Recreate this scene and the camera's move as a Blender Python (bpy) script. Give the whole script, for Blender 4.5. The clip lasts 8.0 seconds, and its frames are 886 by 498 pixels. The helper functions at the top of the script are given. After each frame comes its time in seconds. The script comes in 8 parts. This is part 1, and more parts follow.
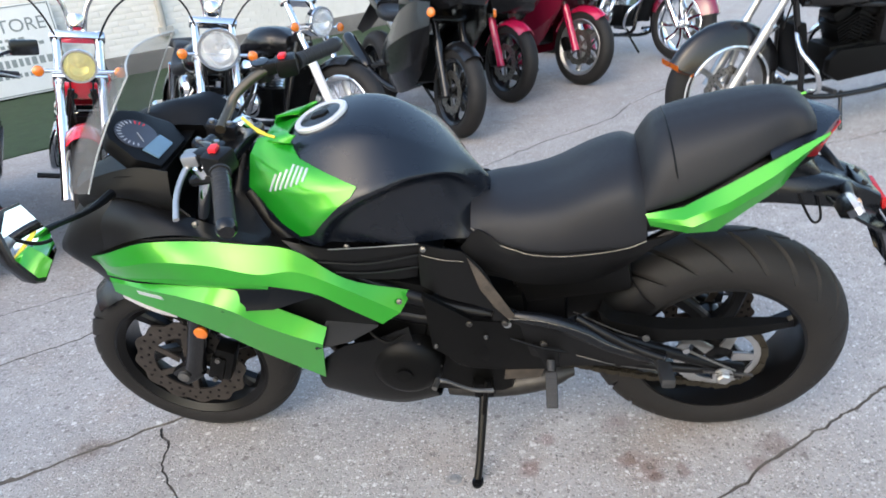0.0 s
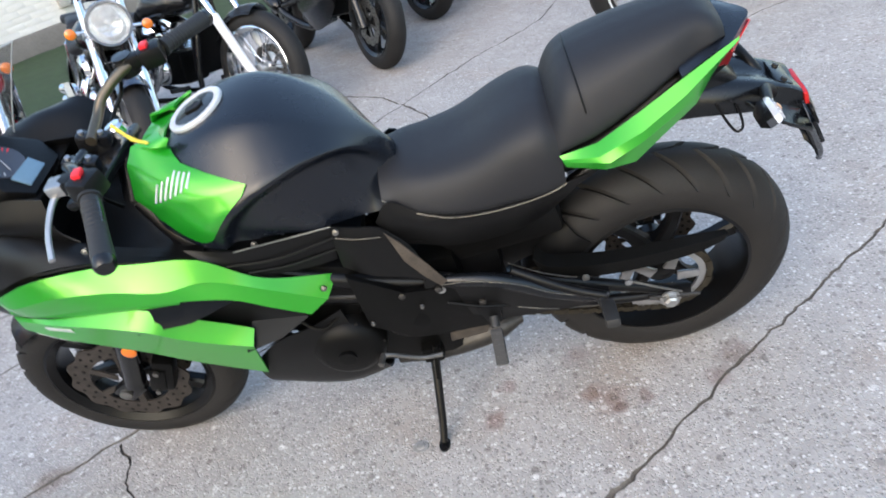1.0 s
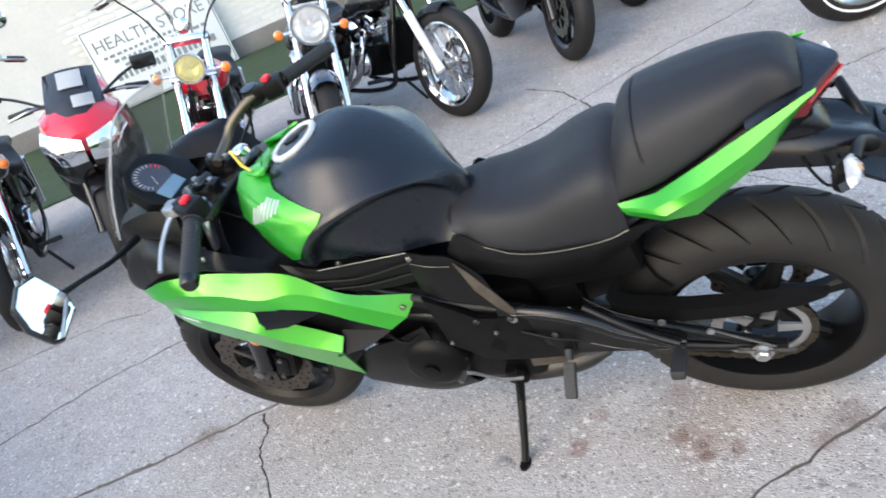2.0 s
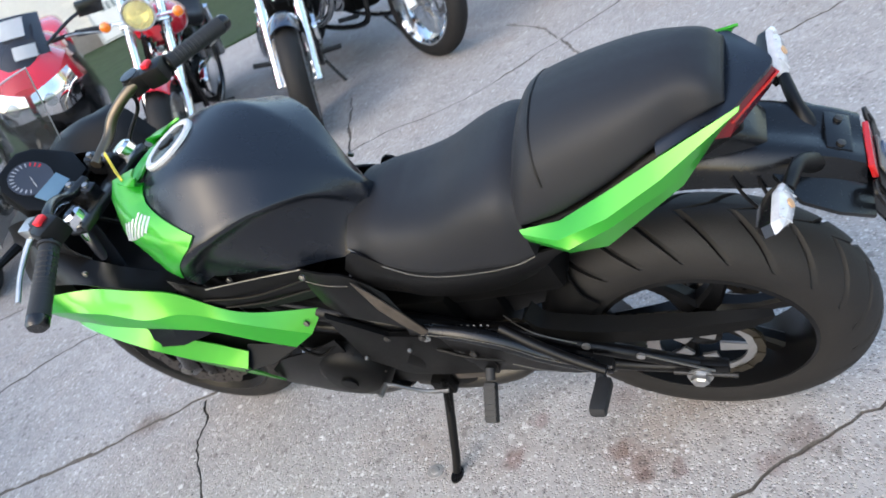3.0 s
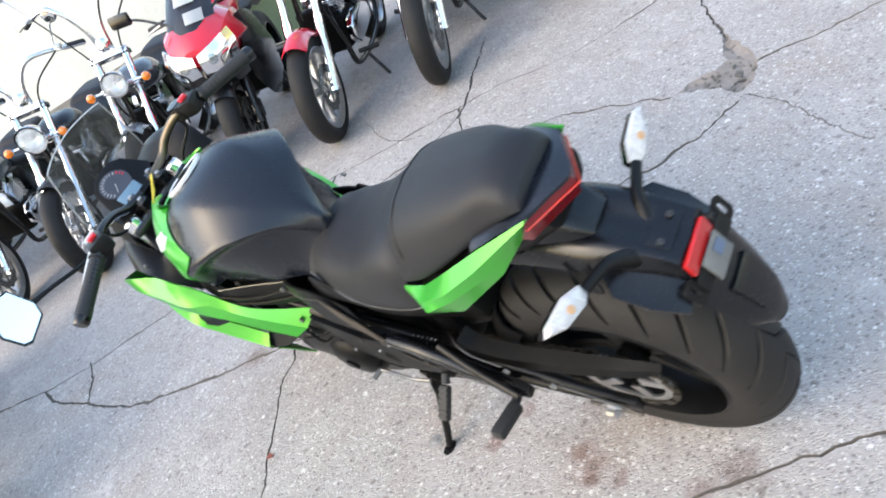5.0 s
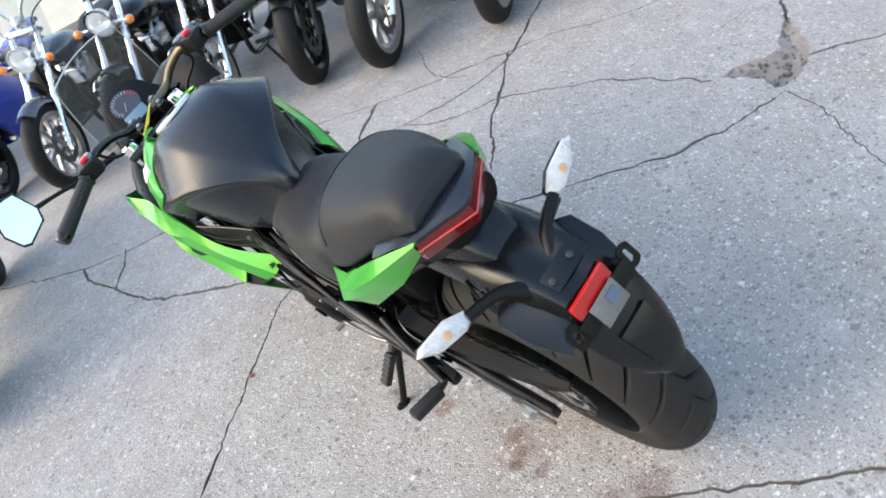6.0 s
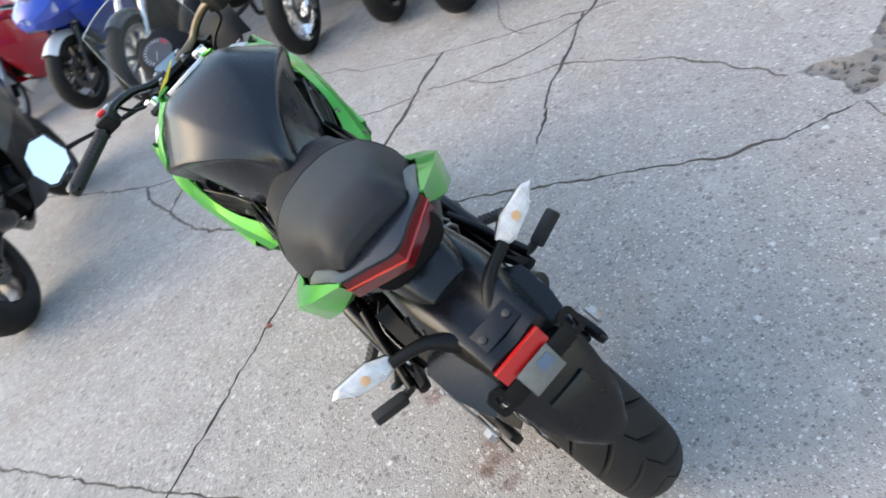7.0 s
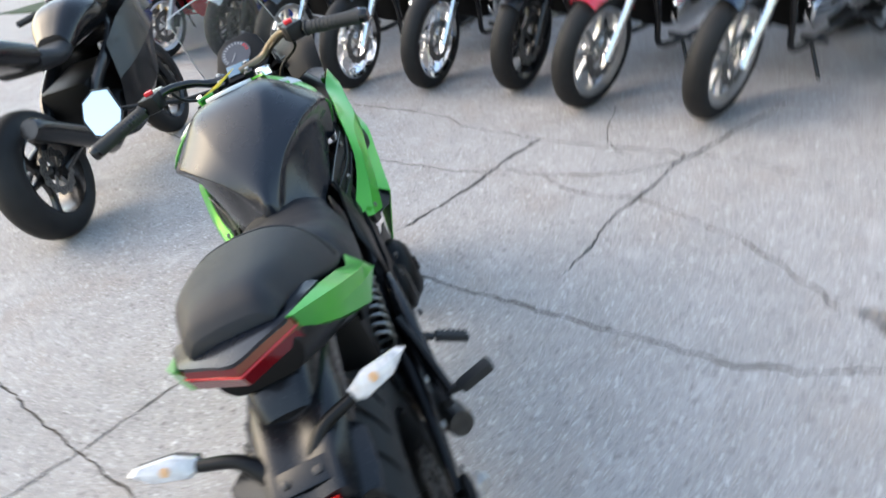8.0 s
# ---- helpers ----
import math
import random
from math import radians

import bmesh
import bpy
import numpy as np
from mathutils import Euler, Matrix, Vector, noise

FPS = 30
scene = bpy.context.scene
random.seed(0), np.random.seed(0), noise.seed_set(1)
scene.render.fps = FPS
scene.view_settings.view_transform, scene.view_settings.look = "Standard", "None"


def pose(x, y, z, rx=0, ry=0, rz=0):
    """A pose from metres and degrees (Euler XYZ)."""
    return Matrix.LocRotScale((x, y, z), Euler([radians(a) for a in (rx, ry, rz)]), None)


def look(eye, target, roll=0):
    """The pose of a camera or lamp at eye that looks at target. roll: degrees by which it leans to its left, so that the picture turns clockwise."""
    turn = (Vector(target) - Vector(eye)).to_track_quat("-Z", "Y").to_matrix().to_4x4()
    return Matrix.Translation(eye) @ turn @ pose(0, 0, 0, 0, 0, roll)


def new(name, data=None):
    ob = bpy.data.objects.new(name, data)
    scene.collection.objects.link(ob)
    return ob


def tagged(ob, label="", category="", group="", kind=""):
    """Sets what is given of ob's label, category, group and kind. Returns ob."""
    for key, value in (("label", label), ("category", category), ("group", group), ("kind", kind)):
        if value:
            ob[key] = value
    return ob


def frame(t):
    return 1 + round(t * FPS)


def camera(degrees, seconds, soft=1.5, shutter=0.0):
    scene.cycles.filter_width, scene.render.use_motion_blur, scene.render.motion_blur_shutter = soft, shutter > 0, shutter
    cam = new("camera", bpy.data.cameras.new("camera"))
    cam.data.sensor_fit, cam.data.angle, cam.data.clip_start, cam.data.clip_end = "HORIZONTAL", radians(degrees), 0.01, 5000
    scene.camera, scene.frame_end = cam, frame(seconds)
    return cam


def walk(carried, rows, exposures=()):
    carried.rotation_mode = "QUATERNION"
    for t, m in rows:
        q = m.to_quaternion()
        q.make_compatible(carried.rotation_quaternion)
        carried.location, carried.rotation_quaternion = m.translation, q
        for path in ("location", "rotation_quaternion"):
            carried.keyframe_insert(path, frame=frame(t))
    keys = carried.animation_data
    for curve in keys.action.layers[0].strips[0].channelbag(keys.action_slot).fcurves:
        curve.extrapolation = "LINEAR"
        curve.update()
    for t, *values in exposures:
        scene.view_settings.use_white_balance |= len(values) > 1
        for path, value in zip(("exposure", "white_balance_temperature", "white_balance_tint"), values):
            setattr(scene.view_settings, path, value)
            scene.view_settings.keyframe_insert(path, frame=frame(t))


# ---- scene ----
cam = camera(62.3, 8.0, 1.7, 0.5)
PATH = [
    (0, (0.406, -1.714, 1.257), (0.062, 0.093, 0.474), -7.0),
    (0.5, (0.458, -1.648, 1.261), (0.114, 0.115, 0.383), -11.3),
    (1, (0.508, -1.569, 1.294), (0.214, 0.139, 0.297), -17.0),
    (1.5, (0.664, -1.546, 1.329), (-0.013, 0.104, 0.423), -19.4),
    (2, (0.837, -1.498, 1.325), (-0.038, 0.071, 0.446), -22.0),
    (2.2, (0.873, -1.446, 1.316), (0.02, 0.103, 0.382), -22.7),
    (3.3, (1.04, -1.081, 1.316), (-0.042, 0.171, 0.193), -28.7),
    (3.5, (1.098, -1.016, 1.314), (-0.161, 0.019, 0.155), -32.5),
    (4, (1.208, -0.937, 1.312), (-0.136, 0.005, 0.169), -32.9),
    (4.5, (1.38, -0.952, 1.362), (-0.009, 0.028, 0.31), -32.6),
    (5, (1.52, -0.885, 1.372), (0.095, 0.096, 0.37), -34.2),
    (5.2, (1.582, -0.825, 1.369), (0.128, 0.067, 0.324), -34.9),
    (6.3, (1.688, -0.584, 1.371), (0.142, 0.08, 0.29), -29.2),
    (6.5, (1.669, -0.536, 1.37), (0.124, 0.12, 0.283), -27.8),
    (7, (1.711, -0.371, 1.368), (0.107, 0.029, 0.242), -29.6),
    (7.5, (1.777, -0.159, 1.395), (0.106, 0.017, 0.311), -29.5),
    (8, (1.711, -0.042, 1.391), (-0.021, 0.178, 0.416), -10.5),
]
walk(cam, [(t, look(eye, target, roll)) for t, eye, target, roll in PATH],
     [(0, 1.52, 6200, 10.5), (2.2, 1.68, 6250, 10.5), (3.3, 1.58, 6150, 10.5), (5.2, 1.90, 6500, 10), (6.3, 1.63, 6500, 8.5), (7.0, 1.58, 6500, 8.5), (8, 1.74, 6500, 9)])

# ---- world and light ----
SUN_FROM = Vector((-0.26, -0.76, 0.60)).normalized()
world = bpy.data.worlds.new("sky")
scene.world = world
world.use_nodes = True
wn = world.node_tree.nodes
sky = wn.new("ShaderNodeTexSky")
sky.sky_type, sky.sun_disc = "NISHITA", False
sky.sun_elevation = math.asin(SUN_FROM.z)
sky.sun_rotation = math.atan2(SUN_FROM.x, SUN_FROM.y)
sky.air_density, sky.dust_density = 1.5, 2.2
wn["Background"].inputs["Strength"].default_value = 0.15
world.node_tree.links.new(sky.outputs[0], wn["Background"].inputs["Color"])
sun_data = bpy.data.lights.new("sun", "SUN")
sun_data.energy, sun_data.angle, sun_data.color = 0.22, radians(90), (1.0, 0.80, 0.58)
sun = new("sun", sun_data)
sun.matrix_world = look(SUN_FROM * 30, (0, 0, 0))


# ---- materials ----
def material(name, color, rough=0.5, metal=0.0, coat=0.0, vary=0.12, scale=12.0, bump=0.0, bump_scale=200.0,
             second=None, spec=0.5, rough_vary=0.08, random_shade=0.0, fine=None):
    """A surface with coarse and fine variation of tone and gloss, and a fine relief."""
    m = bpy.data.materials.new(name)
    m.use_nodes = True
    t, n = m.node_tree, m.node_tree.nodes
    b = n["Principled BSDF"]
    co = n.new("ShaderNodeTexCoord")
    big = n.new("ShaderNodeTexNoise")
    big.inputs["Scale"].default_value, big.inputs["Detail"].default_value = scale, 6
    t.links.new(co.outputs["Object"], big.inputs["Vector"])
    ramp = n.new("ShaderNodeMix")
    ramp.data_type = "RGBA"
    c = Vector(color[:3])
    d = Vector(second[:3]) if second else c * (1 - vary * 2)
    ramp.inputs["A"].default_value = (*d, 1)
    ramp.inputs["B"].default_value = (*(c * (1 + vary * 0.6)), 1)
    t.links.new(big.outputs["Fac"], ramp.inputs["Factor"])
    out = ramp.outputs["Result"]
    small = n.new("ShaderNodeTexNoise")
    small.inputs["Scale"].default_value, small.inputs["Detail"].default_value = fine or scale * 14, 4
    t.links.new(co.outputs["Object"], small.inputs["Vector"])
    mul = n.new("ShaderNodeMix")
    mul.data_type, mul.blend_type = "RGBA", "MULTIPLY"
    mul.inputs["Factor"].default_value = min(1.0, vary * 2)
    t.links.new(out, mul.inputs["A"])
    t.links.new(small.outputs["Fac"], mul.inputs["B"])
    out = mul.outputs["Result"]
    if random_shade:
        info = n.new("ShaderNodeObjectInfo")
        rng = n.new("ShaderNodeMapRange")
        rng.inputs["To Min"].default_value, rng.inputs["To Max"].default_value = 1 - random_shade, 1 + random_shade
        t.links.new(info.outputs["Random"], rng.inputs["Value"])
        sh = n.new("ShaderNodeMix")
        sh.data_type, sh.blend_type = "RGBA", "MULTIPLY"
        sh.inputs["Factor"].default_value = 1
        t.links.new(out, sh.inputs["A"])
        t.links.new(rng.outputs["Result"], sh.inputs["B"])
        out = sh.outputs["Result"]
    t.links.new(out, b.inputs["Base Color"])
    rr = n.new("ShaderNodeMapRange")
    rr.inputs["To Min"].default_value, rr.inputs["To Max"].default_value = max(0.02, rough - rough_vary), min(1, rough + rough_vary)
    t.links.new(small.outputs["Fac"], rr.inputs["Value"])
    t.links.new(rr.outputs["Result"], b.inputs["Roughness"])
    b.inputs["Metallic"].default_value = metal
    b.inputs["Coat Weight"].default_value = coat
    b.inputs["Coat Roughness"].default_value = 0.05
    b.inputs["Specular IOR Level"].default_value = spec
    if bump:
        bn = n.new("ShaderNodeTexNoise")
        bn.inputs["Scale"].default_value, bn.inputs["Detail"].default_value = bump_scale, 3
        t.links.new(co.outputs["Object"], bn.inputs["Vector"])
        bp = n.new("ShaderNodeBump")
        bp.inputs["Strength"].default_value, bp.inputs["Distance"].default_value = bump, 0.002
        t.links.new(bn.outputs["Fac"], bp.inputs["Height"])
        t.links.new(bp.outputs["Normal"], b.inputs["Normal"])
    return m


def glass(name, color, rough=0.03, alpha=0.25):
    """A thin clear or tinted plastic: mostly see-through, glossy."""
    m = bpy.data.materials.new(name)
    m.use_nodes = True
    t, n = m.node_tree, m.node_tree.nodes
    n.remove(n["Principled BSDF"])
    mix = n.new("ShaderNodeMixShader")
    tr = n.new("ShaderNodeBsdfTransparent")
    tr.inputs["Color"].default_value = (*color, 1)
    gl = n.new("ShaderNodeBsdfPrincipled")
    gl.inputs["Base Color"].default_value = (*[v * 0.5 for v in color], 1)
    gl.inputs["Roughness"].default_value = rough
    mix.inputs["Fac"].default_value = alpha
    t.links.new(tr.outputs[0], mix.inputs[1])
    t.links.new(gl.outputs[0], mix.inputs[2])
    t.links.new(mix.outputs[0], n["Material Output"].inputs["Surface"])
    return m


def pearl(name, deep, flake, share, rough):
    """Pearl paint: a deep base under bright flakes, both below one clear coat, with faint orange peel."""
    m = bpy.data.materials.new(name)
    m.use_nodes = True
    t, n = m.node_tree, m.node_tree.nodes
    base = n["Principled BSDF"]
    co = n.new("ShaderNodeTexCoord")
    peel = n.new("ShaderNodeTexNoise")
    peel.inputs["Scale"].default_value = 160
    t.links.new(co.outputs["Object"], peel.inputs["Vector"])
    tone = n.new("ShaderNodeTexNoise")
    tone.inputs["Scale"].default_value, tone.inputs["Detail"].default_value = 7, 5
    t.links.new(co.outputs["Object"], tone.inputs["Vector"])
    mix = n.new("ShaderNodeMix")
    mix.data_type = "RGBA"
    mix.inputs["A"].default_value, mix.inputs["B"].default_value = (*[v * 0.88 for v in deep], 1), (*[v * 1.1 for v in deep], 1)
    t.links.new(tone.outputs["Fac"], mix.inputs["Factor"])
    t.links.new(mix.outputs["Result"], base.inputs["Base Color"])
    bump = n.new("ShaderNodeBump")
    bump.inputs["Strength"].default_value, bump.inputs["Distance"].default_value = 0.05, 0.001
    t.links.new(peel.outputs["Fac"], bump.inputs["Height"])
    sheen = n.new("ShaderNodeBsdfPrincipled")
    sheen.inputs["Base Color"].default_value = (*flake, 1)
    sheen.inputs["Metallic"].default_value, sheen.inputs["Roughness"].default_value = 1.0, rough
    base.inputs["Roughness"].default_value = 0.45
    both_mix = n.new("ShaderNodeMixShader")
    both_mix.inputs["Fac"].default_value = share
    for k, b in enumerate((base, sheen)):
        b.inputs["Coat Weight"].default_value, b.inputs["Coat Roughness"].default_value = 0.6, 0.07
        t.links.new(bump.outputs["Normal"], b.inputs["Coat Normal"])
        t.links.new(b.outputs[0], both_mix.inputs[k + 1])
    t.links.new(both_mix.outputs[0], n["Material Output"].inputs["Surface"])
    return m


GREEN = pearl("green_pearl_paint", (0.004, 0.215, 0.008), (0.24, 0.88, 0.02), 0.18, 0.36)
MATT_BLACK = material("satin_black_paint", (0.0055, 0.0075, 0.0125), 0.27, spec=0.5, vary=0.06, scale=3, fine=20, rough_vary=0.02)
VINYL = material("seat_vinyl", (0.0125, 0.0132, 0.0165), 0.55, spec=0.34, vary=0.12, scale=9, bump=0.25, bump_scale=900)
PLASTIC = material("black_plastic", (0.0052, 0.0052, 0.0056), 0.40, spec=0.22, vary=0.2, scale=14, bump=0.10, bump_scale=700)
SATIN = material("satin_black", (0.0045, 0.0045, 0.005), 0.32, spec=0.24, vary=0.2, scale=14)
GLOSS = material("gloss_black", (0.008, 0.008, 0.009), 0.24, spec=0.4, coat=0.15, vary=0.15, scale=10)
RUBBER = material("tyre_rubber", (0.019, 0.0175, 0.017), 0.66, spec=0.32, vary=0.3, scale=14, bump=0.3, bump_scale=350, second=(0.010, 0.0095, 0.0095))
GRIP = material("grip_rubber", (0.017, 0.017, 0.018), 0.65, vary=0.2, scale=30)
ALLOY = material("alloy", (0.58, 0.58, 0.58), 0.32, 0.9, vary=0.15, scale=30)
CHROME = material("chrome", (0.82, 0.83, 0.85), 0.09, 1.0, vary=0.04, scale=20, rough_vary=0.04)
DULL_STEEL = material("dull_steel", (0.10, 0.095, 0.09), 0.45, 0.8, vary=0.3, scale=40)
STEEL = material("worn_steel", (0.36, 0.35, 0.33), 0.38, 0.9, vary=0.3, scale=40)
DISC = material("brake_disc", (0.135, 0.115, 0.10), 0.45, 0.7, vary=0.35, scale=30)
CHAIN = material("oily_chain", (0.10, 0.085, 0.06), 0.5, 0.7, vary=0.4, scale=60)
ENGINE = material("engine_black", (0.0035, 0.0035, 0.0035), 0.42, spec=0.14, vary=0.3, scale=22, bump=0.2, bump_scale=400)
BRONZE = material("bronze_bar", (0.20, 0.165, 0.12), 0.34, 0.85, vary=0.2, scale=20)
RED_LENS = material("red_lens", (0.13, 0.003, 0.006), 0.15, coat=0.2, vary=0.1, scale=60)
REFLECTOR = material("red_reflector", (0.48, 0.012, 0.012), 0.18, coat=0.5, vary=0.1, scale=200)
AMBER = material("amber_lens", (0.78, 0.19, 0.01), 0.15, coat=0.6, vary=0.12, scale=60)
WHITE_LENS = material("clear_lens", (0.70, 0.69, 0.69), 0.12, coat=0.8, vary=0.08, scale=70, second=(0.34, 0.32, 0.33))
FIN_BLACK = material("satin_fin", (0.0050, 0.0065, 0.0095), 0.42, spec=0.12, vary=0.1, scale=10)
FENDER_BLACK = material("fender_black", (0.0050, 0.0060, 0.0080), 0.25, spec=0.40, vary=0.2, scale=10, bump=0.05, bump_scale=500)
BULB = material("tinted_bulb", (0.62, 0.36, 0.18), 0.3, vary=0.1, scale=60)
SILVER = material("silver_decal", (0.66, 0.67, 0.69), 0.3, 0.3, vary=0.08, scale=50)
RED_KEY = material("red_switch", (0.75, 0.02, 0.03), 0.35, vary=0.05, scale=30)
YELLOW_TAG = material("yellow_tag", (0.75, 0.60, 0.05), 0.5, vary=0.1, scale=30)
MIRROR = material("mirror_glass", (0.92, 0.93, 0.94), 0.01, 1.0, vary=0.0, rough_vary=0.0)
DIAL = material("dial_face", (0.05, 0.055, 0.075), 0.35, coat=0.4, vary=0.1, scale=50)
LCD = material("lcd", (0.15, 0.25, 0.34), 0.2, coat=0.5, vary=0.08, scale=50)
DIAL_MARK = material("dial_mark", (0.42, 0.42, 0.44), 0.5, vary=0.05, scale=40)
# Near-black copy of the rubber: shade painted into the tread cuts.
GROOVE_SHADE = material("tyre_groove_shade", (0.004, 0.004, 0.004), 0.95, spec=0.1, vary=0.1, scale=30)
# Heat-tinted steel of the shield; also the tan sheen painted on the side cover.
BROWN_STEEL_SHEEN = material("heat_tint_and_tan_sheen", (0.17, 0.140, 0.112), 0.5, 0.4, vary=0.4, scale=30)
DECAL_WHITE = material("white_decal", (0.78, 0.78, 0.78), 0.45, vary=0.05, scale=40)
SMOKE = glass("smoked_screen", (0.86, 0.865, 0.87), 0.06, 0.12)
CLEAR = glass("clear_screen", (0.85, 0.88, 0.9), 0.03, 0.2)
LENS_GLASS = glass("headlight_glass", (0.75, 0.78, 0.80), 0.05, 0.3)
SCREEN_EDGE = material("screen_edge", (0.50, 0.52, 0.54), 0.25, vary=0.1, scale=20)
DARK_SCREEN = glass("dark_screen", (0.10, 0.11, 0.14), 0.05, 0.55)
TAB_GREY = material("grey_tab", (0.21, 0.21, 0.20), 0.4, vary=0.25, scale=60)
BLUE_MARK = material("blue_mark", (0.10, 0.14, 0.22), 0.4, vary=0.1, scale=60)
WHITE_RING = material("whitewall", (0.75, 0.75, 0.73), 0.55, vary=0.08, scale=30)
RED_PAINT = material("red_paint", (0.62, 0.012, 0.03), 0.2, coat=0.9, vary=0.05, scale=6)
MAROON = material("maroon_paint", (0.16, 0.006, 0.025), 0.22, coat=0.9, vary=0.08, scale=6)
CRIMSON = material("crimson_paint", (0.42, 0.01, 0.06), 0.22, coat=0.9, vary=0.06, scale=6)
BLUE_PAINT = material("blue_paint", (0.02, 0.06, 0.42), 0.2, coat=0.9, vary=0.06, scale=6)
NAVY = material("navy_paint", (0.006, 0.013, 0.035), 0.2, coat=0.9, vary=0.06, scale=6)
YELLOW = material("yellow_paint", (0.75, 0.42, 0.01), 0.25, coat=0.8, vary=0.06, scale=6)
WHITE_PAINT = material("white_paint", (0.75, 0.75, 0.76), 0.25, coat=0.8, vary=0.05, scale=6)
GREY_PAINT = material("grey_paint", (0.06, 0.065, 0.075), 0.25, coat=0.7, vary=0.06, scale=6)


# ---- mesh tools ----
def part(name, bm, mats, parent=None, label="", sharp=38, fix=True):
    """Links a bmesh as one mesh object, under a thing or a part."""
    if fix:
        bmesh.ops.recalc_face_normals(bm, faces=bm.faces[:])
    me = bpy.data.meshes.new(name)
    bm.to_mesh(me)
    bm.free()
    for m in (mats if isinstance(mats, (list, tuple)) else [mats]):
        me.materials.append(m)
    me.polygons.foreach_set("use_smooth", [True] * len(me.polygons))
    if sharp:
        me.set_sharp_from_angle(angle=radians(sharp))
    ob = new(name, me)
    if parent:
        ob.parent = parent
    if label:
        tagged(ob, label)
    return ob


def thing(name, m, label, category, group=""):
    """An Empty at the base of a thing, to which its parts are fixed."""
    ob = new(name)
    ob.empty_display_size = 0.1
    ob.matrix_basis = m
    return tagged(ob, label, category, group)


def curve(points, steps):
    """Points along a smooth line through the given points."""
    p = [Vector(q) for q in points]
    if len(p) < 3:
        return [p[0].lerp(p[1], k / steps) for k in range(steps + 1)]
    p = [p[0] * 2 - p[1]] + p + [p[-1] * 2 - p[-2]]
    out = []
    for a, b, c, d in zip(p, p[1:], p[2:], p[3:]):
        for k in range(steps):
            u = k / steps
            out.append(0.5 * ((2 * b) + (c - a) * u + (2 * a - 5 * b + 4 * c - d) * u * u + (3 * b - a - 3 * c + d) * u ** 3))
    return out + [p[-2]]


def grid(bm, rows, closed=False, index=0):
    """A sheet through rows of points."""
    vs = [[bm.verts.new(p) for p in row] for row in rows]
    for a, b in zip(vs, vs[1:]):
        n = len(a)
        for k in range(n if closed else n - 1):
            f = bm.faces.new((a[k], a[(k + 1) % n], b[(k + 1) % n], b[k]))
            f.material_index = index
    return vs


def cap(bm, loop, index=0):
    f = bm.faces.new(loop)
    f.material_index = index


def tube(bm, points, r, n=10, steps=0, index=0, flat=1.0):
    """A round bar along a line; r is one radius or one for each point."""
    pts = curve(points, steps) if steps else [Vector(p) for p in points]
    rs = [r] * len(pts) if not isinstance(r, (list, tuple)) else [
        r[min(int(k / (len(pts) - 1) * (len(r) - 1)), len(r) - 2)] * (1 - (k / (len(pts) - 1) * (len(r) - 1) - min(int(k / (len(pts) - 1) * (len(r) - 1)), len(r) - 2)))
        + r[min(int(k / (len(pts) - 1) * (len(r) - 1)), len(r) - 2) + 1] * (k / (len(pts) - 1) * (len(r) - 1) - min(int(k / (len(pts) - 1) * (len(r) - 1)), len(r) - 2))
        for k in range(len(pts))]
    side = None
    rows = []
    for k, p in enumerate(pts):
        d = (pts[min(k + 1, len(pts) - 1)] - pts[max(k - 1, 0)]).normalized()
        if side is None:
            side = d.orthogonal().normalized()
            if abs(d.z) < 0.9:
                side = Vector((0, 0, 1)).cross(d).normalized()
        side = (side - d * side.dot(d)).normalized()
        up = d.cross(side)
        rows.append([p + (side * math.cos(a) + up * math.sin(a) * flat) * rs[k] for a in [2 * math.pi * j / n for j in range(n)]])
    vs = grid(bm, rows, True, index)
    cap(bm, vs[0][::-1], index)
    cap(bm, vs[-1], index)


def lathe(bm, profile, centre, axis, n=32, index=0, closed=False):
    """A turned form: the profile's (radius, height) round an axis. closed: the profile itself is a closed loop."""
    axis = Vector(axis).normalized()
    u = axis.orthogonal().normalized()
    v = axis.cross(u)
    centre = Vector(centre)
    rows = [[centre + axis * h + (u * math.cos(a) + v * math.sin(a)) * max(r, 1e-5) for a in [2 * math.pi * j / n for j in range(n)]] for r, h in profile]
    if closed:
        rows.append(rows[0])
    vs = grid(bm, rows, True, index)
    if not closed:
        cap(bm, vs[0][::-1], index)
        cap(bm, vs[-1], index)
    else:
        bmesh.ops.remove_doubles(bm, verts=[w for row in (vs[0], vs[-1]) for w in row], dist=1e-6)


def block(bm, centre, size, turn=None, bevel=0.004, index=0, taper=1.0):
    """A box with rounded edges; taper narrows its top."""
    m = Matrix.Translation(centre) @ (turn or Matrix()) @ Matrix.Diagonal((*size, 1))
    made = bmesh.ops.create_cube(bm, size=1)
    for w in made["verts"]:
        if w.co.z > 0:
            w.co.x *= taper
            w.co.y *= taper
        w.co = m @ w.co
    fs = {f for w in made["verts"] for f in w.link_faces}
    for f in fs:
        f.material_index = index
    if bevel:
        es = {e for f in fs for e in f.edges}
        r = bmesh.ops.bevel(bm, geom=list(es), offset=bevel, segments=2, profile=0.6, affect="EDGES")
        for f in r["faces"]:
            f.material_index = index


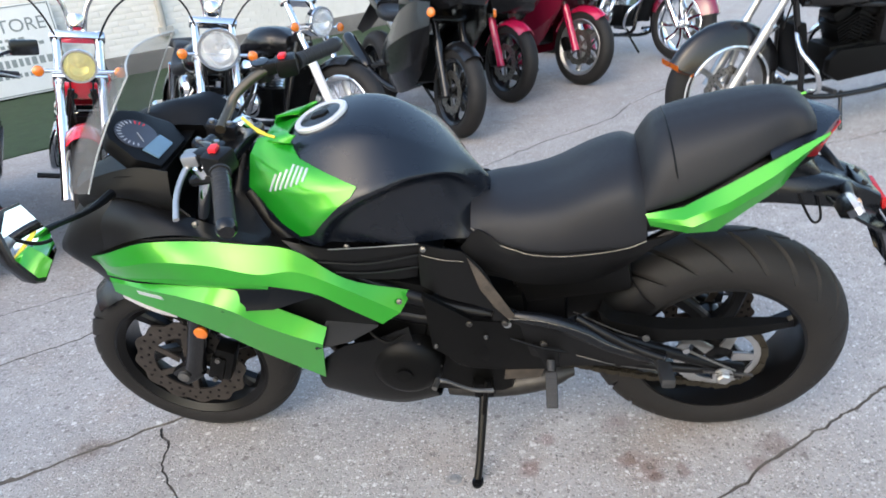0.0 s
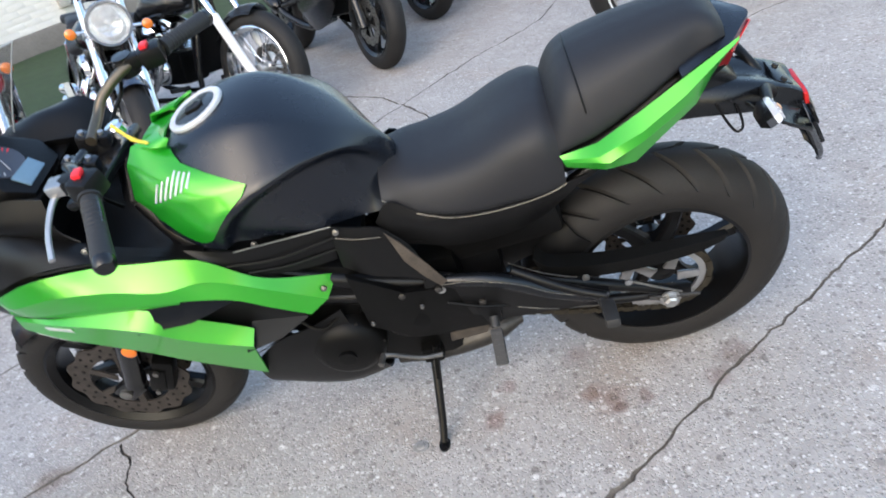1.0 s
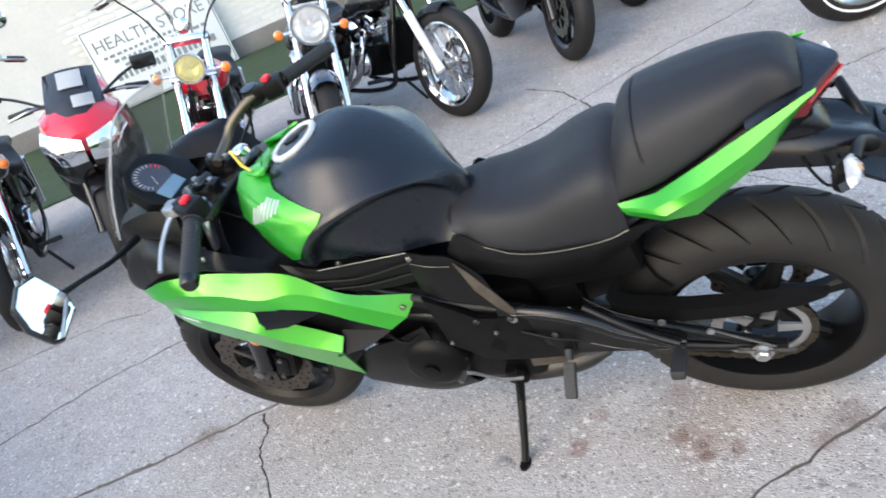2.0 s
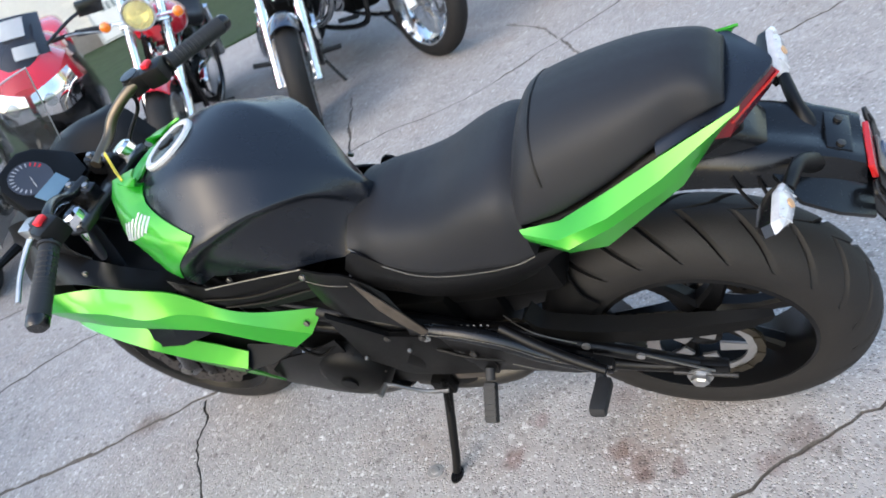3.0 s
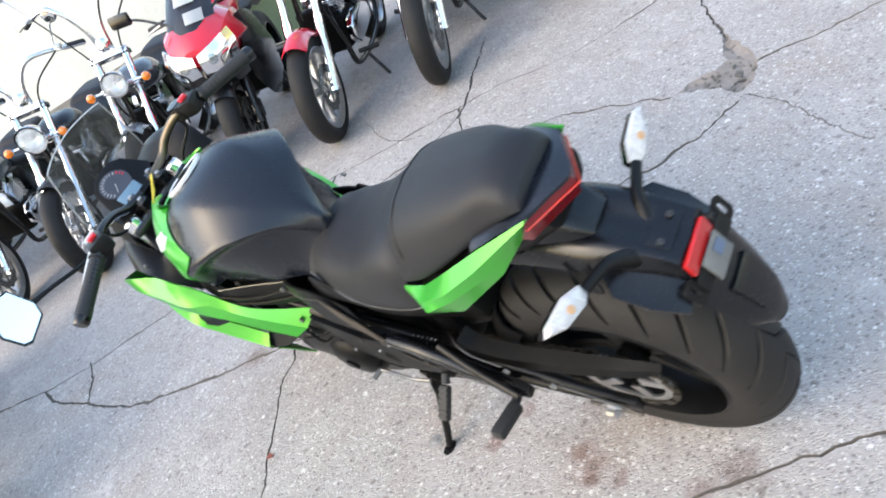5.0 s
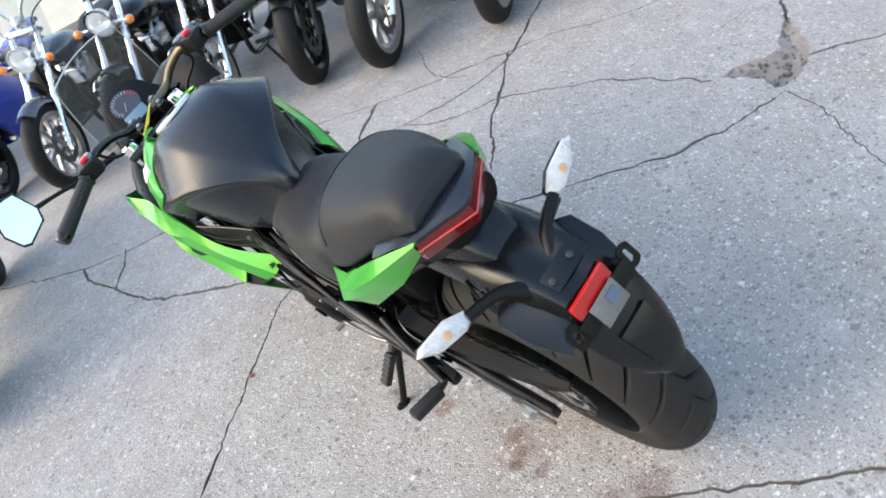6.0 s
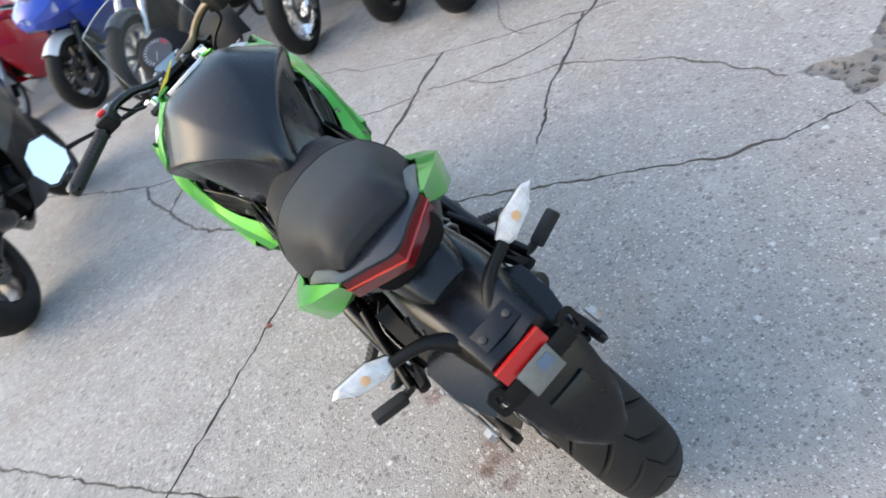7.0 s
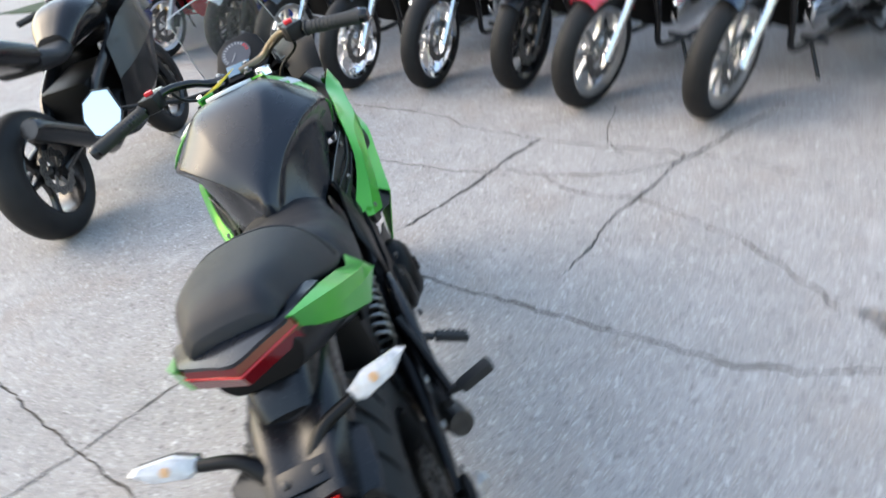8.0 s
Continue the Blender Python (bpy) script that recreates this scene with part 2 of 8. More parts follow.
def slab(bm, outline, offset, bevel=0.003, index=0):
    """A flat plate: an outline of points, and the way through its thickness."""
    off = Vector(offset)
    a = [bm.verts.new(Vector(p) - off / 2) for p in outline]
    b = [bm.verts.new(Vector(p) + off / 2) for p in outline]
    n = len(a)
    fs = [bm.faces.new(a[::-1]), bm.faces.new(b)]
    fs += [bm.faces.new((a[k], a[(k + 1) % n], b[(k + 1) % n], b[k])) for k in range(n)]
    for f in fs:
        f.material_index = index
    if bevel:
        es = {e for f in fs for e in f.edges}
        r = bmesh.ops.bevel(bm, geom=list(es), offset=bevel, segments=2, profile=0.6, affect="EDGES")
        for f in r["faces"]:
            f.material_index = index


def shell(lines, thick=0.004, steps=5, across=4, side=1, crisp=False, straight=False):
    """A moulded panel: smooth across a set of lines, with real thickness. side -1 mirrors it in y."""
    bm = bmesh.new()
    if straight:
        fine = [[Vector(a).lerp(Vector(b), j / steps) for a, b in zip(l, l[1:]) for j in range(steps)] + [Vector(l[-1])] for l in lines]
    else:
        fine = [curve(l, steps) for l in lines]
    rows = []
    for k in range(len(fine[0])):
        if crisp:
            rows.append([a.lerp(b, j / across) for a, b in zip([l[k] for l in fine], [l[k] for l in fine][1:]) for j in range(across)] + [fine[-1][k]])
        else:
            rows.append(curve([l[k] for l in fine], across))
    if side < 0:
        rows = [[Vector((p.x, -p.y, p.z)) for p in r] for r in rows]
    vs = grid(bm, rows)
    bmesh.ops.recalc_face_normals(bm, faces=bm.faces[:])
    folds = []
    if crisp:
        for a, b in zip(vs, vs[1:]):
            for k in range(across, len(a) - 1, across):
                folds.append(bm.edges.get((a[k], b[k])))
    bmesh.ops.solidify(bm, geom=bm.faces[:], thickness=thick)
    for e in bm.edges:
        if len(e.link_faces) == 2 and e.calc_face_angle() > radians(50):
            e.smooth = False
    for e in folds:
        if e.is_valid and e.calc_face_angle(0) > radians(6):
            e.smooth = False
    return bm


def body(stations, steps=5, around=4, ends=True, crease=0):
    """A closed form, even on both sides: stations of x and half outlines [(y, z), ...] from the top's middle down to the foot; crease is a point that stays sharp."""
    lines = list(zip(*[[Vector((x, y, z)) for y, z in half] for x, half in stations]))
    fine = [curve(l, steps) for l in lines]
    bm = bmesh.new()
    rows = []
    for k in range(len(fine[0])):
        ring = [l[k] for l in fine]
        half = curve(ring[:crease + 1], around)[:-1] + curve(ring[crease:], around) if crease else curve(ring, around)
        left = [Vector((p.x, -p.y, p.z)) for p in half]
        rows.append(left[::-1] + half[1:])
    vs = grid(bm, rows, True)
    if ends:
        cap(bm, vs[0][::-1])
        cap(bm, vs[-1])
    return bm


def wheel(parent, name, centre, R, width, rim_r, rim_mat, tyre_label, spokes="cast", grooves=22, whitewall=False, discs=(), detail=1, ring_mat=None):
    """A wheel with tyre, rim, spokes, hub and brake discs, turning about y."""
    c = Vector(centre)
    w_empty = new(name)
    w_empty.empty_display_size = 0.05
    w_empty.parent = parent
    w_empty.location = c
    # Tyre: the tread's slanted cuts are sunk into it, their floors coloured darker as shade.
    per = 16 if detail else 8
    nt = grooves * per
    half = width / 2
    prof = []
    ns = 22 if detail else 14
    for k in range(ns + 1):
        s = -1 + 2 * k / ns
        a = s * radians(118)
        depth = half * 0.92
        prof.append((R - depth + depth * math.cos(a) * 1.0 if abs(a) < math.pi / 2 else R - depth + depth * math.cos(a) * 1.05, half * math.sin(a) if abs(a) < math.pi / 2 else half * (math.sin(a)), s))
    bm = bmesh.new()
    rows = []
    for r, h, s in prof:
        row = []
        for j in range(nt):
            a = 2 * math.pi * j / nt + abs(s) * 0.5 + (0.14 if s > 0 else 0)
            ph = j % per
            cut = detail and ph in (1, 2) and 0.08 < abs(s) < 0.58
            rr = r - (0.008 if cut else 0)
            row.append(Vector((math.sin(a) * rr, h, math.cos(a) * rr)))
        rows.append(row)
    inner = [Vector((v.x * 0.97, v.y, v.z * 0.97)) for v in rows[-1]]
    grid(bm, rows, True)
    if detail:
        bm.faces.ensure_lookup_table()
        for k in range(ns):
            if 0.08 < abs(prof[k][2]) < 0.58 and 0.08 < abs(prof[k + 1][2]) < 0.58:
                for j in range(1, nt, per):
                    bm.faces[k * nt + j].material_index = 1
    part("tyre", bm, [RUBBER, GROOVE_SHADE] if detail else RUBBER, w_empty, tyre_label, sharp=32)
    edge_r, edge_h = prof[0][0], abs(prof[0][1])
    if whitewall:
        bm = bmesh.new()
        for sgn in (-1, 1):
            lathe(bm, [(edge_r + 0.004, sgn * (edge_h + 0.001)), (edge_r + 0.034, sgn * (edge_h + 0.0105)), (edge_r + 0.032, sgn * (edge_h + 0.004)), (edge_r + 0.004, sgn * (edge_h - 0.003))], (0, 0, 0), (0, 1, 0), 48, closed=True)
        part("whitewall", bm, WHITE_RING, w_empty, "white sidewall band")
    # Rim.
    bm = bmesh.new()
    ri = rim_r - 0.022
    lathe(bm, [(edge_r + 0.006, -edge_h), (edge_r - 0.004, -edge_h - 0.004), (ri, -edge_h * 0.8), (ri - 0.008, 0), (ri, edge_h * 0.8), (edge_r - 0.004, edge_h + 0.004), (edge_r + 0.006, edge_h), (ri + 0.01, 0)], (0, 0, 0), (0, 1, 0), 48, closed=True)
    part("rim", bm, ring_mat or rim_mat, w_empty)
    bm = bmesh.new()
    lathe(bm, [(0.018, -half * 0.9), (0.034, -half * 0.8), (0.036, -half * 0.45), (0.028, -half * 0.3), (0.028, half * 0.3), (0.036, half * 0.45), (0.034, half * 0.8), (0.018, half * 0.9)], (0, 0, 0), (0, 1, 0), 20)
    part("hub", bm, rim_mat, w_empty)
    if spokes == "wire":
        for j in range(28):
            a = 2 * math.pi * j / 28
            sg = 1 if j % 2 else -1
            b = a + sg * 0.35 * (1 if j % 4 < 2 else -1)
            bm = bmesh.new()
            tube(bm, [(math.sin(a) * 0.034, sg * half * 0.5, math.cos(a) * 0.034), (math.sin(b) * ri, sg * half * 0.08, math.cos(b) * ri)], 0.0022, 5)
            part("spoke", bm, CHROME, w_empty)
    else:
        count = int(spokes[4:] or 6)
        for j in range(count):
            a = 2 * math.pi * (j + 0.3) / count
            bm = bmesh.new()
            d = Vector((math.sin(a), 0, math.cos(a)))
            e = Vector((d.z, 0, -d.x))
            p = [d * 0.03, d * (ri * 0.55) + e * 0.012, d * (ri + 0.004)]
            rows = []
            for q, wd, th in zip(p, (0.026, 0.015, 0.021), (0.042, 0.03, 0.036)):
                rows.append([q + e * wd * u + Vector((0, th * 0.5 * v, 0)) for u, v in ((-1, -0.6), (-0.6, -1), (0.6, -1), (1, -0.6), (1, 0.6), (0.6, 1), (-0.6, 1), (-1, 0.6))])
            fine = list(zip(*[curve(l, 3) for l in zip(*rows)]))
            vs = grid(bm, fine, True)
            cap(bm, vs[0][::-1]), cap(bm, vs[-1])
            part("spoke", bm, rim_mat, w_empty)
    for y, r, mat in discs:
        bm = bmesh.new()
        n = 72
        rows = []
        for rr, wav, h in ((r * 0.66, 0, -0.0025), (r, 1, -0.0025), (r, 1, 0.0025), (r * 0.66, 0, 0.0025)):
            rows.append([Vector((math.sin(a) * (rr + wav * 0.006 * math.sin(a * 12)), y + h, math.cos(a) * (rr + wav * 0.006 * math.sin(a * 12)))) for a in [2 * math.pi * k / n for k in range(n)]])
        rows.append(rows[0])
        vs = grid(bm, rows, True)
        bmesh.ops.remove_doubles(bm, verts=vs[0] + vs[-1], dist=1e-6)
        for k in range(6):
            a = 2 * math.pi * k / 6
            d, e = Vector((math.sin(a), 0, math.cos(a))), Vector((math.cos(a), 0, -math.sin(a)))
            slab(bm, [d * 0.03 + e * 0.012 + Vector((0, y, 0)), d * r * 0.7 + e * 0.03 + Vector((0, y, 0)), d * r * 0.7 + e * 0.012 + Vector((0, y, 0)), d * 0.03 - e * 0.008 + Vector((0, y, 0))], (0, 0.004, 0), 0)
        for k in range(24):
            a = 2 * math.pi * (k + 0.5) / 24
            for rr in (0.76, 0.9):
                aa = a + rr
                lathe(bm, [(0.0045, -0.0034), (0.0045, 0.0034)], (math.sin(aa) * r * rr, y, math.cos(aa) * r * rr), (0, 1, 0), 6, index=1)
        part("brake_disc", bm, [mat, ENGINE], w_empty, "drilled petal brake disc")
    return w_empty

# ---- ground: one sheet of old concrete with sunk cracks ----
from mathutils.geometry import delaunay_2d_cdt


def concrete(name, tint, stains=True):
    m = bpy.data.materials.new(name)
    m.use_nodes = True
    t, n = m.node_tree, m.node_tree.nodes
    b = n["Principled BSDF"]
    co = n.new("ShaderNodeTexCoord")

    def noise_tex(scale, detail=6, rough=0.6):
        x = n.new("ShaderNodeTexNoise")
        x.inputs["Scale"].default_value, x.inputs["Detail"].default_value, x.inputs["Roughness"].default_value = scale, detail, rough
        t.links.new(co.outputs["Object"], x.inputs["Vector"])
        return x

    def mix(kind, fac, a, c):
        x = n.new("ShaderNodeMix")
        x.data_type, x.blend_type = "RGBA", kind
        for sock, v in (("Factor", fac), ("A", a), ("B", c)):
            if hasattr(v, "is_linked"):
                t.links.new(v, x.inputs[sock])
            else:
                x.inputs[sock].default_value = v if sock == "Factor" else (*v, 1)
        return x.outputs["Result"]

    def ramp(v, lo, hi):
        x = n.new("ShaderNodeMapRange")
        x.inputs["From Min"].default_value, x.inputs["From Max"].default_value = lo, hi
        t.links.new(v, x.inputs["Value"])
        return x.outputs["Result"]

    big, mid, fine = noise_tex(0.9), noise_tex(7.0), noise_tex(60.0, 4)
    base = mix("MIX", ramp(big.outputs["Fac"], 0.3, 0.7), tuple(v * 0.86 for v in tint), tint)
    brown = noise_tex(2.3, 5)
    base = mix("MIX", ramp(brown.outputs["Fac"], 0.52, 0.68), base, tuple(v * k for v, k in zip(tint, (0.90, 0.84, 0.79))))
    pale = noise_tex(4.1, 6)
    base = mix("MIX", ramp(pale.outputs["Fac"], 0.56, 0.70), base, tuple(min(1, v * 1.16) for v in tint))
    base = mix("MULTIPLY", 0.5, base, mix("MIX", ramp(mid.outputs["Fac"], 0.35, 0.65), (0.72, 0.70, 0.68), (1.0, 1.0, 1.0)))
    grain = n.new("ShaderNodeTexVoronoi")
    grain.inputs["Scale"].default_value = 150
    t.links.new(co.outputs["Object"], grain.inputs["Vector"])
    stones = ramp(grain.outputs["Distance"], 0.10, 0.45)
    base = mix("MIX", stones, mix("MIX", grain.outputs["Color"], (0.40, 0.34, 0.30), (0.60, 0.56, 0.53)), base)
    pits = n.new("ShaderNodeTexVoronoi")
    pits.inputs["Scale"].default_value = 42
    t.links.new(co.outputs["Object"], pits.inputs["Vector"])
    pit = ramp(pits.outputs["Distance"], 0.04, 0.16)
    base = mix("MIX", pit, tuple(v * 0.55 for v in tint), base)
    # Pale chips of gravel laid bare, in two sizes.
    chips = []
    for scale, share in ((38, 0.93), (75, 0.79), (130, 0.74)):
        cell = n.new("ShaderNodeTexVoronoi")
        cell.inputs["Scale"].default_value = scale
        bend = n.new("ShaderNodeMix")
        bend.data_type, bend.blend_type = "RGBA", "ADD"
        bend.inputs["Factor"].default_value = 0.5 / scale
        t.links.new(co.outputs["Object"], bend.inputs["A"])
        t.links.new(fine.outputs["Color"], bend.inputs["B"])
        t.links.new(bend.outputs["Result"], cell.inputs["Vector"])
        split = n.new("ShaderNodeSeparateColor")
        t.links.new(cell.outputs["Color"], split.inputs[0])
        pick = n.new("ShaderNodeMath")
        pick.operation = "MULTIPLY"
        t.links.new(ramp(split.outputs[0], share, share + 0.03), pick.inputs[0])
        t.links.new(ramp(cell.outputs["Distance"], 0.42, 0.28), pick.inputs[1])
        base = mix("MIX", pick.outputs[0], base, mix("MIX", split.outputs[1], (0.42, 0.395, 0.37), (0.66, 0.64, 0.62)))
        gap = n.new("ShaderNodeMath")
        gap.operation = "MULTIPLY"
        t.links.new(ramp(split.outputs[0], 0.24 if scale > 40 else 0.10, 0.18 if scale > 40 else 0.07), gap.inputs[0])
        t.links.new(ramp(cell.outputs["Distance"], 0.45, 0.25), gap.inputs[1])
        base = mix("MIX", gap.outputs[0], base, (0.215, 0.198, 0.185) if scale > 40 else (0.22, 0.20, 0.185))
        chips.append(gap.outputs[0])
    base = mix("MULTIPLY", 0.5, base, mix("MIX", ramp(fine.outputs["Fac"], 0.3, 0.7), (0.78, 0.77, 0.76), (1, 1, 1)))
    if stains:
        # Old oil and rust spots beside the stand, and a darker worn track.
        pos = n.new("ShaderNodeSeparateXYZ")
        t.links.new(co.outputs["Object"], pos.inputs[0])
        warp = noise_tex(16.0, 5)
        for sx, sy, r, dark in STAINS:
            v = n.new("ShaderNodeVectorMath")
            v.operation = "DISTANCE"
            v.inputs[1].default_value = (sx, sy, 0)
            t.links.new(co.outputs["Object"], v.inputs[0])
            add = n.new("ShaderNodeMath")
            add.operation = "MULTIPLY_ADD"
            add.inputs[1].default_value, add.inputs[2].default_value = 0.10, -0.05
            t.links.new(warp.outputs["Fac"], add.inputs[0])
            tot = n.new("ShaderNodeMath")
            t.links.new(v.outputs["Value"], tot.inputs[0])
            t.links.new(add.outputs[0], tot.inputs[1])
            base = mix("MIX", ramp(tot.outputs[0], r * 0.35, r * 1.25), mix("MULTIPLY", 0.62, base, tuple(v + 0.10 for v in dark)), base)
    t.links.new(base, b.inputs["Base Color"])
    b.inputs["Roughness"].default_value = 0.85
    hgt = n.new("ShaderNodeMath")
    hgt.operation = "ADD"
    t.links.new(stones, hgt.inputs[0])
    t.links.new(fine.outputs["Fac"], hgt.inputs[1])
    hg2 = n.new("ShaderNodeMath")
    t.links.new(hgt.outputs[0], hg2.inputs[0])
    t.links.new(pit, hg2.inputs[1])
    bp = n.new("ShaderNodeBump")
    bp.inputs["Strength"].default_value, bp.inputs["Distance"].default_value = 0.95, 0.003
    t.links.new(hg2.outputs[0], bp.inputs["Height"])
    t.links.new(bp.outputs["Normal"], b.inputs["Normal"])
    return m


# Rust and oil spots beside the stand and along the long crack: place, size, tint.
STAINS = [(0.566, -0.225, 0.050, (0.42, 0.25, 0.20)), (0.515, -0.206, 0.032, (0.46, 0.30, 0.25)), (0.592, -0.262, 0.018, (0.30, 0.18, 0.15)), (0.271, -0.225, 0.030, (0.36, 0.17, 0.14)),
          (0.892, -0.147, 0.050, (0.36, 0.26, 0.24)), (0.825, -0.215, 0.035, (0.40, 0.28, 0.27)), (0.318, -0.124, 0.028, (0.50, 0.36, 0.34)), (0.518, -0.047, 0.045, (0.55, 0.44, 0.42)),
          (0.647, -0.239, 0.018, (0.42, 0.30, 0.28)), (-1.0, -0.16, 0.06, (0.36, 0.26, 0.20))]
CONCRETE = concrete("old_concrete", (0.40, 0.378, 0.36))
CRACK_DIRT = material("crack_dirt", (0.21, 0.185, 0.16), 0.95, vary=0.4, scale=14, second=(0.085, 0.072, 0.060), bump=0.5, bump_scale=150)
RUBBLE = material("broken_concrete", (0.36, 0.336, 0.312), 0.95, vary=0.4, scale=22, bump=0.9, bump_scale=120)
HOLE_DIRT = material("hole_dirt", (0.38, 0.345, 0.315), 0.95, vary=0.25, scale=11, second=(0.17, 0.135, 0.108), bump=0.9, bump_scale=90)
GRASS = material("turf", (0.035, 0.085, 0.02), 0.9, vary=0.4, scale=9, bump=0.8, bump_scale=120)

# The cracks' plan: half width, depth, and the way they run.
CRACKS = [
    (0.009, 0.012, [(-4.6, -1.9), (-3.3, -1.15), (-2.43, -0.61), (-2.08, -0.18), (-1.80, 0.19), (-1.64, 0.34), (-1.48, 0.48), (-1.37, 0.63)]),
    (0.012, 0.014, [(-2.45, -0.62), (-2.26, -0.64), (-1.94, -0.59), (-1.55, -0.51), (-1.14, -0.27), (-0.90, -0.09), (-0.62, 0.10)]),
    (0.008, 0.012, [(-2.28, -0.40), (-2.1, -0.48), (-1.95, -0.58)]),
    (0.006, 0.012, [(-0.83, -0.06), (-0.77, -0.14), (-0.71, -0.26), (-0.50, -0.51), (-0.33, -0.72), (-0.11, -0.98), (0.15, -1.35), (0.7, -2.0)]),
    (0.007, 0.014, [(-2.6, -2.85), (-1.7, -2.2), (-1.18, -1.80), (-0.66, -1.40), (-0.11, -0.98), (0.22, -0.72), (0.55, -0.48), (0.83, -0.23), (1.12, 0.01), (1.44, 0.28), (2.4, 1.1), (4.2, 2.5)]),
    (0.007, 0.010, [(-2.86, 0.14), (-2.51, 0.43), (-2.26, 0.60), (-2.00, 0.68), (-1.83, 0.80), (-1.60, 0.97), (-1.42, 1.11), (-1.18, 1.35), (-1.04, 1.47), (-0.90, 1.60), (-0.65, 1.72), (-0.40, 1.93), (0.20, 2.72), (0.70, 3.25), (0.95, 3.75), (1.9, 5.0)]),
    (0.014, 0.010, [(-1.02, 0.17), (-1.15, 0.36), (-1.30, 0.57), (-1.47, 0.76), (-1.61, 0.97)]),
    (0.008, 0.012, [(-0.62, 0.13), (-0.45, 0.28), (-0.29, 0.41), (-0.13, 0.54), (0.02, 0.67), (0.18, 0.80), (0.29, 0.91), (0.39, 1.08), (0.44, 1.21)]),
    (0.009, 0.012, [(-1.35, 0.70), (-1.20, 0.84), (-1.07, 1.05), (-1.01, 1.24), (-1.03, 1.46), (-1.19, 1.80), (-1.35, 2.15)]),
    (0.006, 0.010, [(-1.20, 0.83), (-1.02, 0.87), (-0.88, 0.97), (-0.78, 1.09)]),
    (0.010, 0.013, [(-1.05, 1.45), (-0.92, 1.28), (-0.78, 1.09), (-0.66, 0.92), (-0.53, 0.80), (-0.40, 0.65)]),
    (0.008, 0.011, [(-0.78, 1.09), (-0.63, 1.15), (-0.45, 1.20), (-0.30, 1.26), (-0.09, 1.27), (0.17, 1.29)]),
    (0.005, 0.008, [(-1.80, 1.45), (-1.55, 1.30), (-1.31, 1.22), (-1.16, 1.24)]),
    (0.008, 0.012, [(0.42, 1.44), (0.52, 1.51), (0.62, 1.58), (1.3, 2.1), (2.3, 2.6)]),
    (0.010, 0.013, [(0.24, 1.66), (0.10, 1.87), (-0.25, 2.45), (-0.55, 2.70)]),
    (0.003, 0.006, [(0.45, 1.24), (0.62, 1.15), (0.75, 1.05), (0.90, 0.94)]),
]
HOLE = [(0.16, 1.28), (0.21, 1.38), (0.30, 1.47), (0.24, 1.62), (0.20, 1.74), (0.32, 1.62), (0.43, 1.49), (0.47, 1.36), (0.45, 1.23), (0.34, 1.28)]

rng = random.Random(7)
crack_lines = []
for halfw, depth, line in CRACKS:
    rough_line = [p.to_2d() for p in curve([(x, y, 0) for x, y in line], 12)]
    pts = []
    for a, b in zip(rough_line, rough_line[1:]):
        n = max(1, min(12, int((b - a).length / 0.016)))
        pts += [a.lerp(b, k / n) for k in range(n)]
    pts.append(rough_line[-1])
    out = []
    for k, p in enumerate(pts):
        d = (pts[min(k + 1, len(pts) - 1)] - pts[max(k - 1, 0)]).normalized()
        nrm2 = Vector((-d.y, d.x))
        wob = 0.016 * noise.noise((p.x * 9, p.y * 9, 3.0)) + 0.009 * noise.noise((p.x * 27, p.y * 27, 5.0)) + rng.uniform(-0.0028, 0.0028)
        wid = halfw * (0.22 + 0.9 * abs(noise.noise((p.x * 5, p.y * 5, 9.0))) + 0.5 * abs(noise.noise((p.x * 40, p.y * 40, 2.0))) + rng.uniform(0, 0.18))
        if k in (0, len(pts) - 1):
            wid = 0.0012
        out.append((p + nrm2 * wob, nrm2, wid))
    crack_lines.append((depth * 0.72, out))

hole_pts = [p.to_2d() for p in curve([(x, y, 0) for x, y in HOLE + HOLE[:1]], 6)][:-1]
hole_pts = [Vector((0.315, 1.44)) + (p - Vector((0.315, 1.44))) * 0.86 for p in hole_pts]
hole_pts = [p + Vector((rng.uniform(-0.008, 0.008), rng.uniform(-0.008, 0.008))) for p in hole_pts]

verts2, edges2 = [], []


def add_line(points, closed=False):
    s = len(verts2)
    verts2.extend(points)
    for k in range(len(points) - 1):
        edges2.append((s + k, s + k + 1))
    if closed:
        edges2.append((s + len(points) - 1, s))


for depth, out in crack_lines:
    add_line([p for p, _, _ in out])
    add_line([p + q * w for p, q, w in out])
    add_line([p - q * w for p, q, w in out])
add_line(hole_pts, True)
for k in range(160):
    verts2.append(Vector((rng.uniform(0.16, 0.48), rng.uniform(1.22, 1.75))))
add_line([Vector((-60, -60)), Vector((60, -60)), Vector((60, 60)), Vector((-60, 60))], True)
for gx in range(-12, 13):
    for gy in range(-10, 17):
        verts2.append(Vector((gx * 0.5 + 0.013, gy * 0.5 + 0.017)))
v2, e2, f2, *_ = delaunay_2d_cdt(verts2, edges2, [], 1, 0.0004)
segs = []
for depth, out in crack_lines:
    for (a, _, wa), (b, _, wb) in zip(out, out[1:]):
        segs.append((a, b, wa, wb, depth))
seg_a = np.array([s[0][:] for s in segs])
seg_d = np.array([(s[1] - s[0])[:] for s in segs])
seg_l = np.maximum((seg_d ** 2).sum(1), 1e-9)
seg_w0, seg_w1, seg_dep = (np.array([s[k] for s in segs]) for k in (2, 3, 4))


def in_hole(p):
    inside = False
    for a, b in zip(hole_pts, hole_pts[1:] + hole_pts[:1]):
        if (a.y > p[1]) != (b.y > p[1]) and p[0] < (b.x - a.x) * (p[1] - a.y) / (b.y - a.y) + a.x:
            inside = not inside
    return inside


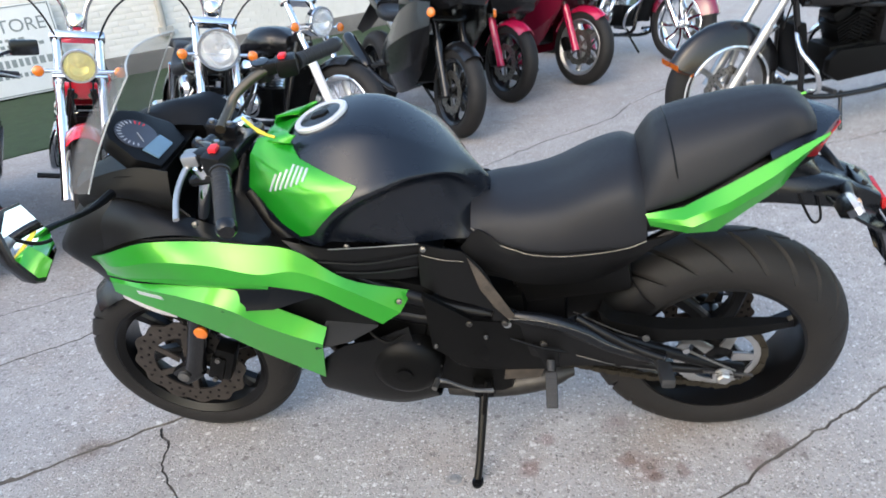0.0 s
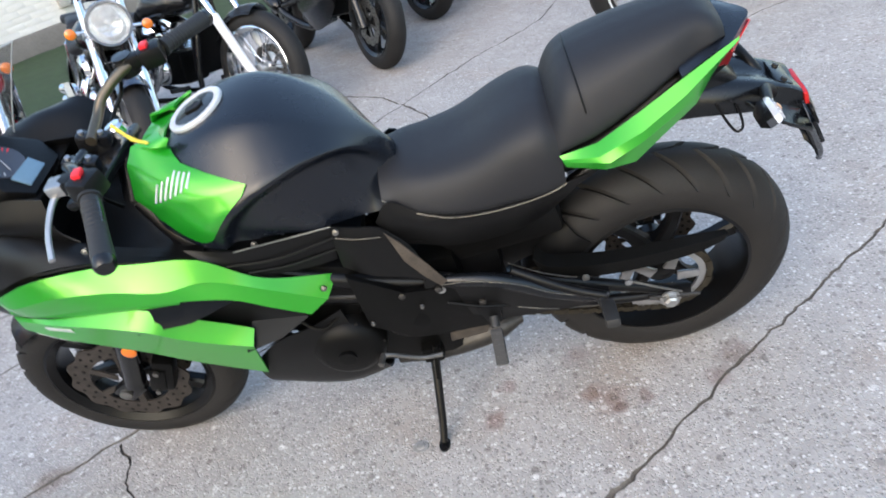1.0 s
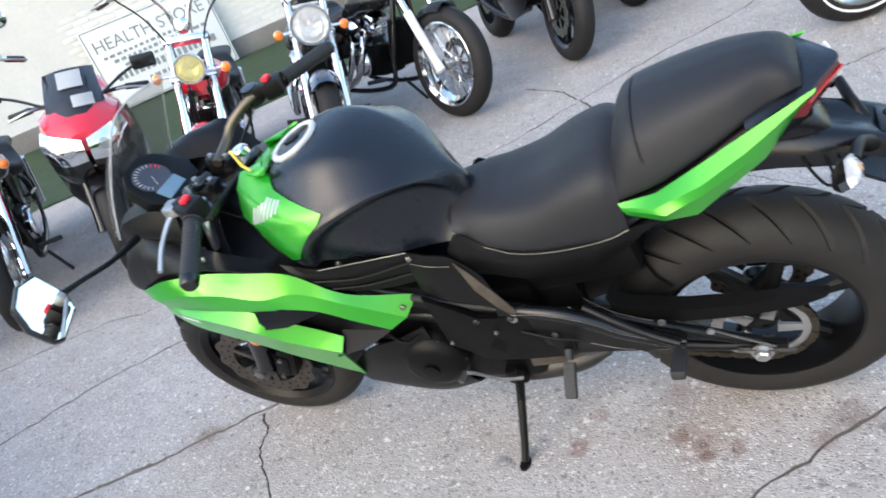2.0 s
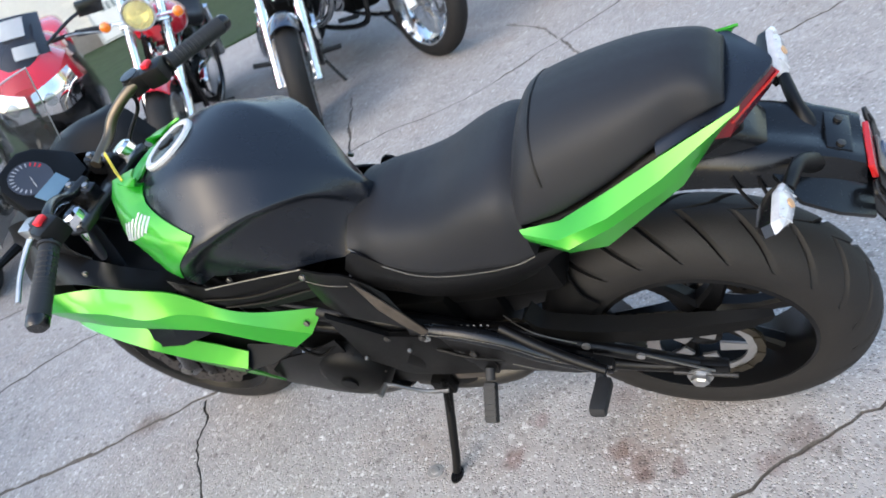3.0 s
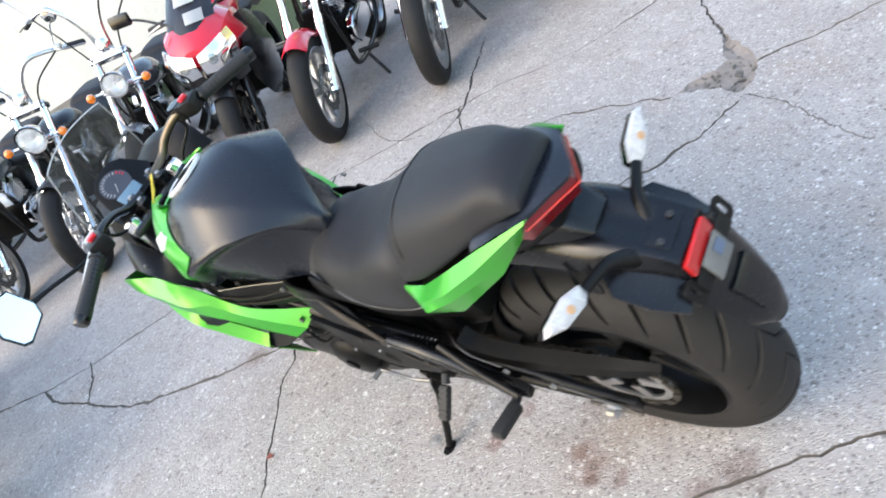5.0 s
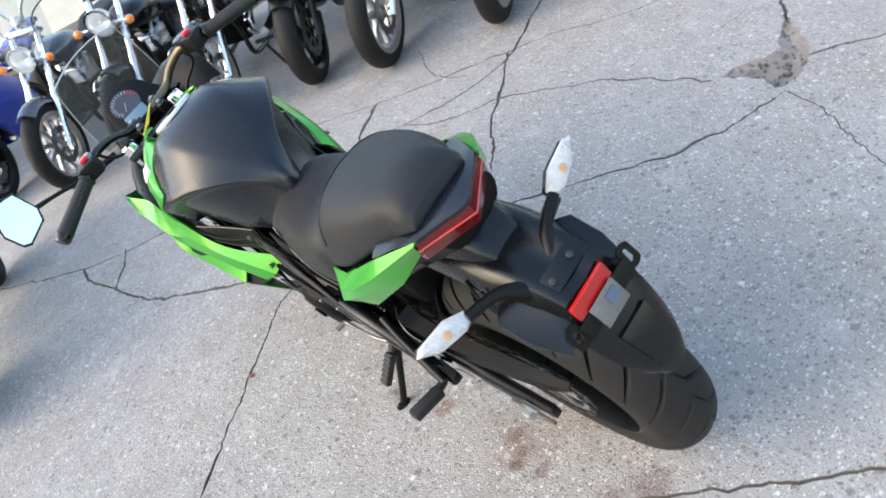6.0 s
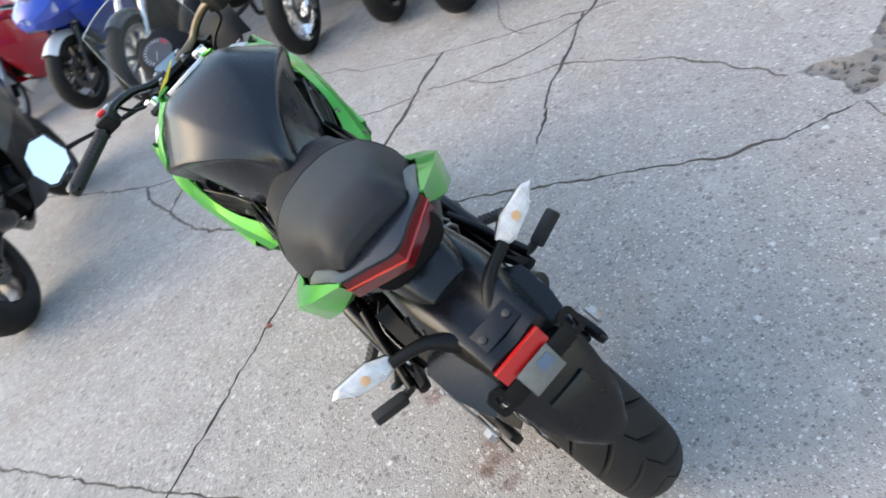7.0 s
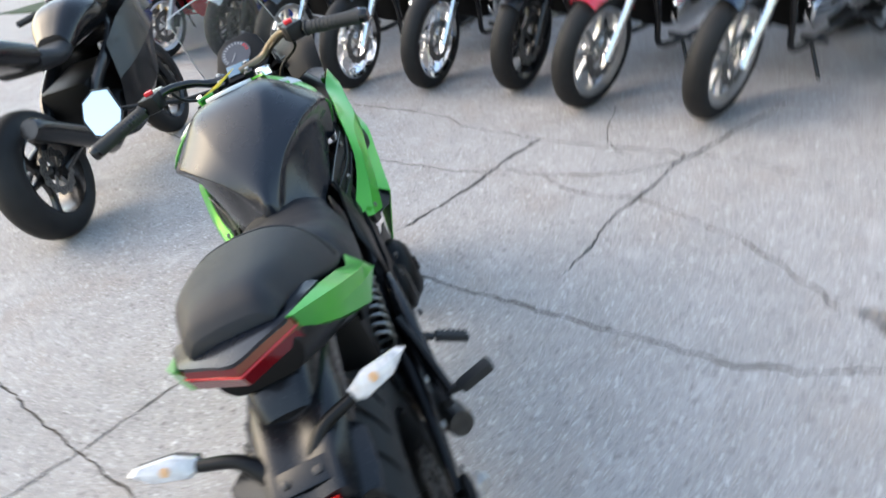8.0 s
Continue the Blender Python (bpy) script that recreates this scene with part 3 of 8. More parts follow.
def crack_depth(p):
    q = np.array(p[:2]) - seg_a
    u = np.clip((q * seg_d).sum(1) / seg_l, 0, 1)
    dist = np.hypot(*(q - seg_d * u[:, None]).T)
    w = seg_w0 + (seg_w1 - seg_w0) * u
    return float((seg_dep * np.clip(1.02 - dist / np.maximum(w, 1e-4), 0, 1)).max())


bm = bmesh.new()
bv = []
for p in v2:
    z = -crack_depth(p)
    if z > -0.001 and in_hole(p) and min((h - Vector(p)).length for h in hole_pts) > 0.002:
        z = -0.014 - 0.014 * noise.noise((p[0] * 14, p[1] * 14, 0))
    bv.append(bm.verts.new((p[0], p[1], z)))
for f in f2:
    fc = bm.faces.new([bv[k] for k in f])
    c = fc.calc_center_median()
    cd = crack_depth(c)
    fc.material_index = 1 if cd > 0.0005 else (2 if in_hole(c) else 0)
ground = part("ground", bm, [CONCRETE, CRACK_DIRT, HOLE_DIRT], None, "weathered grey concrete lot with dark cracks", sharp=20)
tagged(ground, "", "ground", kind="structure")

# Rubble in the hole, loose grit along the cracks.
bm = bmesh.new()
for k in range(260):
    p = Vector((rng.uniform(0.16, 0.47), rng.uniform(1.22, 1.74)))
    if not in_hole(p):
        continue
    r = rng.uniform(0.004, 0.013)
    made = bmesh.ops.create_icosphere(bm, subdivisions=1, radius=r, matrix=Matrix.Translation((p.x, p.y, -0.010)) @ Euler((rng.random() * 6, rng.random() * 6, 0)).to_matrix().to_4x4() @ Matrix.Diagonal((1, 0.7, 0.5, 1)))
tagged(part("rubble", bm, RUBBLE, None, "crumbled concrete bits in a broken patch", sharp=10), "", "rubble", kind="stuff")
bm = bmesh.new()
for k in range(900):
    depth, out = rng.choice(crack_lines)
    p, q, w = rng.choice(out)
    p = p + Vector((rng.gauss(0, 0.03), rng.gauss(0, 0.03)))
    r = rng.uniform(0.0012, 0.0035)
    bmesh.ops.create_icosphere(bm, subdivisions=1, radius=r, matrix=Matrix.Translation((p.x, p.y, r * 0.3)) @ Matrix.Diagonal((1, 1, 0.6, 1)))
tagged(part("grit", bm, RUBBLE, None, "small loose grit lying on the concrete", sharp=10), "", "grit", kind="stuff")

# Fine pale gravel strewn over the lot.
gravel_rng = np.random.default_rng(5)
count = 7000
gx, gy = gravel_rng.uniform(-2.2, 2.0, count), gravel_rng.uniform(-1.7, 2.2, count)
gr = 0.0012 + 0.0028 * gravel_rng.random(count) ** 2.5
octa = np.array([(1, 0, 0), (-1, 0, 0), (0, 1, 0), (0, -1, 0), (0, 0, 1), (0, 0, -1)], float)
gv = octa[None] * gr[:, None, None] * gravel_rng.uniform(0.6, 1.3, (count, 6, 1)) * np.array((1, 1, 0.7)) + np.stack([gx, gy, gr * 0.35], 1)[:, None]
tris = np.array([(0, 2, 4), (2, 1, 4), (1, 3, 4), (3, 0, 4), (2, 0, 5), (1, 2, 5), (3, 1, 5), (0, 3, 5)])
gf = (tris[None] + np.arange(count)[:, None, None] * 6).reshape(-1, 3)
gravel_mesh = bpy.data.meshes.new("gravel")
gravel_mesh.from_pydata(gv.reshape(-1, 3).tolist(), [], gf.tolist())
gravel_mesh.materials.append(material("pale_gravel", (0.44, 0.415, 0.39), 0.85, vary=0.4, scale=3.0, fine=40))
tagged(new("gravel", gravel_mesh), "fine pale gravel strewn over the concrete", "gravel", kind="stuff")

# A flat steel pin set in the concrete, near the stand; a rust-red leaf scrap by the long crack.
bm = bmesh.new()
lathe(bm, [(0.001, 0.0), (0.021, 0.0), (0.020, 0.002), (0.012, 0.003), (0.010, 0.005), (0.001, 0.006)], (0, 0, 0), (0, 0, 1), 24)
pin = part("survey_pin", bm, material("worn_pin", (0.50, 0.48, 0.46), 0.6, 0.4, vary=0.3, scale=60), None, "flat round steel pin set in the concrete")
pin.location = (0.088, -0.278, 0.0005)
tagged(pin, "", "pin")
bm = bmesh.new()
slab(bm, [(-0.016, -0.006, 0.003), (0.002, -0.012, 0.006), (0.018, -0.004, 0.009), (0.012, 0.008, 0.004), (-0.006, 0.011, 0.007)], (0, 0, 0.0012), 0)
leaf = part("leaf_scrap", bm, material("dry_leaf", (0.30, 0.09, 0.06), 0.8, vary=0.2, scale=60), None, "dry reddish leaf scrap lying on the concrete")
leaf.location = (-0.505, -0.490, 0.0)
tagged(leaf, "", "leaf")

# ---- the building's white wall with its plinth, turf in front ----
WALL_DIR = Vector((0.69, 0.724, 0)).normalized()
WALL_AT = Vector((-6.3, 6.5, 0))
wall_m = Matrix.Translation(WALL_AT) @ Matrix.Rotation(math.atan2(WALL_DIR.y, WALL_DIR.x), 4, "Z")
WALL_PAINT = material("white_painted_brick", (0.78, 0.76, 0.72), 0.7, vary=0.08, scale=1.5, bump=0.4, bump_scale=60, random_shade=0.04)
PLINTH = material("concrete_plinth", (0.26, 0.24, 0.22), 0.85, vary=0.2, scale=3, bump=0.5, bump_scale=80)
MORTAR = material("white_mortar", (0.78, 0.76, 0.72), 0.85, vary=0.1, scale=6, bump=0.5, bump_scale=90)


def set_piece(name, bm, mat, label, cat, parent=None):
    ob = part(name, bm, mat, parent, label)
    if not parent:
        ob.matrix_basis = wall_m
        tagged(ob, "", cat, kind="structure")
    return ob


bm = bmesh.new()
block(bm, (1.0, 0.1295, 1.31), (26, 0.23, 2.10), None, 0)
wall = set_piece("wall_north", bm, MORTAR, "low white painted brick wall with a grey coping", "wall")
bm = bmesh.new()
block(bm, (1.0, 0.11, 0.13), (26, 0.30, 0.26), None, 0.012)
set_piece("plinth", bm, PLINTH, "grey concrete plinth at the wall's foot", "plinth")
bm = bmesh.new()
block(bm, (1.0, 0.11, 2.40), (26.2, 0.45, 0.08), None, 0.01)
set_piece("coping", bm, PLINTH, "grey coping on the wall", "coping")
bm = bmesh.new()
nx, ny = 120, 14
rows = []
for j in range(ny + 1):
    rows.append([Vector((-12 + 26 * k / nx, -0.05 - 3.7 * j / ny + (0.06 * noise.noise((k * 0.7, 0, 0)) if j == ny else 0), 0.012 + 0.018 * noise.noise((k * 0.9, j * 0.9, 4)))) for k in range(nx + 1)])
rows.append([Vector((p.x, p.y - 0.01, -0.02)) for p in rows[-1]])
grid(bm, rows)
turf = set_piece("grass", bm, GRASS, "strip of green turf along the wall", "grass")
tagged(turf, "", "", kind="stuff")

# A white board with green-grey lettering leaning on the wall.
SIGN_WHITE = material("sign_board", (0.72, 0.73, 0.72), 0.5, vary=0.06, scale=5)
SIGN_INK = material("sign_ink", (0.24, 0.27, 0.27), 0.6, vary=0.1, scale=20)
sign_m = wall_m @ Matrix.Translation((-0.14, -0.20, 0.03)) @ Matrix.Rotation(radians(-8), 4, "X")
sign = thing("sign_board", sign_m, "white board with grey lettering leaning on the wall", "sign")
bm = bmesh.new()
block(bm, (0, 0, 0.525), (1.70, 0.018, 1.05), None, 0.003)
part("board", bm, SIGN_WHITE, sign)
bm = bmesh.new()
for c, sz in (((0, -0.012, 1.03), (1.66, 0.006, 0.012)), ((0, -0.012, 0.02), (1.66, 0.006, 0.012)), ((-0.825, -0.012, 0.525), (0.012, 0.006, 1.0)), ((0.825, -0.012, 0.525), (0.012, 0.006, 1.0))):
    block(bm, c, sz, None, 0)
part("border", bm, SIGN_INK, sign)


def lettering(text, size, at, parent, mat):
    cu = bpy.data.curves.new("lettering", "FONT")
    cu.body, cu.size, cu.align_x, cu.extrude = text, size, "LEFT", 0.001
    tmp = new("lettering", cu)
    bpy.context.view_layer.update()
    me = bpy.data.meshes.new_from_object(tmp.evaluated_get(bpy.context.evaluated_depsgraph_get()))
    bpy.data.objects.remove(tmp)
    me.materials.append(mat)
    ob = new("lettering", me)
    ob.parent = parent
    ob.matrix_basis = Matrix.Translation(at) @ Matrix.Rotation(radians(90), 4, "X")
    return ob


lettering("HEALTH STORE", 0.215, (-0.76, -0.0125, 0.74), sign, SIGN_INK)
for k, (x0, x1, z, h) in enumerate(((-0.70, 0.40, 0.655, 0.035), (-0.60, 0.62, 0.58, 0.040), (-0.50, 0.30, 0.50, 0.035), (-0.66, 0.70, 0.385, 0.09), (-0.30, 0.55, 0.24, 0.05))):
    bm = bmesh.new()
    x = x0
    while x < x1:
        w = 0.04 + 0.07 * abs(noise.noise((x * 7, k, 2)))
        block(bm, (x + w / 2, -0.0115, z), (w, 0.004, h), None, 0)
        x += w + 0.028
    part("text_bar", bm, SIGN_INK, sign)

# Downpipe with its box.
PIPE = material("grey_pipe", (0.42, 0.41, 0.38), 0.55, vary=0.1, scale=8)
pipe = thing("downpipe", wall_m @ Matrix.Translation((2.03, -0.03, 0.45)), "grey downpipe on the white wall", "pipe")
bm = bmesh.new()
tube(bm, [(0, 0, 0), (0, 0, 2.9)], 0.045, 14)
part("pipe", bm, PIPE, pipe)
bm = bmesh.new()
block(bm, (0.02, 0.005, 0.03), (0.19, 0.09, 0.13), None, 0.01)
part("shoe", bm, PIPE, pipe)

# Bricks of the wall: those that the walk shows best are parts, the rest one joined part.
BL, BH, J = 0.203, 0.064, 0.010
brick_mesh = None
rest = bmesh.new()
count = 0
for row in range(23):
    z = 0.265 + row * (BH + J) + BH / 2
    for col in range(50):
        x = -6.4 + col * (BL + J) + (BL / 2 if row % 2 else 0)
        near_brick = -1.1 < x < 3.3 and z < 1.32
        if near_brick and count < 300:
            if brick_mesh is None:
                bm = bmesh.new()
                block(bm, (0, 0, 0), (BL, 0.02, BH), None, 0.003)
                first = part("brick", bm, WALL_PAINT, wall)
                brick_mesh = first.data
                ob = first
            else:
                ob = new("brick", brick_mesh)
                ob.parent = wall
            ob.location = (x, 0.018 + 0.002 * rng.random(), z)
            count += 1
        else:
            block(rest, (x, 0.018 + 0.002 * rng.random(), z), (BL, 0.02, BH), None, 0)
tagged(part("brickwork", rest, WALL_PAINT, wall, "white painted bricks"), kind="stuff")

# ---- the green and black sport motorcycle on its side stand ----
from mathutils.bvhtree import BVHTree

LEAN = 14.3
bike = thing("sport_motorcycle", pose(0, 0, 0, LEAN, 0, 0), "green and black sport motorcycle leaning on its side stand", "motorcycle")


def both(name, make, mat, label="", parent=None, sharp=38):
    """A left and a right part, mirrored."""
    for s in (1, -1):
        part(name, make(s), mat, parent or bike, label, sharp)


def mir(points, s):
    """Points of the left side, or mirrored about the bodywork's middle."""
    return [(p[0], p[1] if s > 0 else -0.022 - p[1], p[2]) for p in points]


def offset_y(bm, s):
    """Shifts the mirrored half so that both lie even about the bodywork's middle."""
    if s < 0:
        for v in bm.verts:
            v.co.y -= 0.022
    return bm


def side_shell(lines, thick, steps, across, side=1, crisp=False, straight=False):
    """A side panel, even about the bodywork's middle."""
    return offset_y(shell(lines, thick, steps, across, side, crisp, straight), side)


def slim(bm):
    """Brings the upper bodywork to its width, a little off the wheels' plane as it leans."""
    for v in bm.verts:
        v.co.y = v.co.y * 0.94 - 0.011
        v.co.z = 0.75 + (v.co.z - 0.75) * (0.95 if v.co.x < 0.3 else 1.0)
    return bm


REAR, FRONT = (0.738, 0, 0.303), (-0.628, 0, 0.291)
rear_wheel = wheel(bike, "rear_wheel", REAR, 0.303, 0.155, 0.210, SATIN, "worn black sport tyre with slanted grooves", "cast6", 22, discs=[(0.075, 0.11, DISC)])
front_wheel = wheel(bike, "front_wheel", FRONT, 0.291, 0.118, 0.210, SATIN, "black sport tyre", "cast6", 22, discs=[(-0.062, 0.150, DISC), (0.062, 0.150, DISC)])

# Rear sprocket and chain.
bm = bmesh.new()
n = 84
outer = [Vector((math.sin(2 * math.pi * k / n) * (0.101 + 0.004 * (k % 2)), -0.083, math.cos(2 * math.pi * k / n) * (0.101 + 0.004 * (k % 2)))) for k in range(n)]
inner = [Vector((math.sin(2 * math.pi * k / n) * 0.079, -0.083, math.cos(2 * math.pi * k / n) * 0.079)) for k in range(n)]
rows = [[p + Vector((0, h, 0)) for p in ring] for ring, h in ((inner, -0.003), (outer, -0.003), (outer, 0.003), (inner, 0.003))]
vs = grid(bm, rows + [rows[0]], True)
bmesh.ops.remove_doubles(bm, verts=vs[0] + vs[-1], dist=1e-6)
for k in range(5):
    a = 2 * math.pi * k / 5 + 0.4
    d, e = Vector((math.sin(a), 0, math.cos(a))), Vector((math.cos(a), 0, -math.sin(a)))
    slab(bm, [d * 0.03 + e * 0.014 + Vector((0, -0.083, 0)), d * 0.083 + e * 0.009 + Vector((0, -0.083, 0)), d * 0.083 - e * 0.009 + Vector((0, -0.083, 0)), d * 0.03 - e * 0.014 + Vector((0, -0.083, 0))], (0, 0.006, 0), 0.001)
part("sprocket", bm, ALLOY, rear_wheel, "bright rear sprocket")

# Chain: links round both sprockets.
front_sp = Vector((0.255, -0.083, 0.375))
rear_sp = Vector(REAR) + Vector((0, -0.083, 0))
loop = []
for k in range(13):
    a = radians(90 - 180 * k / 12)
    loop.append(rear_sp + Vector((math.cos(a) * 0.102, 0, math.sin(a) * 0.102)))
for k in range(1, 30):
    loop.append((rear_sp + Vector((0, 0, -0.102))).lerp(front_sp + Vector((0, 0, -0.04)), k / 30) + Vector((0, 0, -0.012 * math.sin(math.pi * k / 30))))
for k in range(6):
    a = radians(-90 - 180 * k / 5)
    loop.append(front_sp + Vector((math.cos(a) * 0.04, 0, math.sin(a) * 0.04)))
for k in range(1, 30):
    loop.append((front_sp + Vector((0, 0, 0.04))).lerp(rear_sp + Vector((0, 0, 0.102)), k / 30))
bm = bmesh.new()
for k in range(len(loop)):
    p, q = loop[k], loop[(k + 1) % len(loop)]
    d = (q - p).normalized()
    u = d.cross(Vector((0, 1, 0)))
    o = Vector((0, 0.006 if k % 2 else 0.003, 0))
    for sgn in (-1, 1):
        slab(bm, [p - d * 0.003 + u * 0.0075 + o * sgn, q + d * 0.003 + u * 0.0075 + o * sgn, q + d * 0.003 - u * 0.0075 + o * sgn, p - d * 0.003 - u * 0.0075 + o * sgn], (0, 0.002, 0), 0)
part("chain", bm, CHAIN, bike, "oily drive chain")

# Fuel tank: a dome down to a shoulder, upright flanks, and a knee cut-out pressed in below a ridge.
def table(x, pairs):
    """A value read from a table of pairs, eased over the knots so that no crease shows."""
    xs, vs = zip(*pairs)
    reach = max(0.0, min(0.030, x - xs[0], xs[-1] - x))
    return float(sum(np.interp(x + reach * k / 6, xs, vs) for k in range(-6, 7)) / 13)



TANK_CREST = [(-0.228, 0.905), (-0.19, 0.930), (-0.16, 0.950), (-0.12, 0.967), (-0.08, 0.978), (-0.045, 0.984), (0.0, 0.983), (0.03, 0.977), (0.06, 0.965), (0.12, 0.928), (0.18, 0.873), (0.222, 0.824), (0.240, 0.798)]
TANK_WIDTH = [(-0.228, 0.118), (-0.16, 0.166), (-0.10, 0.197), (-0.05, 0.204), (0.0, 0.199), (0.05, 0.180), (0.10, 0.149), (0.14, 0.115), (0.172, 0.079), (0.198, 0.046), (0.222, 0.020), (0.240, 0.016)]
TANK_SHOULDER = [(-0.228, 0.845), (-0.16, 0.862), (-0.09, 0.872), (-0.03, 0.878), (0.0, 0.882), (0.05, 0.893), (0.10, 0.893), (0.14, 0.881), (0.172, 0.860), (0.198, 0.828), (0.222, 0.797), (0.240, 0.778)]
TANK_FOOT = [(-0.228, 0.795), (-0.16, 0.772), (-0.09, 0.758), (0.0, 0.732), (0.087, 0.716), (0.24, 0.700)]
TANK_FOOT_WIDTH = [(-0.228, 0.112), (-0.16, 0.160), (-0.09, 0.180), (0.0, 0.150), (0.087, 0.128), (0.24, 0.106)]
KNEE_RIDGE = [(-0.112, 0.735), (-0.104, 0.772), (-0.088, 0.806), (-0.062, 0.838), (-0.03, 0.862), (0.0, 0.878), (0.05, 0.891), (0.10, 0.892), (0.14, 0.880), (0.172, 0.859), (0.198, 0.827), (0.222, 0.796), (0.25, 0.77)]


def tank_body():
    bm = bmesh.new()
    ridge = [Vector(p) for p in KNEE_RIDGE]
    rows = []
    for k in range(61):
        x = -0.228 + 0.468 * k / 60
        crest, wide, sh, foot, fw = (table(x, t) for t in (TANK_CREST, TANK_WIDTH, TANK_SHOULDER, TANK_FOOT, TANK_FOOT_WIDTH))
        # Over the filler the top is broad and flat with straight slopes beside it; towards the saddle it rounds off.
        flat = float(np.interp(x, (-0.19, -0.10, 0.0, 0.10, 0.2), (0.4, 1.0, 0.95, 0.6, 0.2)))
        half = []
        for j in range(25):
            u = j / 24
            hexed = 0.07 * (u / 0.46) ** 2 if u < 0.46 else 0.07 + 0.93 * (u - 0.46) / 0.54
            half.append(Vector((wide * u, sh + (crest - sh) * (1 - flat * hexed - (1 - flat) * u ** 2.2))))
        half += [Vector((wide + (fw - wide) * (j / 20) ** 1.4, sh + (foot - sh) * j / 20)) for j in range(1, 21)]
        for _ in range(int(np.interp(x, (-0.10, 0.02, 0.08), (9, 3, 1)))):
            half = [half[0]] + [(p + q * 2 + r) / 4 for p, q, r in zip(half, half[1:], half[2:])] + [half[-1]]
        out = []
        for y, z in half:
            if x > -0.108 and z < table(x, KNEE_RIDGE) + 0.001:
                far = min((Vector((x, z)) - (p + (q - p) * max(0, min(1, (Vector((x, z)) - p).dot(q - p) / (q - p).length_squared)))).length for p, q in zip(ridge, ridge[1:]))
                u = min(1, far / 0.020)
                v = min(1, far / max(0.03, table(x, KNEE_RIDGE) - foot))
                y -= min(0.030, y * 0.35) * u * u * (3 - 2 * u) * (1 - 0.75 * v * v)
            elif x > -0.06:
                y += 0.007 * max(0, 1 - (z - table(x, KNEE_RIDGE)) / 0.035) ** 2 * min(1, (x + 0.06) / 0.08) * min(1, max(0, (0.19 - x) / 0.06))
            out.append((y, z))
        for _ in range(2):
            out = [out[0]] + [((p[0] + q[0] * 2 + r[0]) / 4, q[1]) for p, q, r in zip(out, out[1:], out[2:])] + [out[-1]]
        rows.append([Vector((x, -0.011 - y, z)) for y, z in out[::-1]] + [Vector((x, -0.011 + y, z)) for y, z in out[1:]])
    # The front is turned in under the filler, the rear closes behind the saddle.
    vs = grid(bm, rows, False)
    for row in (vs[0], vs[-1]):
        bm.faces.new(row)
    bm.faces.new([r[0] for r in vs] + [r[-1] for r in vs[::-1]])
    return bm


tank_form = tank_body()
tank_skin = BVHTree.FromBMesh(tank_form)
part("fuel_tank", tank_form, MATT_BLACK, bike, "satin black fuel tank with knee cut-outs", sharp=75)

# Filler cap: a bright ring with a dark lid and a key cover.
capm = pose(-0.096, -0.013, 0.9755, 0, -14, 0)
filler = new("filler_cap")
filler.empty_display_size = 0.03
filler.parent = bike
filler.matrix_basis = capm
bm = bmesh.new()
lathe(bm, [(0.046, -0.006), (0.060, -0.006), (0.060, 0.000), (0.057, 0.0025), (0.049, 0.0025), (0.046, 0.001)], (0, 0, 0), (0, 0, 1), 48, closed=True)
part("ring", bm, SILVER, filler, "silver filler ring")
bm = bmesh.new()
lathe(bm, [(0.001, -0.006), (0.0465, -0.006), (0.0465, 0.000), (0.040, 0.0015), (0.001, 0.002)], (0, 0, 0), (0, 0, 1), 40)
part("lid", bm, GLOSS, filler)
bm = bmesh.new()
slab(bm, [(-0.018, -0.011, 0.004), (0.012, -0.013, 0.004), (0.022, 0, 0.004), (0.012, 0.013, 0.004), (-0.018, 0.011, 0.004)], (0, 0, 0.005), 0.002)
part("key_cover", bm, PLASTIC, filler)

# Green cheek panels on the tank's front, each with a badge of plain slanted silver bars.
FRONT_EDGE = [(-0.160, -0.062, 0.974), (-0.220, -0.072, 0.964), (-0.238, -0.092, 0.938), (-0.252, -0.115, 0.876), (-0.187, -0.152, 0.806), (-0.142, -0.160, 0.776)]
REAR_EDGE = [(-0.128, -0.098, 0.978), (-0.146, -0.100, 0.958), (-0.122, -0.122, 0.938), (0.002, -0.188, 0.904), (-0.010, -0.198, 0.888), (-0.112, -0.205, 0.806)]


def cheek_panel(s):
    """A panel lofted straight from its front edge to its pointed rear edge, bulging a little."""
    bm = bmesh.new()
    out = Vector((-0.12, -0.86, 0.5)).normalized()
    f, r = ([Vector(a).lerp(Vector(b), j / 5) for a, b in zip(l, l[1:]) for j in range(5)] + [Vector(l[-1])] for l in (FRONT_EDGE, REAR_EDGE))
    # The rear edge lies on the tank; between the edges the tank only pushes the panel out.
    for k, q in enumerate(r):
        at = tank_skin.ray_cast(q + out * 0.15, -out, 0.30)[0]
        if k >= 5 and at is not None and (at - q).dot(out) > -0.04:
            r[k] = at + out * 0.004
    rows = []
    for k, (p, q) in enumerate(zip(f, r)):
        wide = (q - p).length
        row = [p.lerp(q, u / 8) + Vector((-0.25, -0.9, 0.25)) * wide * 0.55 * (u / 8) * (1 - u / 8) for u in range(9)]
        for u, v in enumerate(row):
            at = tank_skin.ray_cast(v + out * 0.15, -out, 0.30)[0]
            if at is not None and (at - v).dot(out) > -0.003:
                row[u] = at + out * 0.004
        rows.append(row)
    rows = [[Vector((v.x, v.y if s > 0 else -0.022 - v.y, v.z - (0.012 if s < 0 else 0))) for v in row] for row in rows]
    grid(bm, rows)
    bmesh.ops.recalc_face_normals(bm, faces=bm.faces[:])
    bmesh.ops.solidify(bm, geom=bm.faces[:], thickness=0.005)
    return bm


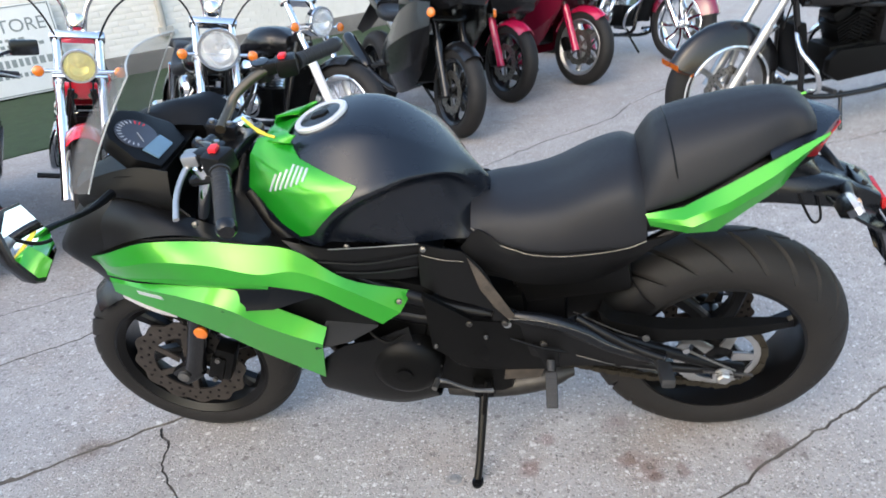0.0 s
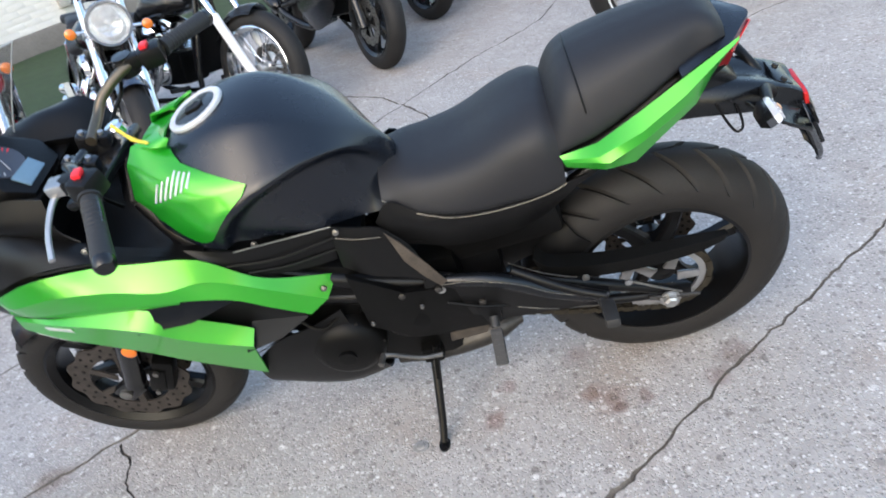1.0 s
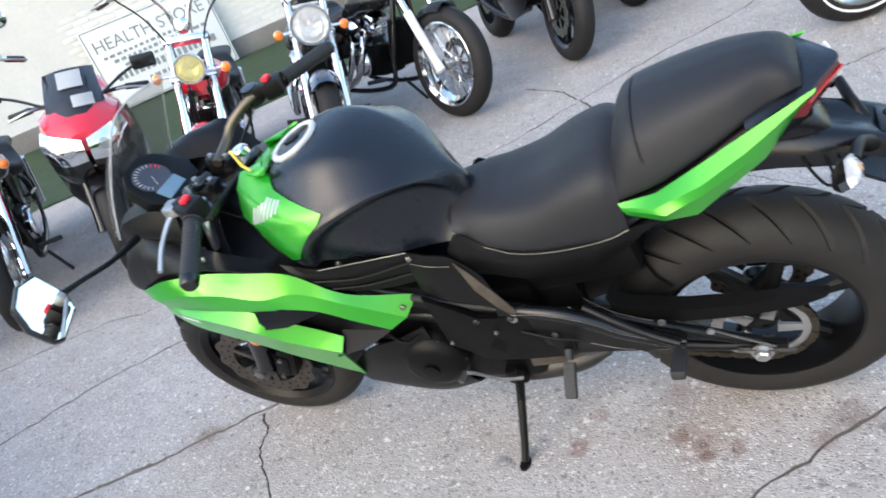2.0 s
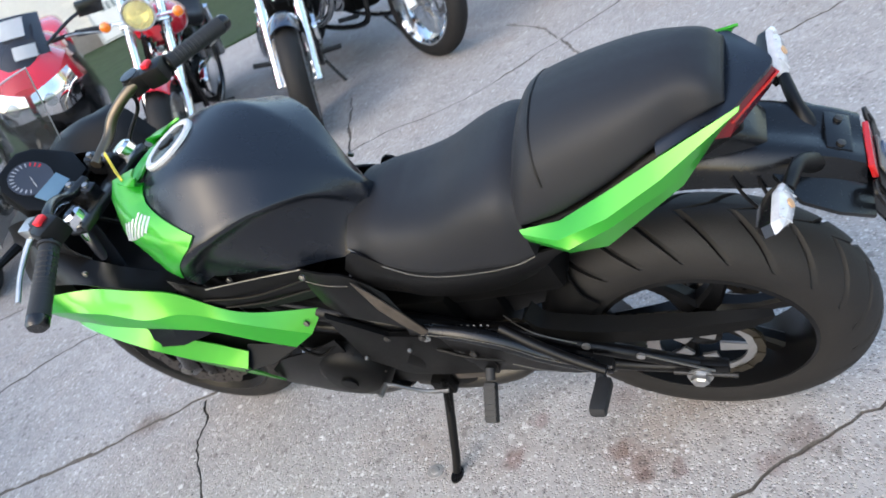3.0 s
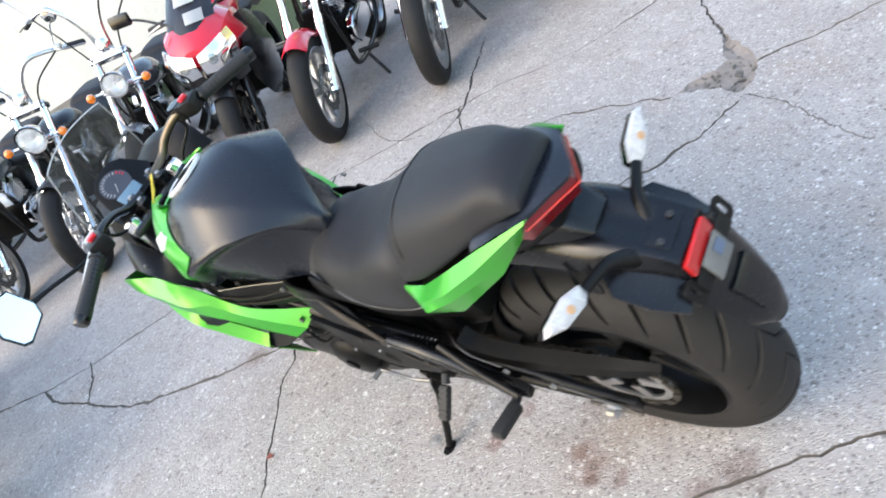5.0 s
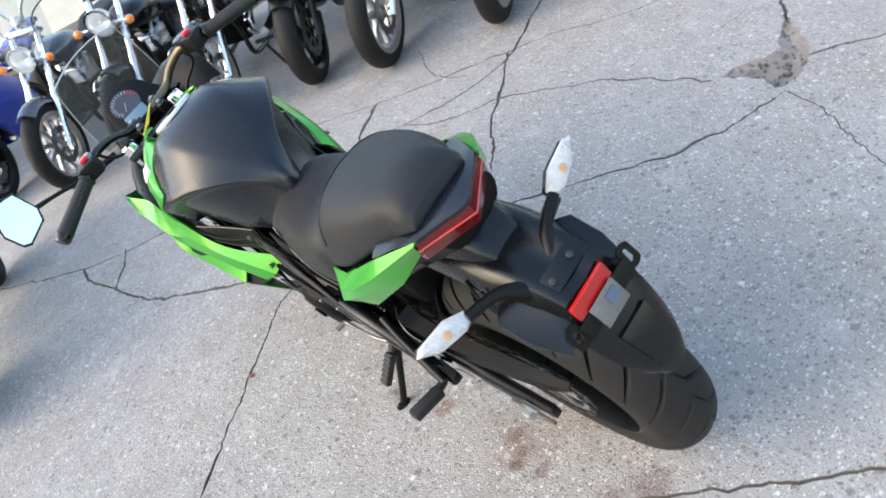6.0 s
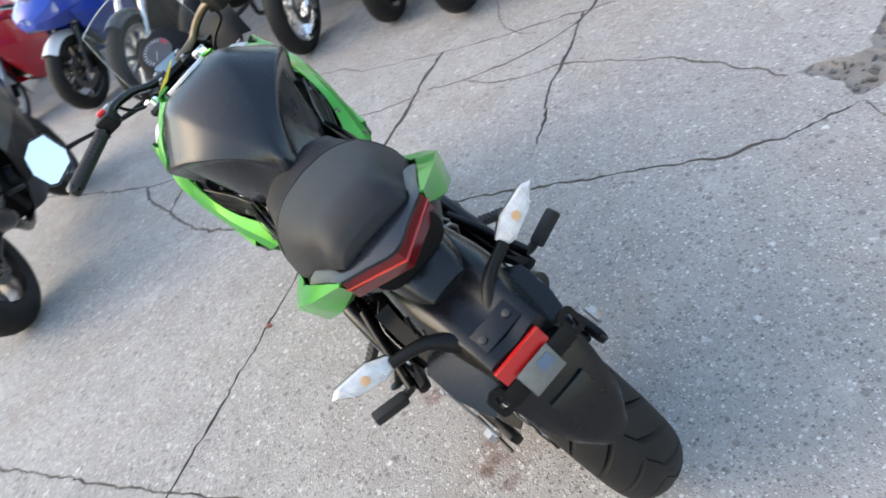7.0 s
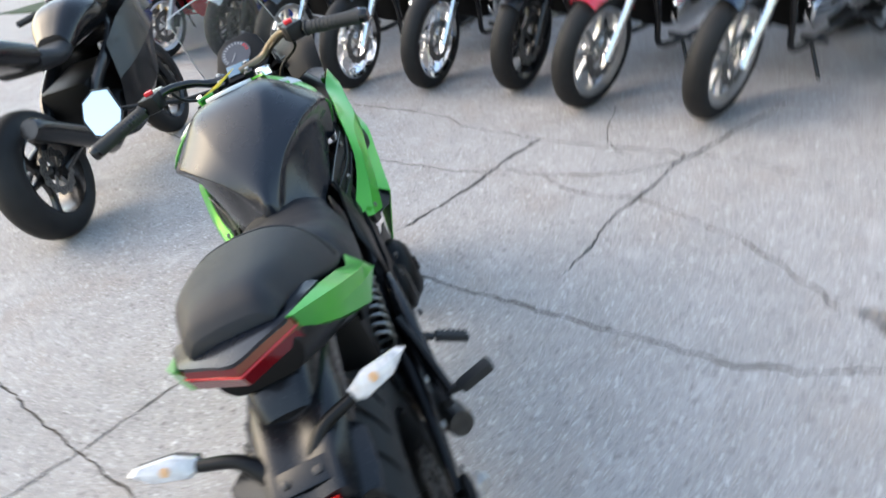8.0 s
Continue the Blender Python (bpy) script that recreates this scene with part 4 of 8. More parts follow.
for s in (1, -1):
    form = cheek_panel(s)
    skin = BVHTree.FromBMesh(form)
    cheek = part("tank_cheek", form, GREEN, bike, "glossy green tank cheek panel", sharp=40)
    # A badge of plain slanted silver bars lying on the panel.
    base, along, upw = Vector((-0.185, -0.30, 0.892)), Vector((0.092, 0, 0.030)), Vector((0.010, 0, 0.038))
    strokes = [[(u, 0.0), (u + 0.05, 0.35), (u + 0.11, 0.75)] for u in (0.0, 0.14, 0.28, 0.42, 0.56, 0.70, 0.84)]
    for stroke in strokes:
        pts = []
        for q in curve([(a, b, 0) for a, b in stroke], 3):
            p = base + along * q.x + upw * q.y
            if s < 0:
                p.y = 0.30
            at = skin.ray_cast(p, Vector((0, s, 0)), 0.4)[0]
            if at is not None:
                pts.append(at + Vector((0, -0.0012 * s, 0)))
        if len(pts) > 1:
            bm = bmesh.new()
            tube(bm, pts, 0.0026, 6)
            part("badge_bar", bm, SILVER, cheek, "slanted silver badge bar")

# Green tray in front of the tank, a yellow tag hanging over it.
bm = shell([[(-0.236, -0.10, 0.922), (-0.238, -0.011, 0.930), (-0.236, 0.078, 0.922)], [(-0.21, -0.085, 0.930), (-0.21, -0.011, 0.930), (-0.21, 0.063, 0.930)], [(-0.165, -0.06, 0.950), (-0.17, -0.011, 0.952), (-0.165, 0.038, 0.950)]], 0.004, 5, 4)
part("tank_front_trim", bm, GREEN, bike)
bm = bmesh.new()
slab(bm, [(-0.27, -0.004, 0.982), (-0.22, -0.05, 0.968), (-0.175, -0.085, 0.972), (-0.177, -0.089, 0.971), (-0.223, -0.055, 0.966), (-0.273, -0.009, 0.980)], (0, 0, 0.002), 0)
part("key_tag", bm, YELLOW_TAG, bike, "yellow tag strap")

# Seats.
SEAT_X = (0.200, 0.25, 0.31, 0.38, 0.46, 0.52, 0.556)
seat_half = [
    [(0, 0.772), (0.03, 0.771), (0.06, 0.766), (0.085, 0.756), (0.11, 0.738), (0.09, 0.725)],
    [(0, 0.776), (0.05, 0.774), (0.09, 0.764), (0.115, 0.742), (0.128, 0.708), (0.11, 0.70)],
    [(0, 0.774), (0.06, 0.772), (0.105, 0.762), (0.13, 0.735), (0.143, 0.696), (0.12, 0.69)],
    [(0, 0.787), (0.06, 0.786), (0.115, 0.773), (0.142, 0.738), (0.151, 0.692), (0.13, 0.688)],
    [(0, 0.824), (0.065, 0.822), (0.122, 0.805), (0.148, 0.760), (0.154, 0.698), (0.13, 0.693)],
    [(0, 0.842), (0.065, 0.839), (0.122, 0.820), (0.147, 0.775), (0.153, 0.700), (0.13, 0.695)],
    [(0, 0.836), (0.06, 0.832), (0.112, 0.812), (0.138, 0.770), (0.146, 0.710), (0.13, 0.70)],
]
part("rider_seat", slim(body(list(zip(SEAT_X, seat_half)), 6, 4)), VINYL, bike, "grained black vinyl rider seat", sharp=60)
PASS_X = (0.550, 0.566, 0.588, 0.63, 0.70, 0.765, 0.815, 0.848, 0.868)
pass_half = [
    [(0, 0.838), (0.05, 0.835), (0.095, 0.822), (0.122, 0.800), (0.135, 0.772), (0.12, 0.765)],
    [(0, 0.880), (0.05, 0.873), (0.098, 0.852), (0.126, 0.818), (0.139, 0.780), (0.12, 0.77)],
    [(0, 0.905), (0.056, 0.897), (0.102, 0.873), (0.129, 0.833), (0.141, 0.788), (0.12, 0.78)],
    [(0, 0.918), (0.059, 0.911), (0.104, 0.887), (0.130, 0.843), (0.140, 0.802), (0.12, 0.79)],
    [(0, 0.932), (0.057, 0.926), (0.098, 0.905), (0.121, 0.864), (0.129, 0.832), (0.11, 0.822)],
    [(0, 0.941), (0.050, 0.936), (0.085, 0.920), (0.103, 0.886), (0.109, 0.862), (0.09, 0.855)],
    [(0, 0.943), (0.042, 0.939), (0.067, 0.927), (0.081, 0.900), (0.085, 0.880), (0.07, 0.875)],
    [(0, 0.932), (0.045, 0.929), (0.066, 0.918), (0.075, 0.902), (0.077, 0.891), (0.06, 0.886)],
    [(0, 0.914), (0.040, 0.911), (0.056, 0.905), (0.064, 0.897), (0.066, 0.892), (0.05, 0.889)],
]
pass_form = slim(body(list(zip(PASS_X, pass_half)), 6, 4))
pass_skin = BVHTree.FromBMesh(pass_form)
passenger = part("passenger_seat", pass_form, VINYL, bike, "raised grained black vinyl passenger seat", sharp=60)
# Seam across the seat's front, lying on its skin.
seam = []
for k in range(-14, 15):
    y = k / 14 * 0.134
    at = pass_skin.ray_cast(Vector((0.600 + 0.012 * abs(k / 14) ** 2, y * 1.6, 1.1)), Vector((0, -y * 0.6, -0.25)).normalized(), 0.6)[0]
    if at is not None:
        seam.append(at)
bm = bmesh.new()
tube(bm, seam, 0.0022, 6)
part("seam", bm, PLASTIC, passenger)
for s in (1, -1):
    bm = bmesh.new()
    tube(bm, mir([(0.20, -0.112, 0.738), (0.25, -0.130, 0.706), (0.31, -0.145, 0.688), (0.38, -0.153, 0.682), (0.46, -0.156, 0.688), (0.52, -0.155, 0.698), (0.556, -0.148, 0.708)], s), 0.0014, 6, 4)
    part("seat_piping", slim(bm), STEEL, bike, "pale seat edge piping")

# Tail: black cowl, chevron light, green side panels.
bm = shell([[(0.78, -0.125, 0.868), (0.84, -0.100, 0.884), (0.872, -0.088, 0.889)], [(0.78, -0.10, 0.876), (0.87, -0.05, 0.893), (0.902, -0.044, 0.892)], [(0.80, 0, 0.882), (0.88, 0, 0.896), (0.926, 0, 0.892)],
            [(0.78, 0.10, 0.876), (0.87, 0.05, 0.893), (0.902, 0.044, 0.892)], [(0.78, 0.125, 0.868), (0.84, 0.100, 0.884), (0.872, 0.088, 0.889)]], 0.006, 6, 4)
part("tail_cowl", slim(bm), MATT_BLACK, bike, "satin black tail cowl")
bm = bmesh.new()
rows = []
for u in [k / 12 * 2 - 1 for k in range(13)]:
    x = 0.924 - abs(u) * 0.050
    y = u * 0.086
    rows.append([Vector((x - 0.012, y, 0.888)), Vector((x, y, 0.886)), Vector((x + 0.004, y, 0.868)), Vector((x - 0.006, y, 0.846)), Vector((x - 0.03, y, 0.846))])
vs = grid(bm, rows, True)
cap(bm, vs[0]), cap(bm, vs[-1][::-1])
tail_light = part("tail_light", slim(bm), RED_LENS, bike, "red chevron tail light", sharp=30)
bm = bmesh.new()
tube(bm, [(0.874, -0.088, 0.872), (0.930, 0, 0.870), (0.874, 0.088, 0.872)], 0.0022, 6)
part("lens_rib", slim(bm), REFLECTOR, tail_light)
TAILP = [
    [(0.552, -0.146, 0.772), (0.622, -0.149, 0.786), (0.70, -0.145, 0.828), (0.78, -0.127, 0.863), (0.886, -0.093, 0.898)],
    [(0.556, -0.151, 0.766), (0.620, -0.178, 0.776), (0.70, -0.176, 0.809), (0.78, -0.152, 0.846), (0.884, -0.097, 0.893)],
    [(0.557, -0.152, 0.760), (0.636, -0.191, 0.768), (0.70, -0.176, 0.788), (0.79, -0.143, 0.822), (0.868, -0.095, 0.874)],
    [(0.562, -0.150, 0.746), (0.630, -0.178, 0.744), (0.684, -0.166, 0.737), (0.803, -0.131, 0.808), (0.854, -0.088, 0.851)],
    [(0.566, -0.125, 0.740), (0.630, -0.140, 0.738), (0.690, -0.130, 0.735), (0.803, -0.105, 0.808), (0.850, -0.070, 0.851)],
]
both("tail_panel", lambda s: side_shell(TAILP, 0.004, 4, 3, s, True, True), GREEN, "glossy green tail side panel", sharp=0)
bm = body([(0.46, [(0, 0.76), (0.09, 0.755), (0.115, 0.72), (0.09, 0.68), (0.03, 0.67)]), (0.60, [(0, 0.77), (0.10, 0.765), (0.128, 0.74), (0.10, 0.70), (0.03, 0.69)]),
           (0.75, [(0, 0.85), (0.09, 0.84), (0.11, 0.80), (0.08, 0.755), (0.03, 0.745)]), (0.88, [(0, 0.875), (0.05, 0.87), (0.065, 0.845), (0.05, 0.815), (0.02, 0.81)])], 4, 3)
part("under_tail", bm, PLASTIC, bike)

# Rear fender with reflector, plate bracket and the four-sided turn signals.
FEND = [
    (0.70, [(0, 0.790), (0.050, 0.786), (0.066, 0.765), (0.070, 0.732), (0.062, 0.730)]),
    (0.80, [(0, 0.785), (0.046, 0.786), (0.066, 0.768), (0.074, 0.735), (0.060, 0.725)]),
    (0.88, [(0, 0.768), (0.044, 0.774), (0.068, 0.758), (0.078, 0.726), (0.060, 0.712)]),
    (0.94, [(0, 0.748), (0.044, 0.757), (0.062, 0.742), (0.072, 0.712), (0.058, 0.700)]),
    (0.99, [(0, 0.728), (0.044, 0.736), (0.053, 0.722), (0.061, 0.694), (0.050, 0.684)]),
    (1.022, [(0, 0.712), (0.044, 0.717), (0.050, 0.704), (0.055, 0.676), (0.045, 0.668)]),
]
fender = part("rear_fender", body(FEND, 4, 3), FENDER_BLACK, bike, "long black plastic rear fender", sharp=30)
for s in (1, -1):
    bm = bmesh.new()
    slab(bm, mir([(0.905, -0.070, 0.740), (0.940, -0.113, 0.722), (0.985, -0.112, 0.690), (1.028, -0.096, 0.655), (1.026, -0.056, 0.672), (0.985, -0.058, 0.702)], s), (0.003, 0, 0.007), 0.002)
    part("fender_wing", bm, FENDER_BLACK, fender, "flat black fender wing")
# Bump under the tail light, where the fender hangs on.
bm = body([(0.80, [(0, 0.835), (0.045, 0.83), (0.058, 0.80), (0.06, 0.765), (0.05, 0.755)]), (0.85, [(0, 0.822), (0.040, 0.818), (0.052, 0.79), (0.055, 0.76), (0.045, 0.75)]),
           (0.885, [(0, 0.795), (0.034, 0.792), (0.044, 0.775), (0.048, 0.755), (0.04, 0.748)]), (0.905, [(0, 0.772), (0.028, 0.770), (0.036, 0.760), (0.040, 0.750), (0.03, 0.745)])], 4, 3)
part("tail_bracket", bm, FENDER_BLACK, fender)
# Flap below the plate, with a raised middle panel and a rounded tip.
flap = shell([
    [(1.016, -0.072, 0.672), (1.043, -0.066, 0.610), (1.066, -0.052, 0.548), (1.072, -0.036, 0.520)],
    [(1.024, -0.045, 0.682), (1.056, -0.042, 0.612), (1.082, -0.034, 0.545), (1.088, -0.022, 0.508)],
    [(1.028, 0, 0.686), (1.060, 0, 0.614), (1.087, 0, 0.545), (1.094, 0, 0.504)],
    [(1.024, 0.045, 0.682), (1.056, 0.042, 0.612), (1.082, 0.034, 0.545), (1.088, 0.022, 0.508)],
    [(1.016, 0.072, 0.672), (1.043, 0.066, 0.610), (1.066, 0.052, 0.548), (1.072, 0.036, 0.520)]], 0.006, 6, 4)
part("flap", flap, FENDER_BLACK, fender, "black rear flap with a rounded tip", sharp=40)
bm = bmesh.new()
slab(bm, [(1.058, -0.034, 0.622), (1.058, 0.034, 0.622), (1.084, 0.028, 0.556), (1.084, -0.028, 0.556)], (0.008, 0, 0.004), 0.003)
part("flap_panel", bm, FENDER_BLACK, fender)
# Recess with two screws before the reflector.
tilt = Matrix.Rotation(radians(27), 4, "Y")
bm = bmesh.new()
block(bm, (0.992, 0, 0.733), (0.036, 0.070, 0.006), tilt, 0.003)
part("screw_plate", bm, FENDER_BLACK, fender)
for y in (-0.026, 0.022):
    bm = bmesh.new()
    lathe(bm, [(0.001, -0.002), (0.006, -0.002), (0.006, 0.004), (0.001, 0.005)], (0.994, y, 0.7355), (0.45, 0, 0.9), 12)
    part("screw", bm, DULL_STEEL, fender)
bm = bmesh.new()
block(bm, (1.030, -0.008, 0.698), (0.009, 0.086, 0.028), Matrix.Rotation(radians(-10), 4, "Y"), 0.003)
part("reflector", bm, REFLECTOR, fender, "red rear reflector")
# Bare plate carrier: a cross bar with a slotted ear at each end, and a pale backing tab.
bm = bmesh.new()
slab(bm, [(1.036, -0.062, 0.684), (1.036, 0.062, 0.684), (1.046, 0.062, 0.656), (1.046, -0.062, 0.656)], (0.004, 0, 0.002), 0.001)
carrier = part("plate_carrier", bm, PLASTIC, fender, "bare black number plate carrier")
for s in (1, -1):
    bm = bmesh.new()
    ring = []
    for k in range(28):
        a = 2 * math.pi * k / 28
        lng = 0.016 if abs(math.sin(a)) > 0.3 else 0.014
        ring.append((math.cos(a) * 0.014, math.sin(a) * 0.010 + (0.012 if math.sin(a) > 0 else -0.012)))
    cen, ua, va = Vector((1.036, -0.072 * s, 0.676)), Vector((0, 1, 0)), Vector((-0.34, 0, 0.94))
    nr = ua.cross(va) * 0.002
    rows = [[cen + ua * p[0] * f + va * p[1] * g + o for p in ring] for f, g, o in ((1, 1, -nr), (1, 1, nr), (0.38, 0.55, nr), (0.38, 0.55, -nr))]
    vs = grid(bm, rows + [rows[0]], True)
    bmesh.ops.remove_doubles(bm, verts=vs[0] + vs[-1], dist=1e-6)
    part("slotted_ear", bm, PLASTIC, carrier)
bm = bmesh.new()
slab(bm, [(1.040, -0.034, 0.690), (1.040, 0.026, 0.690), (1.056, 0.024, 0.650), (1.056, -0.034, 0.650)], (0.003, 0, 0.002), 0.001)
part("backing_tab", bm, TAB_GREY, carrier, "pale plastic backing tab")
bm = bmesh.new()
slab(bm, [(1.046, -0.004, 0.684), (1.046, 0.018, 0.684), (1.052, 0.018, 0.668), (1.052, -0.004, 0.668)], (0.004, 0, 0.003), 0)
part("tab_mark", bm, BLUE_MARK, carrier)
for s in (1, -1):
    sig = new("turn_signal")
    sig.empty_display_size = 0.03
    sig.parent = bike
    bm = bmesh.new()
    tube(bm, mir([(0.968, -0.030, 0.712), (0.953, -0.056, 0.740), (0.940, -0.082, 0.764), (0.927, -0.132, 0.775)], s), [0.022, 0.015, 0.010, 0.009], 12, 4)
    part("stalk", bm, PLASTIC, sig)
    a, b = Vector((0.922, -0.128, 0.775)), Vector((0.912, -0.222, 0.797))
    d = (b - a).normalized()
    u = Vector((-0.50, 0, 0.87)).normalized()
    w = d.cross(u).normalized()
    if w.x > 0:
        w = -w
    for nm, depth0, depth1, mat in (("housing", -0.027, 0.0, GLOSS), ("lens", 0.0, 0.010, WHITE_LENS)):
        bm = bmesh.new()
        rows = []
        for dep in (depth0, (depth0 + depth1) / 2, depth1) + ((0.015,) if nm == "lens" else ()):
            k = 0.35 if dep == 0.015 else 0.55 if dep == depth0 and nm == "housing" else (0.86 if dep == depth1 and nm == "lens" else 1.0)
            rows.append([Vector(mir([a.lerp(b, uu if nm else uu) - w * dep + u * vv * 0.0185 * k + (a.lerp(b, 0.5) - a.lerp(b, uu)) * (1 - k)], s)[0]) for uu, vv in ((0, -0.45), (0.22, -1), (0.7, -0.85), (1, 0.1), (0.86, 0.65), (0.3, 1), (0, 0.5))])
        vs = grid(bm, rows, True)
        cap(bm, vs[0]), cap(bm, vs[-1])
        part(nm, bm, mat, sig, "clear turn signal lens" if nm == "lens" else "", sharp=30)
    bm = bmesh.new()
    lathe(bm, [(0.001, 0), (0.006, 0), (0.007, 0.004), (0.001, 0.005)], Vector(mir([a.lerp(b, 0.45) - w * 0.0125], s)[0]), Vector(mir([-w], s)[0]), 12)
    part("bulb", bm, BULB, sig, "tinted bulb behind the lens")
    for uu in (0.2, 0.34, 0.58, 0.74):
        bm = bmesh.new()
        tube(bm, mir([a.lerp(b, uu) - w * 0.0122 - u * 0.011, a.lerp(b, uu + 0.04) - w * 0.0122 + u * 0.011], s), 0.0011, 5)
        part("lens_rib", bm, SILVER, sig)
    if s < 0:
        sig.location = (0.004, -0.014, -0.008)

# Grab hooks under the tail.
for s in (1, -1):
    bm = bmesh.new()
    tube(bm, mir([(0.855, -0.075, 0.752), (0.868, -0.085, 0.72), (0.888, -0.088, 0.688), (0.900, -0.088, 0.700), (0.890, -0.080, 0.745)], s), 0.0028, 7, 4)
    part("luggage_hook", bm, SATIN, bike)

# Front fairing: green uppers with a tongue to the rear, ledge-shaped lowers, black inner panels and fins.
UPPER = [
    [(-0.690, -0.125, 0.720), (-0.585, -0.203, 0.783), (-0.470, -0.227, 0.824), (-0.370, -0.203, 0.805), (-0.264, -0.208, 0.794), (-0.157, -0.210, 0.773), (-0.064, -0.198, 0.680), (0.053, -0.138, 0.591)],
    [(-0.667, -0.138, 0.714), (-0.566, -0.215, 0.757), (-0.450, -0.240, 0.782), (-0.340, -0.243, 0.770), (-0.238, -0.247, 0.744), (-0.155, -0.229, 0.730), (-0.060, -0.216, 0.662), (0.028, -0.184, 0.567)],
    [(-0.653, -0.146, 0.693), (-0.556, -0.205, 0.716), (-0.417, -0.236, 0.731), (-0.314, -0.246, 0.725), (-0.205, -0.247, 0.708), (-0.128, -0.237, 0.676), (-0.070, -0.225, 0.620), (-0.011, -0.207, 0.556)],
]
both("upper_fairing", lambda s: side_shell(UPPER, 0.004, 6, 3, s, True), GREEN, "glossy green upper fairing", sharp=0)
LOWER = [
    [(-0.654, -0.146, 0.672), (-0.546, -0.190, 0.687), (-0.452, -0.212, 0.697), (-0.312, -0.229, 0.690), (-0.246, -0.226, 0.640), (-0.190, -0.219, 0.598), (-0.138, -0.213, 0.556)],
    [(-0.651, -0.150, 0.663), (-0.531, -0.207, 0.683), (-0.430, -0.238, 0.682), (-0.325, -0.258, 0.660), (-0.272, -0.252, 0.610), (-0.215, -0.246, 0.569), (-0.148, -0.240, 0.529)],
    [(-0.658, -0.145, 0.628), (-0.569, -0.185, 0.621), (-0.496, -0.200, 0.597), (-0.397, -0.200, 0.531), (-0.335, -0.195, 0.475), (-0.272, -0.185, 0.416), (-0.200, -0.175, 0.354)],
]
MIDDLE = [
    [(-0.656, -0.142, 0.691), (-0.556, -0.192, 0.714), (-0.417, -0.227, 0.729), (-0.314, -0.240, 0.722), (-0.225, -0.239, 0.704)],
    [(-0.656, -0.145, 0.680), (-0.550, -0.196, 0.700), (-0.430, -0.225, 0.708), (-0.322, -0.238, 0.708), (-0.226, -0.239, 0.699)],
    [(-0.656, -0.138, 0.672), (-0.546, -0.184, 0.689), (-0.446, -0.210, 0.696), (-0.332, -0.232, 0.699), (-0.228, -0.238, 0.695)],
]
both("middle_fairing", lambda s: side_shell(MIDDLE, 0.003, 6, 3, s, True), GREEN, "narrow green strip between the fairings", sharp=0)
both("lower_fairing", lambda s: side_shell(LOWER, 0.004, 6, 3, s, True), GREEN, "glossy green lower fairing with a ledge", sharp=0)
for s in (1, -1):
    for outline in ([(-0.322, -0.226, 0.690), (-0.202, -0.234, 0.696), (-0.128, -0.225, 0.664), (-0.227, -0.245, 0.646), (-0.345, -0.250, 0.648)], [(-0.142, -0.200, 0.562), (-0.026, -0.195, 0.540), (-0.089, -0.222, 0.521), (-0.171, -0.236, 0.512)]):
        bm = bmesh.new()
        slab(bm, mir(outline, s), (0, 0.003, 0.004), 0.001)
        part("fairing_fin", bm, FIN_BLACK, bike, "satin black fairing fin")
    bm = bmesh.new()
    slab(bm, mir([(-0.200, -0.205, 0.690), (-0.010, -0.175, 0.560), (-0.060, -0.172, 0.500), (-0.140, -0.180, 0.470), (-0.300, -0.205, 0.560), (-0.540, -0.165, 0.630), (-0.580, -0.160, 0.705), (-0.330, -0.205, 0.715)], s), (0, 0.006, 0), 0.002)
    part("fairing_backing", bm, PLASTIC, bike)
    part("inner_fairing", side_shell([
        [(-0.66, -0.085, 0.838), (-0.565, -0.095, 0.868), (-0.454, -0.128, 0.842), (-0.325, -0.140, 0.790), (-0.184, -0.138, 0.741)],
        [(-0.672, -0.110, 0.790), (-0.55, -0.145, 0.838), (-0.435, -0.168, 0.838), (-0.315, -0.178, 0.798), (-0.178, -0.172, 0.752)],
        [(-0.680, -0.124, 0.724), (-0.531, -0.178, 0.797), (-0.408, -0.198, 0.820), (-0.298, -0.203, 0.802), (-0.165, -0.198, 0.765)]], 0.004, 5, 4, s), PLASTIC, bike, "black plastic inner fairing panel")
    part("side_duct", side_shell([
        [(-0.190, -0.180, 0.780), (-0.089, -0.190, 0.757), (0.0, -0.156, 0.730), (0.087, -0.134, 0.716)],
        [(-0.150, -0.200, 0.752), (-0.070, -0.192, 0.712), (0.010, -0.162, 0.685), (0.080, -0.140, 0.672)],
        [(-0.110, -0.200, 0.715), (-0.050, -0.184, 0.672), (0.020, -0.155, 0.640), (0.070, -0.135, 0.628)]], 0.004, 5, 4, s), PLASTIC, bike, "black slatted duct below the tank")
    bm = bmesh.new()
    tube(bm, mir([(-0.089, -0.1975, 0.762), (0.0, -0.161, 0.735), (0.087, -0.138, 0.720)], s), 0.0016, 6, 4)
    part("duct_edge", bm, STEEL, bike, "pale line along the duct")
    for line in ([(-0.115, -0.203, 0.735), (-0.02, -0.181, 0.707), (0.083, -0.142, 0.694)], [(-0.085, -0.199, 0.702), (-0.01, -0.174, 0.676), (0.078, -0.140, 0.660)]):
        bm = bmesh.new()
        tube(bm, mir(line, s), 0.0026, 6, 4)
        part("duct_trim", bm, SATIN, bike)
